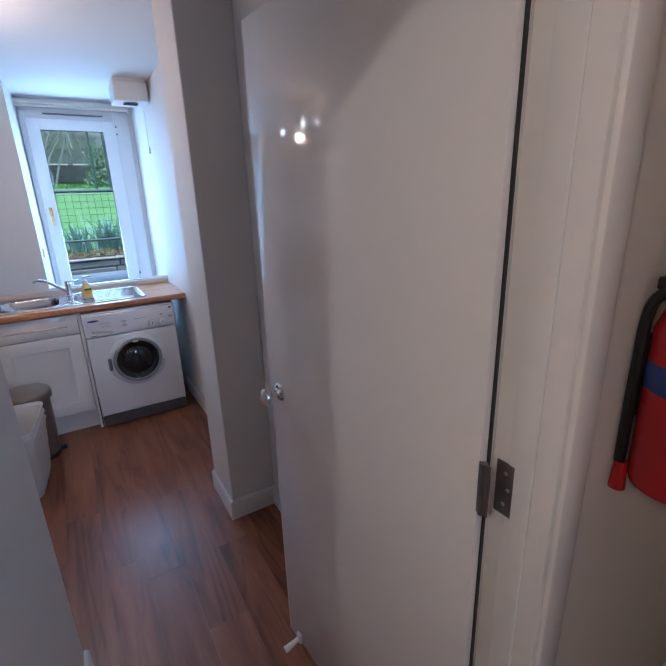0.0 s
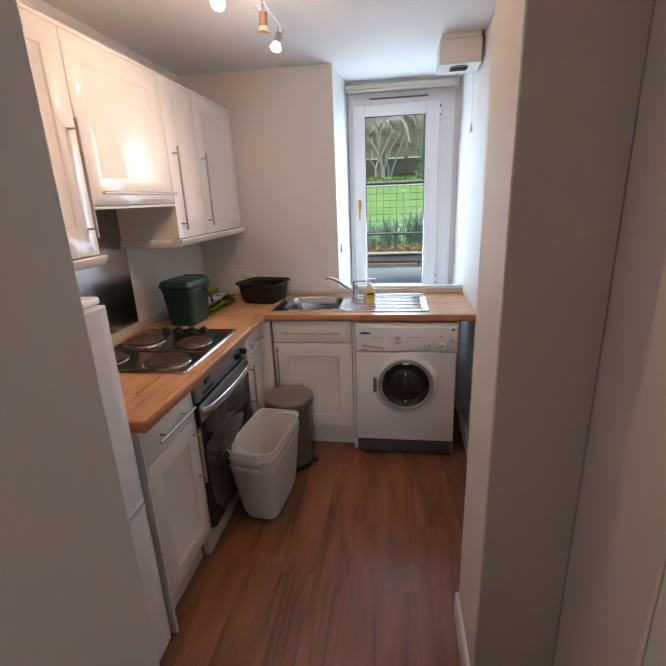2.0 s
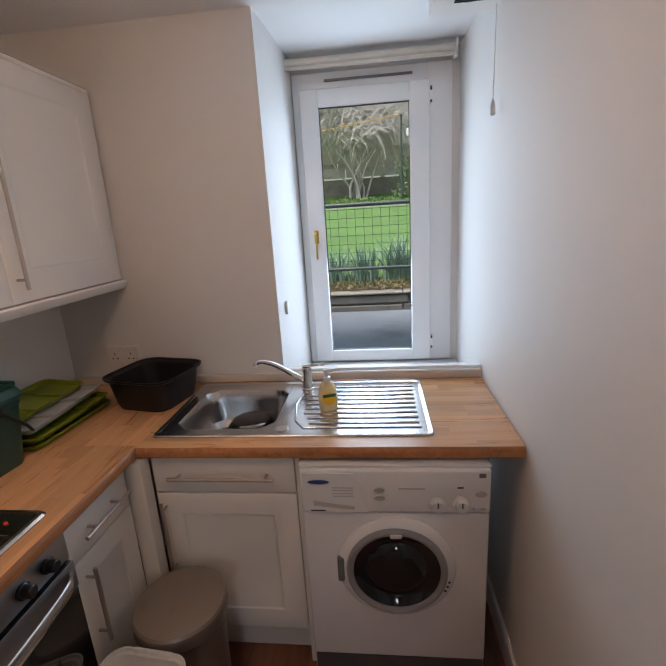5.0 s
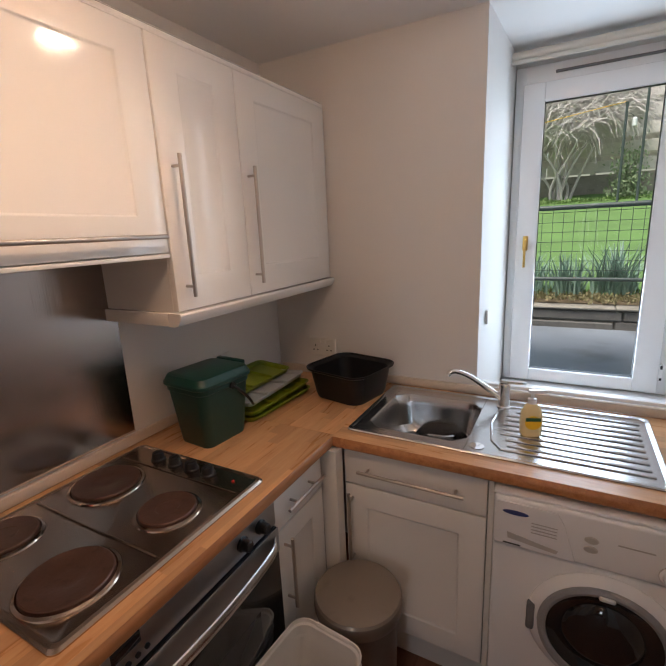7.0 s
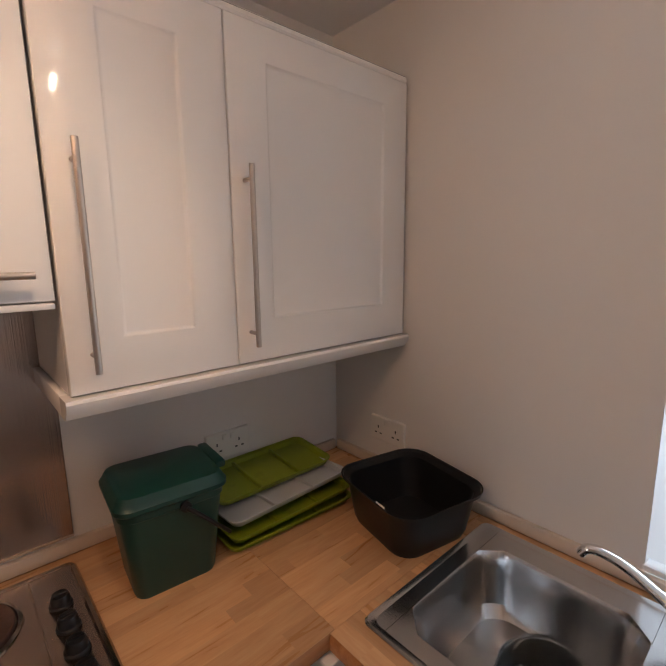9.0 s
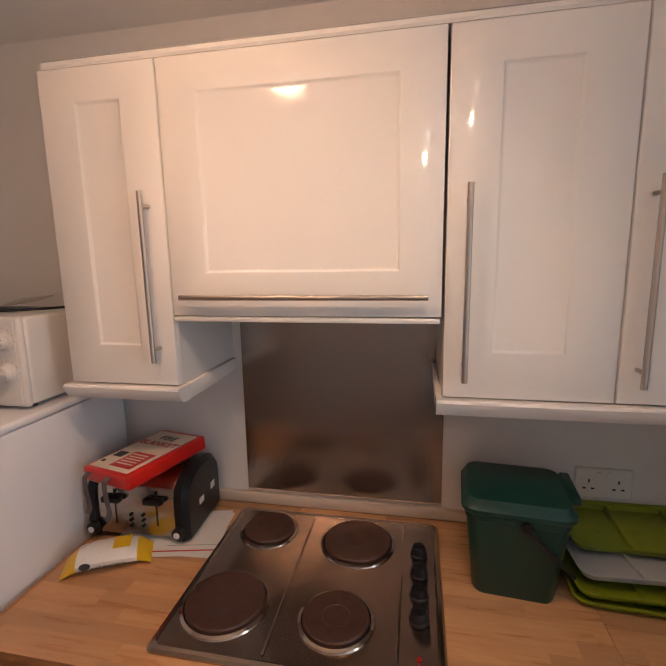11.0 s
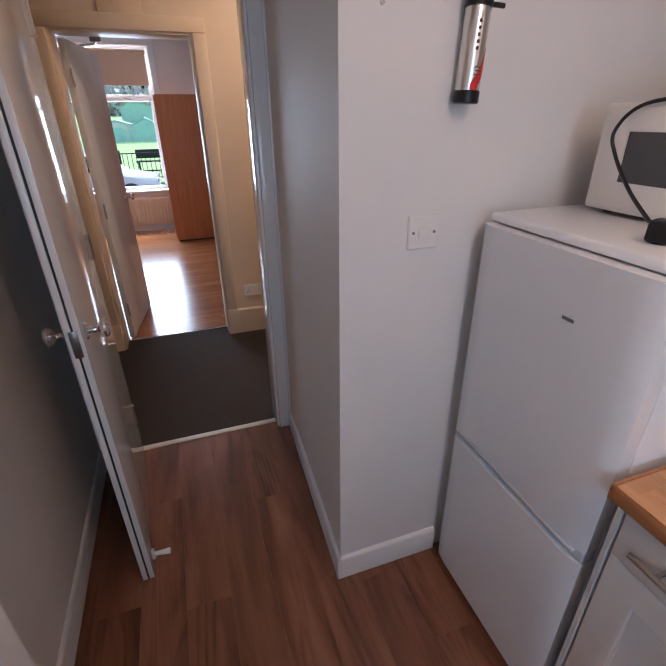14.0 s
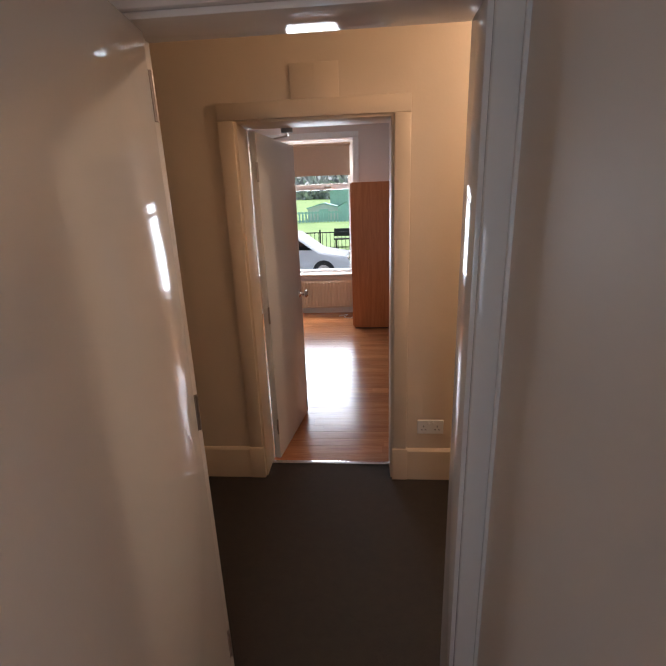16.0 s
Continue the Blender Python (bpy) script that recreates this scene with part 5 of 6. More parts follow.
solid("manual", loft([[(x, y, z) for x, y in ((-0.06, -0.10 + 0.003 * i), (0.07, -0.10), (0.07, 0.10), (-0.06, 0.10))] for i, z in enumerate((0, 0.004))]), PAPER, "white paper manual lying on the microwave", "paper", at=pose(-0.74, 2.08, 1.5545, 0, 0, 8))
bm = loft([[(x, y, 0.004 + 0.03 * ((y + 0.1) / 0.2) ** 2 + d) for x, y in ((-0.05, yy), (0.055, yy))] + [(x, y, 0.0052 + 0.03 * ((y + 0.1) / 0.2) ** 2 + d) for x, y in ((0.055, yy), (-0.05, yy))] for yy, d in ((-0.1, 0), (-0.05, 0), (0, 0), (0.05, 0), (0.1, 0))])
solid("leaflet", bm, PAPER, "curled white leaflet lying on the microwave", "paper", "loose papers", at=pose(-0.75, 2.11, 1.5585, 0, 0, -6))
# pedal bin and storage tubs
bin_ = thing("pedal_bin", "round taupe steel pedal bin with a scuffed domed lid", "bin", at=(-0.172, 3.496, 0), turn=0)
part("drum", lathe([(0.001, 0.012), (0.118, 0.012), (0.120, 0.02), (0.128, 0.385), (0.126, 0.392), (0.12, 0.392)], 40, cap=False), TAUPE, bin_)
part("base_ring", lathe([(0.001, 0.0), (0.126, 0.0), (0.128, 0.006), (0.126, 0.022), (0.121, 0.026)], 40, cap=False), BLACKP, bin_, "black plastic base ring")
part("lid_band", lathe([(0.126, 0.390), (0.143, 0.396), (0.145, 0.404), (0.145, 0.432), (0.140, 0.442)], 40, cap=False), TAUPE, bin_)
part("lid", lathe([(0.143, 0.438), (0.138, 0.447), (0.10, 0.456), (0.05, 0.461), (0.001, 0.462)], 40, cap=False), TAUPELID, bin_, "scuffed domed lid")
part("pedal", box((0.10, -0.025, 0.012), (0.158, 0.025, 0.020), 0.003), BLACKP, bin_)


def storage_tub(z, label):
    t = thing("storage_tub", label, "storage tub", "stacked plastic tubs")
    t.matrix_world = pose(-0.207, 3.118, z, 0, 0, -5.5)
    h = 0.350
    secs = [(0.135, 0.275, 0.04, 0.0), (0.165, 0.305, 0.045, 0.006), (0.190, 0.335, 0.05, 0.045), (0.206, 0.368, 0.05, 0.12), (0.212, 0.388, 0.048, 0.19), (0.217, 0.396, 0.046, 0.20), (0.226, 0.420, 0.046, h - 0.050), (0.232, 0.428, 0.046, h - 0.044), (0.234, 0.434, 0.047, h - 0.014), (0.244, 0.448, 0.05, h - 0.011), (0.246, 0.450, 0.05, h)]
    open_tub("tub", t, secs, TUB)
    for s in (-1, 1):
        part("grip_lip", box((-0.06, s * 0.2245 - 0.006, h - 0.024), (0.06, s * 0.2245 + 0.006, h - 0.002), 0.004), TUB, t)
    return t


for i in range(3):
    storage_tub(0.041 * i, ("translucent white plastic tub at the bottom of the stack", "translucent white plastic tub nested in the stack", "empty translucent white plastic tub on top of the stack")[i])


# ---- fixtures on the walls ----
def socket(name, label, m, double=True, switch_only=False):
    """A white moulded plate; local x across, z up, front towards -y."""
    t = thing(name, label, "socket" if not switch_only else "switch", "white electrical plates")
    t.matrix_world = m
    w, h = (0.147 if double else 0.086), 0.086
    part("plate", loft([[(x, y, z) for x, z in rrect(w - o, h - o, 0.004, 3)] for o, y in ((0, 0), (0, -0.006), (0.006, -0.009))]), CREAMP, t)
    if switch_only:
        part("spur_insert", box((-0.016, -0.012, -0.014), (0.016, -0.0085, 0.014), 0.002), CREAMP, t)
        for x in (-0.030, 0.030):
            part("screw", lathe([(0.004, 0), (0.004, 0.002), (0.001, 0.0025)], 10, pose(x, -0.0085, 0, 90, 0, 0)), GREY, t)
        return t
    for cx in ((-0.038, 0.038) if double else (0,)):
        for dx, dz, sx, sz in ((0, 0.006, 0.0022, 0.005), (-0.011, -0.016, 0.0045, 0.0024), (0.011, -0.016, 0.0045, 0.0024)):
            part("pin_hole", box((cx + dx - sx, -0.0095, dz - sz), (cx + dx + sx, -0.0088, dz + sz)), BLACKM, t)
        part("rocker_switch", box((cx * 0.35 - 0.006 if double else 0.02, -0.0125, 0.018), (cx * 0.35 + 0.006 if double else 0.03, -0.0085, 0.034), 0.001), CREAMP, t)
    return t


socket("wall_socket", "white double wall socket over the worktop by the sink", pose(-0.686, YB - 0.0005, 1.040))
socket("wall_socket", "white double wall socket above the trays", pose(XL + 0.0005, 3.768, 1.053, 0, 0, 90))
socket("fused_spur", "white fused spur plate on the wall beside the fridge", pose(-0.206, YN + 0.0005, 1.264, 0, 0, 180), False, True)
socket("wall_socket", "cream single wall socket in the hall above the skirting", pose(-0.065, YH + 0.0005, 0.341, 0, 0, 180), True)
# silver aerosol extinguisher
ax = thing("aerosol_extinguisher", "small silver aerosol fire extinguisher strapped to the wall", "fire extinguisher")
ax.matrix_world = pose(-0.270, YN + 0.034, 1.556, 0, -2.5, 0)
part("bottle", lathe([(0.0265, 0.018), (0.0265, 0.205), (0.024, 0.222), (0.018, 0.234)], 28), ALU, ax)
part("base_cup", lathe([(0.026, 0.0), (0.0285, 0.002), (0.0285, 0.024), (0.0268, 0.026)], 28), BLACKP, ax, "black base cup")
part("cap", lathe([(0.020, 0.232), (0.0225, 0.236), (0.0225, 0.262), (0.018, 0.270), (0.001, 0.271)], 24), BLACKP, ax, "black nozzle cap")
part("cap_sticker", box((-0.022, 0.0185, 0.246), (0.004, 0.0235, 0.262), 0.001), mat("orange_sticker", (0.75, 0.30, 0.02), 0.5), ax)
part("strap", lathe([(0.0272, 0.178), (0.0292, 0.178), (0.0292, 0.190), (0.0272, 0.190)], 28, cap=False), BLACKP, ax, "black rubber strap")
part("strap_end", box((-0.058, 0.006, 0.179), (-0.024, 0.013, 0.189), 0.003), BLACKP, ax)
part("wall_clip", box((-0.012, -0.033, 0.165), (0.012, -0.024, 0.200), 0.002), BLACKP, ax)
sw = []
for k in range(9):
    a = radians(170 - k * 13)
    zc = 0.118 - 0.010 * k
    sw.append([(0.0268 * math.cos(a), 0.0268 * math.sin(a), zc), (0.0268 * math.cos(a), 0.0268 * math.sin(a), zc - 0.035), (0.0274 * math.cos(a), 0.0274 * math.sin(a), zc - 0.035), (0.0274 * math.cos(a), 0.0274 * math.sin(a), zc)])
part("red_swoosh", loft(sw), REDP, ax, "red printed swoosh")
for k in range(5):
    a = radians(125)
    part("print_line", box((-0.010, 0.0262, 0.040 + 0.007 * k), (0.006 - 0.002 * (k % 2), 0.0272, 0.042 + 0.007 * k)), INK, ax)
for k in range(5):
    part("print_line", box((0.004, 0.0248, 0.10 + 0.012 * k), (0.010, 0.0268, 0.106 + 0.012 * k)), INK, ax)
solid("wall_screw", lathe([(0.005, 0), (0.0045, 0.005), (0.001, 0.006)], 10, pose(0, 0, 0, -90, 0, 0)), STEELY, "small steel screw standing out of the wall", "screw", at=pose(-0.072, YN, 1.738))
# extractor fan
fan = thing("extractor_fan", "white box extractor fan under the ceiling with a pull cord", "extractor fan", at=(0.786, 4.0, 2.205))
part("housing", loft(tub_loops([(0.214, 0.214, 0.012, 0.0), (0.22, 0.22, 0.014, 0.004), (0.22, 0.22, 0.014, 0.115), (0.21, 0.21, 0.014, 0.122)])), CREAMP, fan)
part("neck", box((-0.10, -0.10, 0.1225), (0.10, 0.10, 0.1448)), CREAMP, fan)
part("grille", lathe([(0.001, -0.006), (0.045, -0.006), (0.050, -0.003), (0.050, 0.001)], 28, Matrix.Translation((0, -0.03, 0))), GREY, fan, "round grey grille")
for k in range(7):
    part("grille_bar", box((-0.045, -0.062 + 0.0105 * k, -0.0085), (0.045, -0.058 + 0.0105 * k, -0.006)), BLACKP, fan)
part("pull_cord", tube([(0.095, 0.06, 0.0), (0.098, 0.075, -0.12), (0.100, 0.09, -0.27)], 0.0015, 6), CREAMP, fan)
part("cord_pull", lathe([(0.003, 0), (0.009, -0.02), (0.009, -0.045), (0.004, -0.05)], 14, Matrix.Translation((0.100, 0.09, -0.265))), CREAMP, fan, "small plastic cord pull")
solid("reveal_catch", box((-0.004, -0.014, -0.03), (0.006, 0.014, 0.03), 0.003), CREAMP, "small white plastic catch in the window reveal", "catch", at=pose(0.066, 4.36, 1.205))

# ---- ceiling spot bar ----
bar = thing("ceiling_spot_bar", "brushed steel ceiling spot bar with two arms and four lamps", "ceiling light", at=(0, 0, 0))
part("ceiling_box", box((-0.135, 2.945, 2.318), (-0.035, 3.045, CZ - 0.0005), 0.006), STEELY, bar)
part("joint", lathe([(0.014, 2.285), (0.016, 2.29), (0.016, 2.318)], 16, Matrix.Translation((-0.118, 2.975, 0))), STEELY, bar)
part("joint", lathe([(0.014, 2.285), (0.016, 2.29), (0.016, 2.318)], 16, Matrix.Translation((-0.060, 3.020, 0))), STEELY, bar)
part("arm", tube([(-0.115, 2.98, 2.292), (-0.135, 2.93, 2.292), (-0.262, 2.63, 2.292)], 0.006, 10), STEELY, bar)
part("arm", tube([(-0.060, 3.02, 2.292), (-0.062, 3.06, 2.292), (-0.066, 3.40, 2.292)], 0.006, 10), STEELY, bar)
BULB = glow("lit_lamp_glass_warm", (1.0, 0.80, 0.58), 14)
BULBC = glow("lit_lamp_glass_cool", (1.0, 0.97, 0.93), 16)
COPPER = brushed("coppery_lamp_steel", (0.50, 0.34, 0.26), 0.3, "z")


def spot(top, tip, kind):
    """A lamp head on a short stem from the arm at top, its open end at tip."""
    top, tip = Vector(top), Vector(tip)
    d = (tip - Vector((top.x, top.y, top.z - 0.035))).normalized()
    neck = Vector((top.x, top.y, top.z - 0.035))
    m = Matrix.Translation(neck) @ d.to_track_quat("Z", "Y").to_matrix().to_4x4()
    h = part("lamp_stem", tube([top, neck + d * 0.01], 0.004, 8), STEELY, bar)
    part("lamp_head", lathe([(0.008, -0.004), (0.0165, 0.0), (0.0175, 0.004), (0.0175, 0.044), (0.016, 0.046)], 20, m), COPPER if kind != "cool" else STEELY, bar, "brushed metal lamp head")
    part("aiming_pin", tube([m @ Vector((0.016, 0, 0.01)), m @ Vector((0.032, 0.01, -0.014))], 0.002, 6), STEELY, bar)
    if kind == "opal":
        part("bulb", lathe([(0.012, 0.046), (0.020, 0.056), (0.024, 0.072), (0.021, 0.088), (0.011, 0.097), (0.001, 0.099)], 20, m), BULB, bar, "lit opal bulb")
    elif kind == "off":
        part("bulb", lathe([(0.016, 0.046), (0.023, 0.062), (0.025, 0.066), (0.001, 0.064)], 20, m), mat("unlit_lamp_glass", (0.55, 0.42, 0.34), 0.2), bar, "unlit reflector bulb")
    else:
        part("bulb", lathe([(0.015, 0.046), (0.020, 0.056), (0.025, 0.068), (0.023, 0.070), (0.001, 0.069)], 20, m), BULBC if kind == "cool" else BULB, bar, "lit reflector bulb")


spot((-0.240, 2.680, 2.292), (-0.236, 2.690, 2.15), "warm")
spot((-0.165, 2.858, 2.292), (-0.125, 2.850, 2.165), "opal")
spot((-0.064, 3.150, 2.292), (-0.070, 3.155, 2.15), "off")
spot((-0.066, 3.395, 2.292), (-0.086, 3.345, 2.15), "cool")
# hall lamp, out of view over the carpet
hl = thing("hall_ceiling_lamp", "round frosted ceiling lamp in the hall", "ceiling light", at=(-0.75, 0.05, HZ))
part("rose", lathe([(0.05, -0.02), (0.055, -0.0005)], 20), CREAMP, hl)
part("flex", tube([(0, 0, -0.02), (0, 0, -0.20)], 0.003, 6), CREAMP, hl)
part("lampholder", lathe([(0.012, -0.26), (0.018, -0.25), (0.018, -0.20)], 14), CREAMP, hl)
# red hall extinguisher
rx = thing("fire_extinguisher", "red fire extinguisher with a blue band on the hall wall", "fire extinguisher", at=(0.985, 0.612, 1.08))
part("cylinder", lathe([(0.05, 0.0), (0.062, 0.004), (0.066, 0.02), (0.066, 0.26), (0.058, 0.285), (0.035, 0.300), (0.02, 0.305)], 32), REDEXT, rx)
part("blue_band", lathe([(0.0664, 0.17), (0.0668, 0.171), (0.0668, 0.212), (0.0664, 0.213)], 32, cap=False), NAVY, rx, "navy blue band")
part("lever", box((-0.02, -0.012, 0.315), (0.02, 0.07, 0.335), 0.004), BLACKP, rx)
part("valve", lathe([(0.018, 0.3055), (0.018, 0.33)], 16), BRASS, rx)
part("hose", tube(curve_pts([(-0.02, 0.02, 0.325), (-0.036, 0.062, 0.30), (-0.040, 0.0665, 0.2), (-0.040, 0.0665, 0.03)], 8), 0.0085, 10), BLACKP, rx, "black hose")
part("hose_horn", lathe([(0.010, 0.05), (0.013, 0.0), (0.001, -0.002)], 14, Matrix.Translation((-0.040, 0.0635, -0.02))), REDEXT, rx)
part("wall_bracket", box((-0.006, 0.06, 0.10), (0.03, 0.0775, 0.24), 0.002), BLACKP, rx)
for k in range(7):
    a = radians(150)
    part("print_line", box((-0.022, -0.0672, 0.05 + 0.014 * k), (0.022 - 0.004 * (k % 3), -0.063, 0.054 + 0.014 * k)), mat("pale_red_print", (0.6, 0.22, 0.2), 0.5), rx)
# vent plate over the bedroom door
vent = thing("wall_vent", "cream painted slotted vent cover over the bedroom door", "vent", at=(0.522, YH, 2.135))
part("plate", box((-0.115, 0.0005, -0.078), (0.115, 0.008, 0.078), 0.003), HALLG, vent)
for k in range(9):
    part("slot", box((-0.004, 0.0078, -0.070 + 0.016 * k), (0.004, 0.0095, -0.062 + 0.016 * k)), HALLG, vent)


# ---- kitchen window ----
win = thing("window_1", "white plastic tilt window with a single tall pane", "window", at=(0, YG, 0), kind="structure")
def ring(x0, x1, z0, z1, w, y0, y1, bev=0.004):
    """A rectangular frame of four mitred bars with width w (left, right, bottom, top)."""
    l, r, b, t = w
    bm = box((x0, y0, z0), (x0 + l, y1, z1), bev)
    bm_box(bm, (x1 - r, y0, z0), (x1, y1, z1), bev)
    bm_box(bm, (x0 + l - 0.002, y0 + 0.001, z0), (x1 - r + 0.002, y1 - 0.001, z0 + b), bev)
    bm_box(bm, (x0 + l - 0.002, y0 + 0.001, z1 - t), (x1 - r + 0.002, y1 - 0.001, z1), bev)
    return bm


part("window_frame", ring(0.086, 0.872, 0.786, 2.284, (0.046, 0.120, 0.030, 0.085), -0.035, 0.04), UPVC, win)
part("sash", ring(0.122, 0.760, 0.796, 2.206, (0.093, 0.098, 0.062, 0.083), -0.060, -0.012, 0.007), UPVC, win)
part("gasket", ring(0.212, 0.665, 0.855, 2.126, (0.005, 0.005, 0.005, 0.005), -0.045, -0.020, 0.0), BLACKM, win, "black glazing gasket")
pane = part("pane", box((0.2165, -0.034, 0.8595), (0.6605, -0.028, 2.1215)), PANE, win)
pane.visible_shadow = False
h = part("window_handle", box((-0.012, -0.012, -0.035), (0.012, 0.0, 0.035), 0.004), BRASS, win, "brass window handle", pose(0.166, -0.060, 1.495))
part("lever", loft([[(x * s, y, z) for x, y in ((-0.006, -0.032), (0.006, -0.032), (0.006, -0.020), (-0.006, -0.020))] for z, s in ((0.012, 1.3), (-0.03, 0.9), (-0.115, 0.8))]), BRASS, h)
for z in (0.86, 2.10):
    hg = part("hinge", box((0.757, -0.062, z), (0.775, -0.036, z + 0.075), 0.004), UPVC, win)
    part("hinge_pin", box((0.762, -0.0645, z + 0.056), (0.771, -0.0615, z + 0.074), 0.001), BLACKM, hg, "dark hinge pin")
    part("hinge_pin", box((0.762, -0.0645, z + 0.002), (0.771, -0.0615, z + 0.014), 0.001), BLACKM, hg, "dark hinge pin")
part("window_stay", box((0.250, -0.052, 2.238), (0.680, -0.036, 2.248), 0.003), GREY, win, "dark window stay arm")
rb = thing("roller_blind", "rolled-up cream roller blind at the top of the window", "blind", at=(0.470, 4.735, 2.304))
part("roll", tube([(-0.395, 0, 0), (0.395, 0, 0)], 0.024, 20), BLIND, rb)
part("bottom_bar", box((-0.395, -0.028, -0.032), (0.395, -0.018, -0.016), 0.003), BLIND, rb)
for s in (-1, 1):
    part("end_bracket", box((s * 0.402 - 0.006, -0.026, -0.036), (s * 0.402 + 0.006, 0.03, 0.038), 0.004), CREAMP, rb)

# ---- bedroom ----
win2 = thing("window_2", "white plastic bedroom window with a top light", "window", at=(0, BEDY - 0.20, 0), kind="structure")
part("window_frame", ring(0.462, 1.948, 0.562, 2.398, (0.075, 0.075, 0.06, 0.06), -0.03, 0.04), UPVC, win2)
part("transom", box((0.53, -0.028, 1.755), (1.88, 0.046, 1.835), 0.005), UPVC, win2)
part("mullion", box((1.42, -0.029, 0.60), (1.49, 0.044, 1.756), 0.005), UPVC, win2)
for x0, x1, z0, z1 in ((0.53, 1.42, 0.61, 1.755), (1.49, 1.88, 0.61, 1.755), (0.53, 1.88, 1.835, 2.34)):
    p = part("pane", box((x0 + 0.001, 0.0, z0), (x1 - 0.001, 0.006, z1)), PANE, win2)
    p.visible_shadow = False
part("window_catch", box((0.78, 0.046, 1.78), (0.88, 0.07, 1.80), 0.004), CHROME, win2)
for k_, (xa, xb, za, zb) in enumerate(((0.385, 0.462, 0.585, 2.40), (1.948, 2.025, 0.585, 2.40), (0.385, 2.025, 2.4005, 2.478))):
    structure("trim_window_%d" % (k_ + 1), box((xa, BEDY - 0.001, za), (xb, BEDY + 0.02, zb), 0.005), SATIN, "white painted window architrave")
structure("window_sill_2", box((0.463, BEDY - 0.155, 0.5605), (1.947, BEDY + 0.04, 0.582), 0.006), SATIN, "white painted bedroom window sill")
rb2 = thing("roller_blind", "half-lowered beige roller blind in the bedroom window", "blind", at=(1.2, BEDY - 0.09, 2.34))
part("roll", tube([(-0.70, 0, 0), (0.70, 0, 0)], 0.022, 16), BLINDB, rb2)
part("cloth", box((-0.69, -0.003, -0.385), (0.69, 0.001, 0.0)), BLINDB, rb2)
part("bottom_bar", box((-0.69, -0.009, -0.400), (0.69, 0.007, -0.384), 0.003), BLINDB, rb2)
rad = thing("radiator", "cream steel panel radiator below the bedroom window", "radiator", at=(1.25, BEDY + 0.012, 0.085))
n_r = 30
for i in range(n_r):
    x = -0.72 + 1.44 * i / n_r
    part("flute", box((x + 0.004, 0.03, 0.02), (x + 0.038, 0.062, 0.385), 0.008, 1), mat("cream_radiator_enamel", (0.72, 0.62, 0.50), 0.3), rad)
part("panel", box((-0.73, 0.02, 0.0), (0.73, 0.045, 0.405), 0.004), MATS["cream_radiator_enamel"], rad)
part("wall_brackets", box((-0.5, 0.0, 0.1), (0.5, 0.02, 0.3)), MATS["cream_radiator_enamel"], rad)
part("valve", tube([(-0.76, 0.03, -0.085), (-0.76, 0.03, 0.03), (-0.72, 0.03, 0.03)], 0.011, 10), CHROME, rad)
wd = thing("wardrobe", "tall cherry-veneered wardrobe beside the bedroom window", "wardrobe", at=(-0.03, -3.90, 0))
part("side_panel", box((-0.49, 0.285, 0.02), (0.49, 0.303, 1.80), 0.002), CHERRY, wd)
part("side_panel", box((-0.49, -0.30, 0.02), (0.49, -0.282, 1.80), 0.002), CHERRY, wd)
part("top_panel", box((-0.49, -0.281, 1.782), (0.49, 0.284, 1.80), 0.001), CHERRY, wd)
part("back_panel", box((-0.488, -0.281, 0.03), (-0.478, 0.284, 1.781)), CHERRY, wd)
for y in (-0.14, 0.142):
    part("door", box((0.49, y - 0.139, 0.04), (0.508, y + 0.139, 1.79), 0.002), CHERRY, wd)
part("plinth", box((-0.48, -0.28, 0.0), (0.48, 0.28, 0.019)), mat("dark_plinth", (0.06, 0.03, 0.02), 0.5), wd)
solid("floor_cable", tube(curve_pts([(0.46, -4.40, 0.004), (0.52, -4.15, 0.004), (0.62, -4.20, 0.004), (0.58, -4.33, 0.006), (0.70, -4.25, 0.004)], 10), 0.004, 6), CREAMP, "loose white cable on the bedroom floor", "cable")
skirting("baseboard_10", (1.95, BEDY), (-1.2, BEDY), 0.12, -0.016)

# ---- garden behind the kitchen ----
PAVE = mat("wet_grey_concrete", (0.27, 0.31, 0.355), 0.22, vary=0.35, scale=1.2, bump=0.3, bump_scale=40, stain=0.3)
STONE = mat("mossy_stone", (0.27, 0.25, 0.21), 0.9, vary=0.4, scale=5, bump=0.8, bump_scale=20, stain=0.3)
SOIL = mat("garden_soil", (0.20, 0.15, 0.09), 0.95, vary=0.4, scale=6, bump=1.0, bump_scale=12)
LAWN = mat("mown_lawn", (0.105, 0.205, 0.055), 0.9, vary=0.35, scale=2.5, bump=1.0, bump_scale=60)
LEAFG = mat("daffodil_leaf", (0.27, 0.40, 0.32), 0.6, vary=0.2, scale=10)
TWIG = mat("bare_twig", (0.56, 0.53, 0.51), 0.85, vary=0.25, scale=10, per_piece=0.2)
FENCEW = mat("weathered_fence_board", (0.58, 0.55, 0.50), 0.85, vary=0.2, scale=3, bump=0.4, bump_scale=40, stain=0.25, per_piece=0.12)
RAILM = mat("dark_green_rail_paint", (0.05, 0.07, 0.065), 0.4, vary=0.1, scale=8)
structure("ground", box((-60, 5.1, 0.55), (60, 90, 0.60)), SOIL, "garden earth")
structure("pavement", box((-8, 4.96, 0.50), (9, 6.33, 0.755)), PAVE, "wet grey concrete path outside the kitchen window")
gw = thing("retaining_wall", "low mossy stone retaining wall of the garden", "wall", kind="structure")
rng = random.Random(4)
DARKST = mat("wet_dark_stone", (0.115, 0.11, 0.10), 0.6, vary=0.5, scale=7, bump=0.9, bump_scale=30, stain=0.4)
part("core", box((-8, 6.34, 0.60), (9, 6.52, 0.905)), STONE, gw)
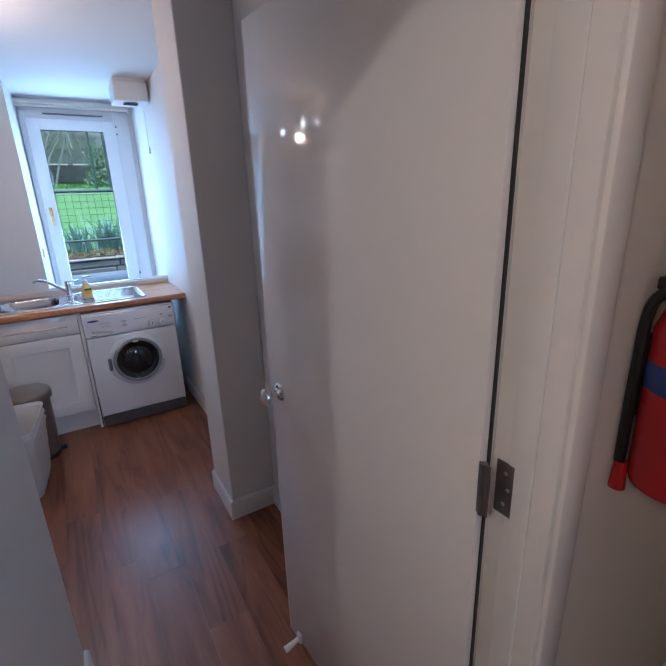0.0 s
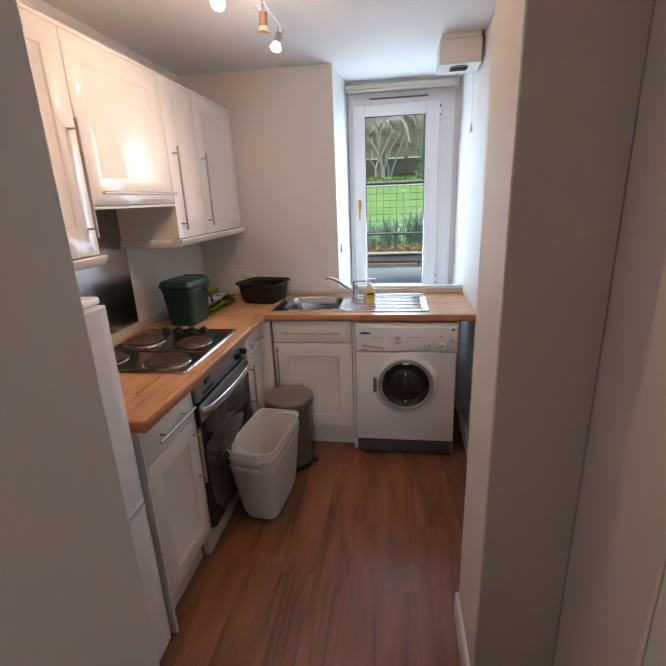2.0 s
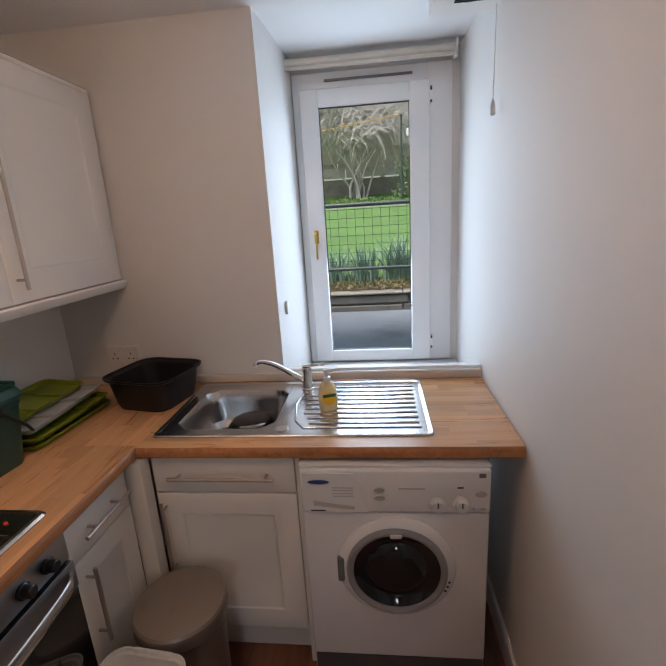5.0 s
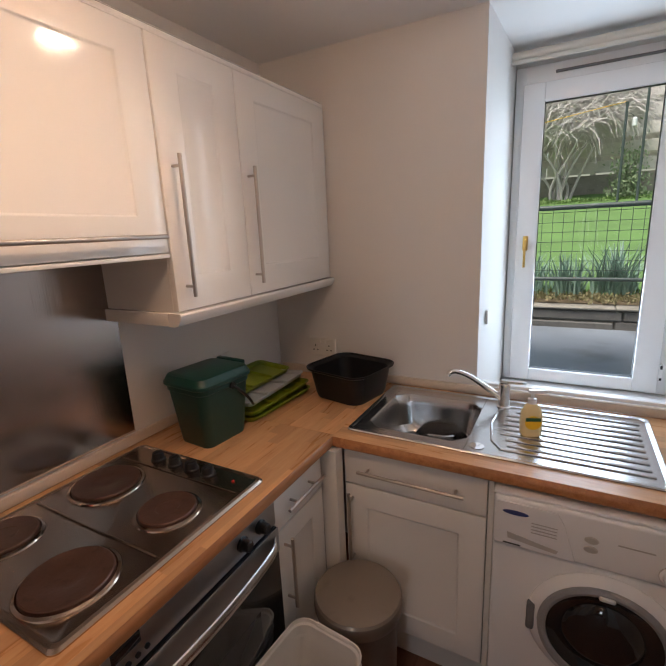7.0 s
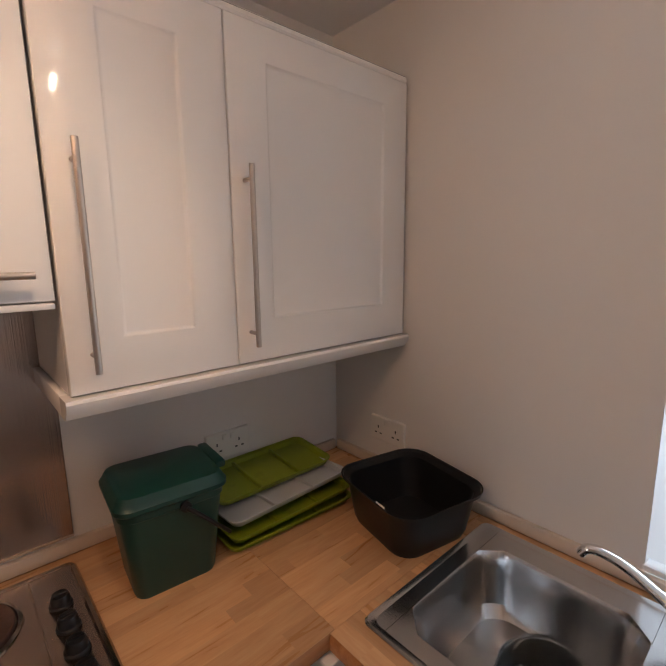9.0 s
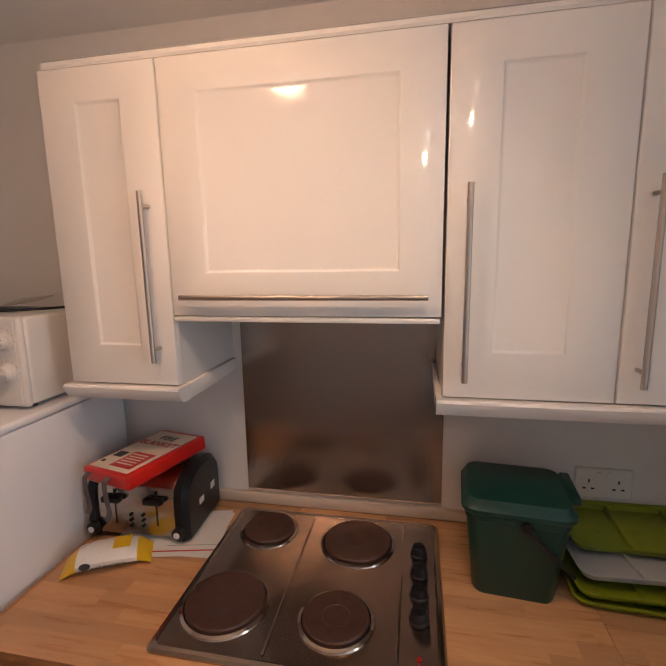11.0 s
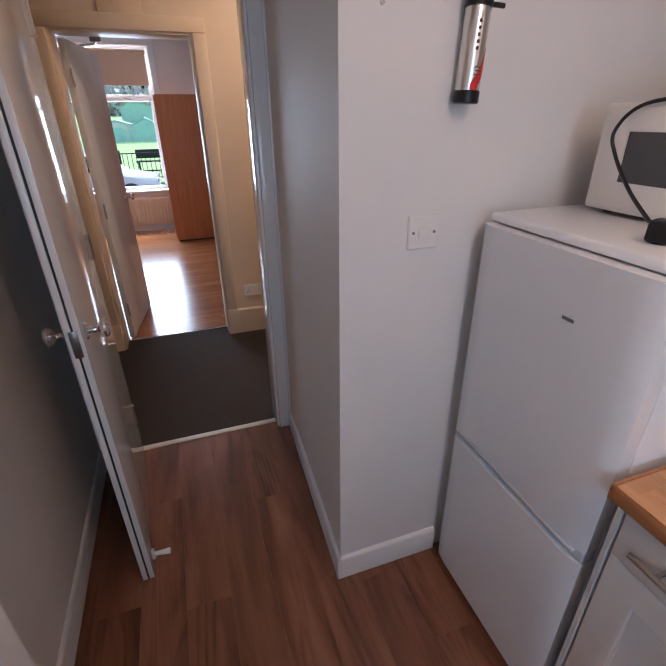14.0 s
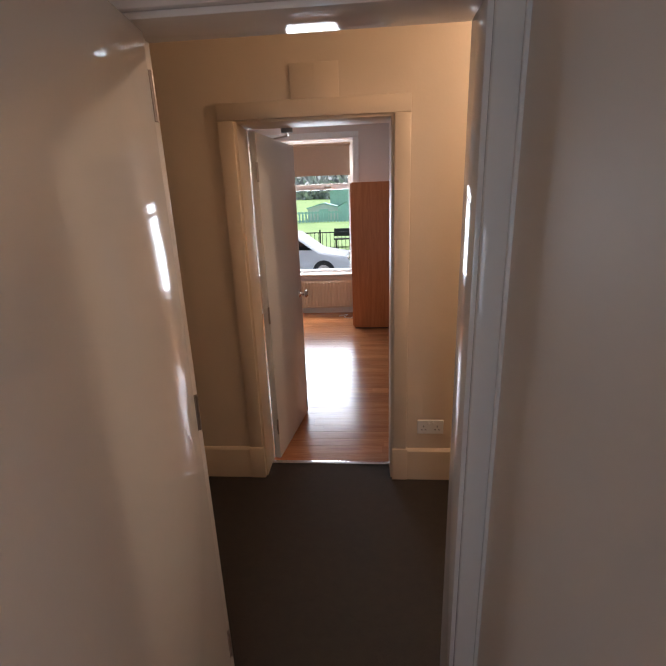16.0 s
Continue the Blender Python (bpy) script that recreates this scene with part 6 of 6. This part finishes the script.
x = -2.4
while x < 3.2:
    w = rng.uniform(0.32, 0.85)
    for k, (z0, z1) in enumerate(((0.70, 0.818), (0.822, 0.908))):
        part("stone", box((x + 0.05 * k, 6.300 + rng.uniform(0, 0.022), z0), (x + 0.05 * k + w - rng.uniform(0.003, 0.008), 6.342, z1 - rng.uniform(0, 0.012)), 0.010, 1), DARKST, gw)
    part("coping_stone", box((x, 6.285 + rng.uniform(0, 0.015), 0.908), (x + w - 0.004, 6.46, 0.928 + rng.uniform(0, 0.008)), 0.008, 1), STONE, gw)
    x += w


def lawn_height(y):
    return 1.005 + (y - 6.9) * 0.166


bm = bmesh.new()
bmesh.ops.create_grid(bm, x_segments=60, y_segments=60, size=1)
for v in bm.verts:
    u, w = v.co.x, v.co.y
    yy = 6.75 + (w + 1) * 3.6
    v.co = Vector((u * 9, yy, lawn_height(yy) + 0.015 * noise.noise(Vector((u * 40, yy * 3, 0)))))
structure("lawn", bm, LAWN, "sloping mown lawn")
bm = bmesh.new()
bmesh.ops.create_grid(bm, x_segments=160, y_segments=14, size=1)
for v in bm.verts:
    u, w = v.co.x, v.co.y
    v.co = Vector((u * 6, 6.74 + w * 0.31, 0.972 + 0.040 * noise.noise(Vector((u * 80, w * 6, 2))) + 0.035 * w))
structure("flower_bed", bm, SOIL, "earth flower bed behind the wall")
structure("garden_path", box((-6, 11.55, 1.70), (6, 12.0, 1.835), 0.01), mat("pale_path_concrete", (0.50, 0.48, 0.46), 0.9, vary=0.15, scale=4, bump=0.4), "narrow pale path at the end of the lawn")


def daffodils(x, y, n, h, label):
    r = random.Random(int(x * 100) + 7)
    bm = bmesh.new()
    for i in range(n):
        a, lean = r.uniform(0, 6.28), r.uniform(0.05, 0.75)
        bx, by = x + r.gauss(0, 0.062), y + r.gauss(0, 0.05)
        hh = h * r.uniform(0.6, 1.1)
        w = 0.0075
        px, py = -math.sin(a) * w, math.cos(a) * w
        vs = []
        for k in range(5):
            t = k / 4
            ox, oy, oz = bx + math.cos(a) * lean * hh * t * t, by + math.sin(a) * lean * hh * t * t, 0.955 + hh * (t - 0.16 * lean * t * t)
            s = 1 - 0.75 * t * t
            vs.append((bm.verts.new((ox - px * s, oy - py * s, oz)), bm.verts.new((ox + px * s, oy + py * s, oz))))
        for (p, q), (s_, t_) in zip(vs, vs[1:]):
            bm.faces.new((p, q, t_, s_))
    return solid("daffodil_clump", bm, LEAFG, label, "plant", "daffodil clumps", at=None)


daffodils(0.36, 6.66, 130, 0.36, "clump of blue-green daffodil leaves")
daffodils(0.70, 6.66, 190, 0.44, "large clump of blue-green daffodil leaves")
daffodils(0.08, 6.68, 90, 0.36, "clump of blue-green daffodil leaves")
daffodils(1.12, 6.70, 80, 0.34, "clump of blue-green daffodil leaves")
daffodils(-0.42, 6.70, 80, 0.34, "clump of blue-green daffodil leaves")
fence = thing("mesh_fence", "green pipe railing with wire mesh on the garden wall", "fence", at=(0, 6.37, 0))
part("top_rail", tube([(-4, 0, 1.692), (5, 0, 1.692)], 0.019, 12), RAILM, fence)
part("bottom_rail", tube([(-4, 0, 1.138), (5, 0, 1.138)], 0.015, 12), RAILM, fence)
for x in (-2.9, -1.3, 1.9, 3.5):
    part("post", tube([(x, 0, 0.93), (x, 0, 1.70)], 0.019, 12), RAILM, fence)
for k in range(58):
    x = -1.8 + 0.075 * k
    part("mesh_wire", tube([(x, 0.01, 1.138), (x, 0.01, 1.692)], 0.0021, 4), RAILM, fence)
for k in range(7):
    z = 1.205 + 0.075 * k
    part("mesh_wire", tube([(-1.85, 0.013, z), (2.55, 0.013, z)], 0.0021, 4), RAILM, fence)
bf = thing("board_fence", "weathered grey horizontal board fence behind the garden", "fence", at=(0, 13.5, 0))
for k in range(8):
    z = 2.52 + 0.33 * k
    for j in range(4):
        part("board", box((-7 + 3.4 * j, -0.02, z), (-7 + 3.4 * j + 3.38, 0.02, z + 0.225), 0.005, 1), FENCEW, bf)
        part("rear_board", box((-7.2 + 3.4 * j, 0.125, z + 0.195), (-7.2 + 3.4 * j + 3.38, 0.15, z + 0.36), 0.005, 1), FENCEW, bf)
for x in (-4.6, -2.4, 0.62, 2.7, 4.8):
    part("post", box((x, 0.025, 1.8), (x + 0.10, 0.12, 5.0), 0.005, 1), FENCEW, bf)
part("gravel_board", box((-7.5, -0.03, 1.7), (7.5, 0.03, 2.48)), STONE, bf)
# old climbing shrub: twisted stems, drooping boughs and a dense tangle of twigs
shrub = thing("shrub", "large bare tangled climbing shrub against the fence", "shrub", at=(0.06, 12.9, 1.98))
r = random.Random(11)
bm, tv, tf = bmesh.new(), [], []
for i in range(12):
    a = r.uniform(-1.0, 1.0)
    p0 = Vector((r.uniform(-0.16, 0.16), r.uniform(-0.1, 0.15), -0.15))
    p1 = p0 + Vector((a * 0.10 + r.uniform(-0.08, 0.08), r.uniform(-0.1, 0.1), 0.42))
    p2 = p1 + Vector((a * 0.24 + r.uniform(-0.16, 0.16), r.uniform(-0.2, 0.1), 0.42))
    p3 = p2 + Vector((a * 0.42 + r.uniform(-0.25, 0.25), r.uniform(-0.3, 0.1), 0.50))
    pts = curve_pts([p0, p1, p2, p3], 6)
    bm_tube(bm, pts, [0.034 * (1 - 0.7 * k / len(pts)) for k in range(len(pts))], 6)
for i in range(11000):
    a = r.uniform(0, 6.28)
    rad = math.sqrt(r.uniform(0, 1))
    c = Vector((0.05 + 1.10 * rad * math.cos(a), r.gauss(-0.12, 0.24), 1.62 + 0.66 * rad * math.sin(a)))
    if c.z < 1.12 + 0.25 * abs(c.x):
        continue
    out = r.choice((-1, 1)) if abs(c.x) < 0.3 else (1 if c.x > 0 else -1)
    ln = r.uniform(0.2, 0.55)
    d = Vector((out * r.uniform(0.1, 1.0), r.uniform(-0.5, 0.3), r.uniform(-0.2, 0.7))).normalized() * ln
    q = [c, c + d * 0.5 + Vector((0, 0, 0.05)), c + d + Vector((0, 0, -0.10 * ln)), c + d * 1.25 + Vector((0, 0, -0.55 * ln))]
    side = d.cross(Vector((0, 1, 0.2))).normalized()
    up = side.cross(d).normalized()
    for p, rad in zip(q, (0.0065, 0.0055, 0.0045, 0.003)):
        tv += [p + side * rad, p - side * rad * 0.5 + up * rad * 0.87, p - side * rad * 0.5 - up * rad * 0.87]
    n0 = len(tv) - 12
    tf += [(n0 + 3 * k + e, n0 + 3 * k + (e + 1) % 3, n0 + 3 * k + 3 + (e + 1) % 3, n0 + 3 * k + 3 + e) for k in range(3) for e in range(3)]
part("trunk", bm, TWIG, shrub)
twig_mesh = bpy.data.meshes.new("twigs")
twig_mesh.from_pydata([tuple(p) for p in tv], [], tf)
twig_mesh.materials.append(TWIG)
twigs = new("twigs", twig_mesh)
twigs.parent = shrub
tagged(twigs, kind="stuff")


def leaf_mass(name, label, centre, size, n, leaf, material, seed):
    rr = random.Random(seed)
    bm = bmesh.new()
    for i in range(n):
        p = Vector((rr.gauss(0, 0.42) * size[0], rr.gauss(0, 0.42) * size[1], abs(rr.gauss(0, 0.5)) * size[2])) + Vector(centre)
        m = Matrix.Translation(p) @ Euler((rr.uniform(0, 6), rr.uniform(0, 6), rr.uniform(0, 6))).to_matrix().to_4x4()
        s = leaf * rr.uniform(0.5, 1.3)
        bm.faces.new([bm.verts.new(m @ Vector(c)) for c in ((-s, 0, 0), (0, -s * 0.4, 0), (s, 0, 0.2 * s), (0, s * 0.4, 0))])
    return tagged(new(name, mesh_of(name, bm, material)), label, "plant", kind="stuff")


LEAFM = mat("garden_leaf", (0.13, 0.22, 0.06), 0.7, vary=0.35, scale=4)
leaf_mass("leaf_litter", "dead leaves and sprouts on the flower bed", (0.45, 6.62, 0.965), (2.2, 0.30, 0.03), 5200, 0.020, mat("dead_leaf", (0.25, 0.22, 0.11), 0.8, vary=0.5, scale=9), 8)
leaf_mass("bed_sprouts", "low green sprouts on the flower bed", (0.45, 6.74, 0.975), (2.2, 0.22, 0.05), 1500, 0.018, LEAFM, 12)
leaf_mass("border_plants", "low green border plants below the fence", (0.0, 12.5, 1.90), (3.4, 0.3, 0.08), 3200, 0.032, LEAFM, 5)
leaf_mass("laurel_bush", "small grey-green bush beside the fence", (1.22, 12.6, 2.0), (0.32, 0.25, 0.75), 1100, 0.045, mat("grey_green_leaf", (0.20, 0.27, 0.15), 0.7, vary=0.3, scale=5), 6)
for x, y, h in ((1.01, 11.6, 1.65), (1.30, 11.7, 2.6)):
    pole = thing("clothes_pole", "tall grey metal clothes pole in the garden", "clothes pole", at=(x, y, lawn_height(y)))
    part("pole", tube([(0, 0, -0.1), (0.012, 0, h)], 0.021, 10), RAILM, pole)
    part("cap", lathe([(0.022, h - 0.02), (0.024, h), (0.001, h + 0.012)], 12), RAILM, pole)
feeder = thing("bird_feeder", "small white wire bird feeder hanging on the clothes pole", "bird feeder", at=(1.15, 11.62, 3.06))
part("cage", lathe([(0.001, 0), (0.035, 0), (0.035, 0.11), (0.02, 0.13), (0.001, 0.135)], 12), mat("white_wire_feeder", (0.75, 0.78, 0.78), 0.5), feeder)
part("hanger", tube([(0, 0, 0.13), (-0.06, -0.01, 0.19), (-0.130, -0.02, 0.20)], 0.004, 6), RAILM, feeder)
solid("clothes_line", tube(curve_pts([(-4.2, 10.4, 2.95), (-1.4, 10.9, 3.05), (1.02, 11.6, 3.44)], 8), 0.006, 5), YELLOW, "yellow plastic clothes line", "clothes line")

# ---- street before the bedroom ----
ASPH = mat("grey_asphalt", (0.17, 0.175, 0.18), 0.85, vary=0.2, scale=3, bump=0.6, bump_scale=90)
TEAL = mat("pale_teal_shed_paint", (0.45, 0.68, 0.66), 0.7, vary=0.15, scale=4)
WHITEC = mat("white_car_paint", (0.80, 0.81, 0.83), 0.15, vary=0.02, scale=3, coat=0.6)
structure("road", box((-40, -15.0, -0.78), (40, -4.85, -0.63)), ASPH, "grey asphalt street")
MEADOW = mat("pale_spring_grass", (0.27, 0.40, 0.16), 0.9, vary=0.25, scale=0.6, bump=1.0, bump_scale=30)
structure("verge", box((-60, -70, -0.78), (60, -15.0, -0.53)), MEADOW, "grassed ground across the street")
bm = bmesh.new()
bmesh.ops.create_grid(bm, x_segments=30, y_segments=30, size=1)
for v in bm.verts:
    u, w = v.co.x, v.co.y
    yy = -19 - (w + 1) * 28
    v.co = Vector((u * 60, yy, -0.50 + (-(yy + 19)) * 0.045 + 0.1 * noise.noise(Vector((u * 12, yy * 0.3, 4)))))
structure("allotment_field", bm, MEADOW, "green field rising behind the street")
rail = thing("street_railing", "black iron railing along the grass", "railing", at=(0, -15.3, -0.53))
part("top_rail", box((-9, -0.02, 0.95), (12, 0.02, 0.99), 0.004, 1), BLACKM, rail)
part("bottom_rail", box((-9, -0.02, 0.12), (12, 0.02, 0.16), 0.004, 1), BLACKM, rail)
for k in range(140):
    part("baluster", box((-8.95 + 0.15 * k, -0.01, 0.16), (-8.93 + 0.15 * k, 0.01, 0.95)), BLACKM, rail)
for x in (-6, -3.3, -0.6, 2.1, 4.8, 7.5):
    part("post", box((x - 0.03, -0.03, 0), (x + 0.03, 0.03, 1.08), 0.004, 1), BLACKM, rail)
car = thing("parked_car", "white hatchback parked in the street", "car", at=(2.82, -11.30, -0.63), turn=0)
prof = [(-2.0, 0.30), (-2.05, 0.55), (-1.95, 0.72), (-1.2, 0.86), (-0.5, 1.36), (0.2, 1.46), (1.1, 1.42), (1.75, 1.0), (1.95, 0.85), (2.0, 0.40), (1.9, 0.28)]
cl = []
for y, s, dz in ((-0.84, 0.97, -0.04), (-0.80, 1.0, 0.0), (0.80, 1.0, 0.0), (0.84, 0.97, -0.04)):
    cl.append([(x * s, y, z + dz) for x, z in prof])
part("body", loft(cl), WHITEC, car)
gl = [(-1.0, 0.92), (-0.48, 1.30), (0.2, 1.39), (1.0, 1.35), (1.45, 0.98)]
for y in (-0.845, 0.845):
    part("side_glass", loft([[(x, y - 0.01, z) for x, z in gl], [(x, y + 0.01, z) for x, z in gl]]), DGLASS, car)
for x in (-1.3, 1.25):
    for y in (-0.78, 0.78):
        wl = part("wheel", lathe([(0.001, -0.10), (0.20, -0.10), (0.30, -0.09), (0.32, -0.05), (0.32, 0.05), (0.30, 0.09), (0.20, 0.10), (0.001, 0.10)], 24, pose(x, y, 0.32, 90, 0, 0), False), BLACKM, car)
        part("rim", lathe([(0.001, 0.0), (0.20, 0.0), (0.19, 0.02), (0.001, 0.012)], 20, pose(x, y + (0.10 if y > 0 else -0.10), 0.32, -90 if y > 0 else 90, 0, 0), False), ALU, wl)
for y in (-0.6, 0.6):
    part("headlight", box((-2.04, y - 0.16, 0.60), (-1.93, y + 0.16, 0.74), 0.03), ALU, car)


def shed(x, y, z, w, d, h, material, label):
    t = thing("garden_shed", label, "shed", "far sheds", at=(x, y, z))
    bm = bmesh.new()
    bm_loft(bm, [[(-w / 2, yy, 0), (w / 2, yy, 0), (w / 2, yy, h * 0.75), (0, yy, h), (-w / 2, yy, h * 0.75)] for yy in (-d / 2, d / 2)])
    part("wall", bm, material, t)
    for s in (-1, 1):
        part("roof", loft([[(0, yy, h + 0.02), (s * (w / 2 + 0.1), yy, h * 0.75 - 0.02), (s * (w / 2 + 0.1), yy, h * 0.75 + 0.05), (0, yy, h + 0.10)] for yy in (-d / 2 - 0.1, d / 2 + 0.1)]), TEAL, t)
    part("door", box((-0.35, d / 2, 0.05), (0.35, d / 2 + 0.04, h * 0.7)), TEAL, t)
    return t


shed(1.75, -34, 0.05, 1.5, 1.6, 1.5, TEAL, "pale teal wooden garden shed")
shed(3.7, -35, 0.05, 2.6, 2.0, 1.35, mat("white_shed_board", (0.75, 0.76, 0.76), 0.7), "white wooden garden shed")
shed(3.0, -52, 0.85, 3.0, 2.4, 2.3, TEAL, "far pale green shed on the field")
pf = thing("paling_fence", "pale green paling fence across the grass", "fence", at=(0, -31.5, -0.15))
for k in range(90):
    part("pale", box((-10 + 0.25 * k, -0.02, 0), (-10 + 0.25 * k + 0.12, 0.02, 1.05)), TEAL, pf)
part("rail", box((-10, -0.05, 0.9), (12.5, -0.021, 1.0)), TEAL, pf)
part("rail", box((-10, -0.05, 0.3), (12.5, -0.021, 0.4)), TEAL, pf)
bench = thing("bench", "dark park bench on the grass by the railing", "bench", at=(1.0, -18.5, -0.52))
part("seat", box((-0.8, -0.2, 0.42), (0.8, 0.2, 0.47), 0.01), BLACKM, bench)
part("backrest", box((-0.8, -0.24, 0.55), (0.8, -0.2, 0.9), 0.01), BLACKM, bench)
for x in (-0.7, 0.7):
    part("leg", box((x - 0.03, -0.22, 0), (x + 0.03, 0.2, 0.42), 0.005, 1), BLACKM, bench)
# distance haze is mixed into the pale grey leaf colour
leaf_mass("far_trees", "far trees behind the field, paled by haze in their colour", (0, -75, 1.5), (40, 3, 4.5), 6000, 0.7, mat("haze_paled_tree_leaf", (0.55, 0.57, 0.55), 0.9, vary=0.4, scale=1), 9)
for i, x in enumerate((-9, 2.5, 12)):
    hs = thing("house", "pale rendered far house behind the trees", "house", "far houses", at=(x, -80, 2.0))
    part("wall", box((-4.5, -3, 0), (4.5, 3, 5.5)), mat("pale_render", (0.6, 0.58, 0.55), 0.8), hs)
    part("roof", loft([[(-4.9, -3.4, 5.5), (4.9, -3.4, 5.5), (4.9, 3.4, 5.5), (-4.9, 3.4, 5.5)], [(-4.9, -0.1, 8.3), (4.9, -0.1, 8.3), (4.9, 0.1, 8.3), (-4.9, 0.1, 8.3)]]), mat("slate_roof", (0.12, 0.12, 0.13), 0.7), hs)
    for k in (-2.6, 0, 2.6):
        for z in (0.8, 3.4):
            part("window", box((k - 0.6, 3.0, z), (k + 0.6, 3.05, z + 1.3)), DGLASS, hs)


# ---- planks and staves, last ----
def pieces(name, parent, rects, z0, z1, material, gap, bev=0.0012):
    """Flat boards as objects of their own under their floor or worktop; alike boards share one mesh."""
    shared = {}
    for x0, y0, x1, y1 in rects:
        w, d = round(x1 - x0 - gap, 4), round(y1 - y0 - gap, 4)
        if w <= 0.004 or d <= 0.004:
            continue
        if (w, d) not in shared:
            bm = loft([[(-w / 2 + o, -d / 2 + o, z), (w / 2 - o, -d / 2 + o, z), (w / 2 - o, d / 2 - o, z), (-w / 2 + o, d / 2 - o, z)] for o, z in ((0, z0), (0, z1 - bev), (bev, z1))])
            shared[(w, d)] = mesh_of(name, bm, material, False)
        ob = new(name, shared[(w, d)])
        ob.parent = parent
        ob.location = ((x0 + x1) / 2, (y0 + y1) / 2, 0)


def cut(rects, holes):
    """Cuts rectangular holes out of plan rectangles."""
    for hx0, hy0, hx1, hy1 in holes:
        out = []
        for x0, y0, x1, y1 in rects:
            if x1 <= hx0 or x0 >= hx1 or y1 <= hy0 or y0 >= hy1:
                out.append((x0, y0, x1, y1))
                continue
            if y0 < hy0:
                out.append((x0, y0, x1, hy0))
            if y1 > hy1:
                out.append((x0, hy1, x1, y1))
            ya_, yb_ = max(y0, hy0), min(y1, hy1)
            if x0 < hx0:
                out.append((x0, ya_, hx0, yb_))
            if x1 > hx1:
                out.append((hx1, ya_, x1, yb_))
        rects = out
    return rects


def rows_along_y(x0, x1, y0, y1, w, l, rnd, jitter=0.0):
    out, x = [], x0
    while x < x1 - 0.001:
        y = y0 - rnd.uniform(0, l)
        xe = min(x + w, x1)
        while y < y1:
            ln = l * (1 + rnd.uniform(-jitter, jitter))
            a, b = max(y, y0), min(y + ln, y1)
            if b - a > 0.01:
                out.append((x, a, xe, b))
            y += ln
        x += w
    return out


rnd = random.Random(3)
planks = rows_along_y(XL + 0.001, 1.12, 0.775, 4.22, 0.152, 0.914, rnd)
pieces("plank", floor_k, planks, -0.0055, 0.0, FLOORW, 0.0003, 0.0002)
staves = rows_along_y(XL + 0.019, wt_front - 0.006, 2.339, 3.655, 0.042, 0.34, rnd, 0.25)
staves += rows_along_y(XL + 0.019, wt_front - 0.006, 3.656, YB - 0.019, 0.042, 0.34, rnd, 0.25)
staves = cut(staves, [(HX0 + 0.02, HY0 + 0.02, HX1 - 0.02, HY1 - 0.02)])
pieces("stave", wt1, staves, WZ - 0.0029, WZ + 0.0002, BLOCK, 0.0, 0.0)
rows_x = [(b, a, d, c) for a, b, c, d in rows_along_y(3.642, YB - 0.019, wt_front - 0.005, XR - 0.004, 0.042, 0.34, rnd, 0.25)]
rows_x = cut(rows_x, [(SX0 + 0.02, SY0 + 0.02, SX1 - 0.02, SY1 - 0.02)])
pieces("stave", wt2, rows_x, WZ - 0.0029, WZ + 0.0002, BLOCKX, 0.0, 0.0)
lam = [(b, a, d, c) for a, b, c, d in rows_along_y(BEDY, -0.613, -1.2, 2.4, 0.095, 0.9, rnd)]
pieces("plank", floor_b, lam, -0.0035, 0.0, LAMIN, 0.0012, 0.0006)
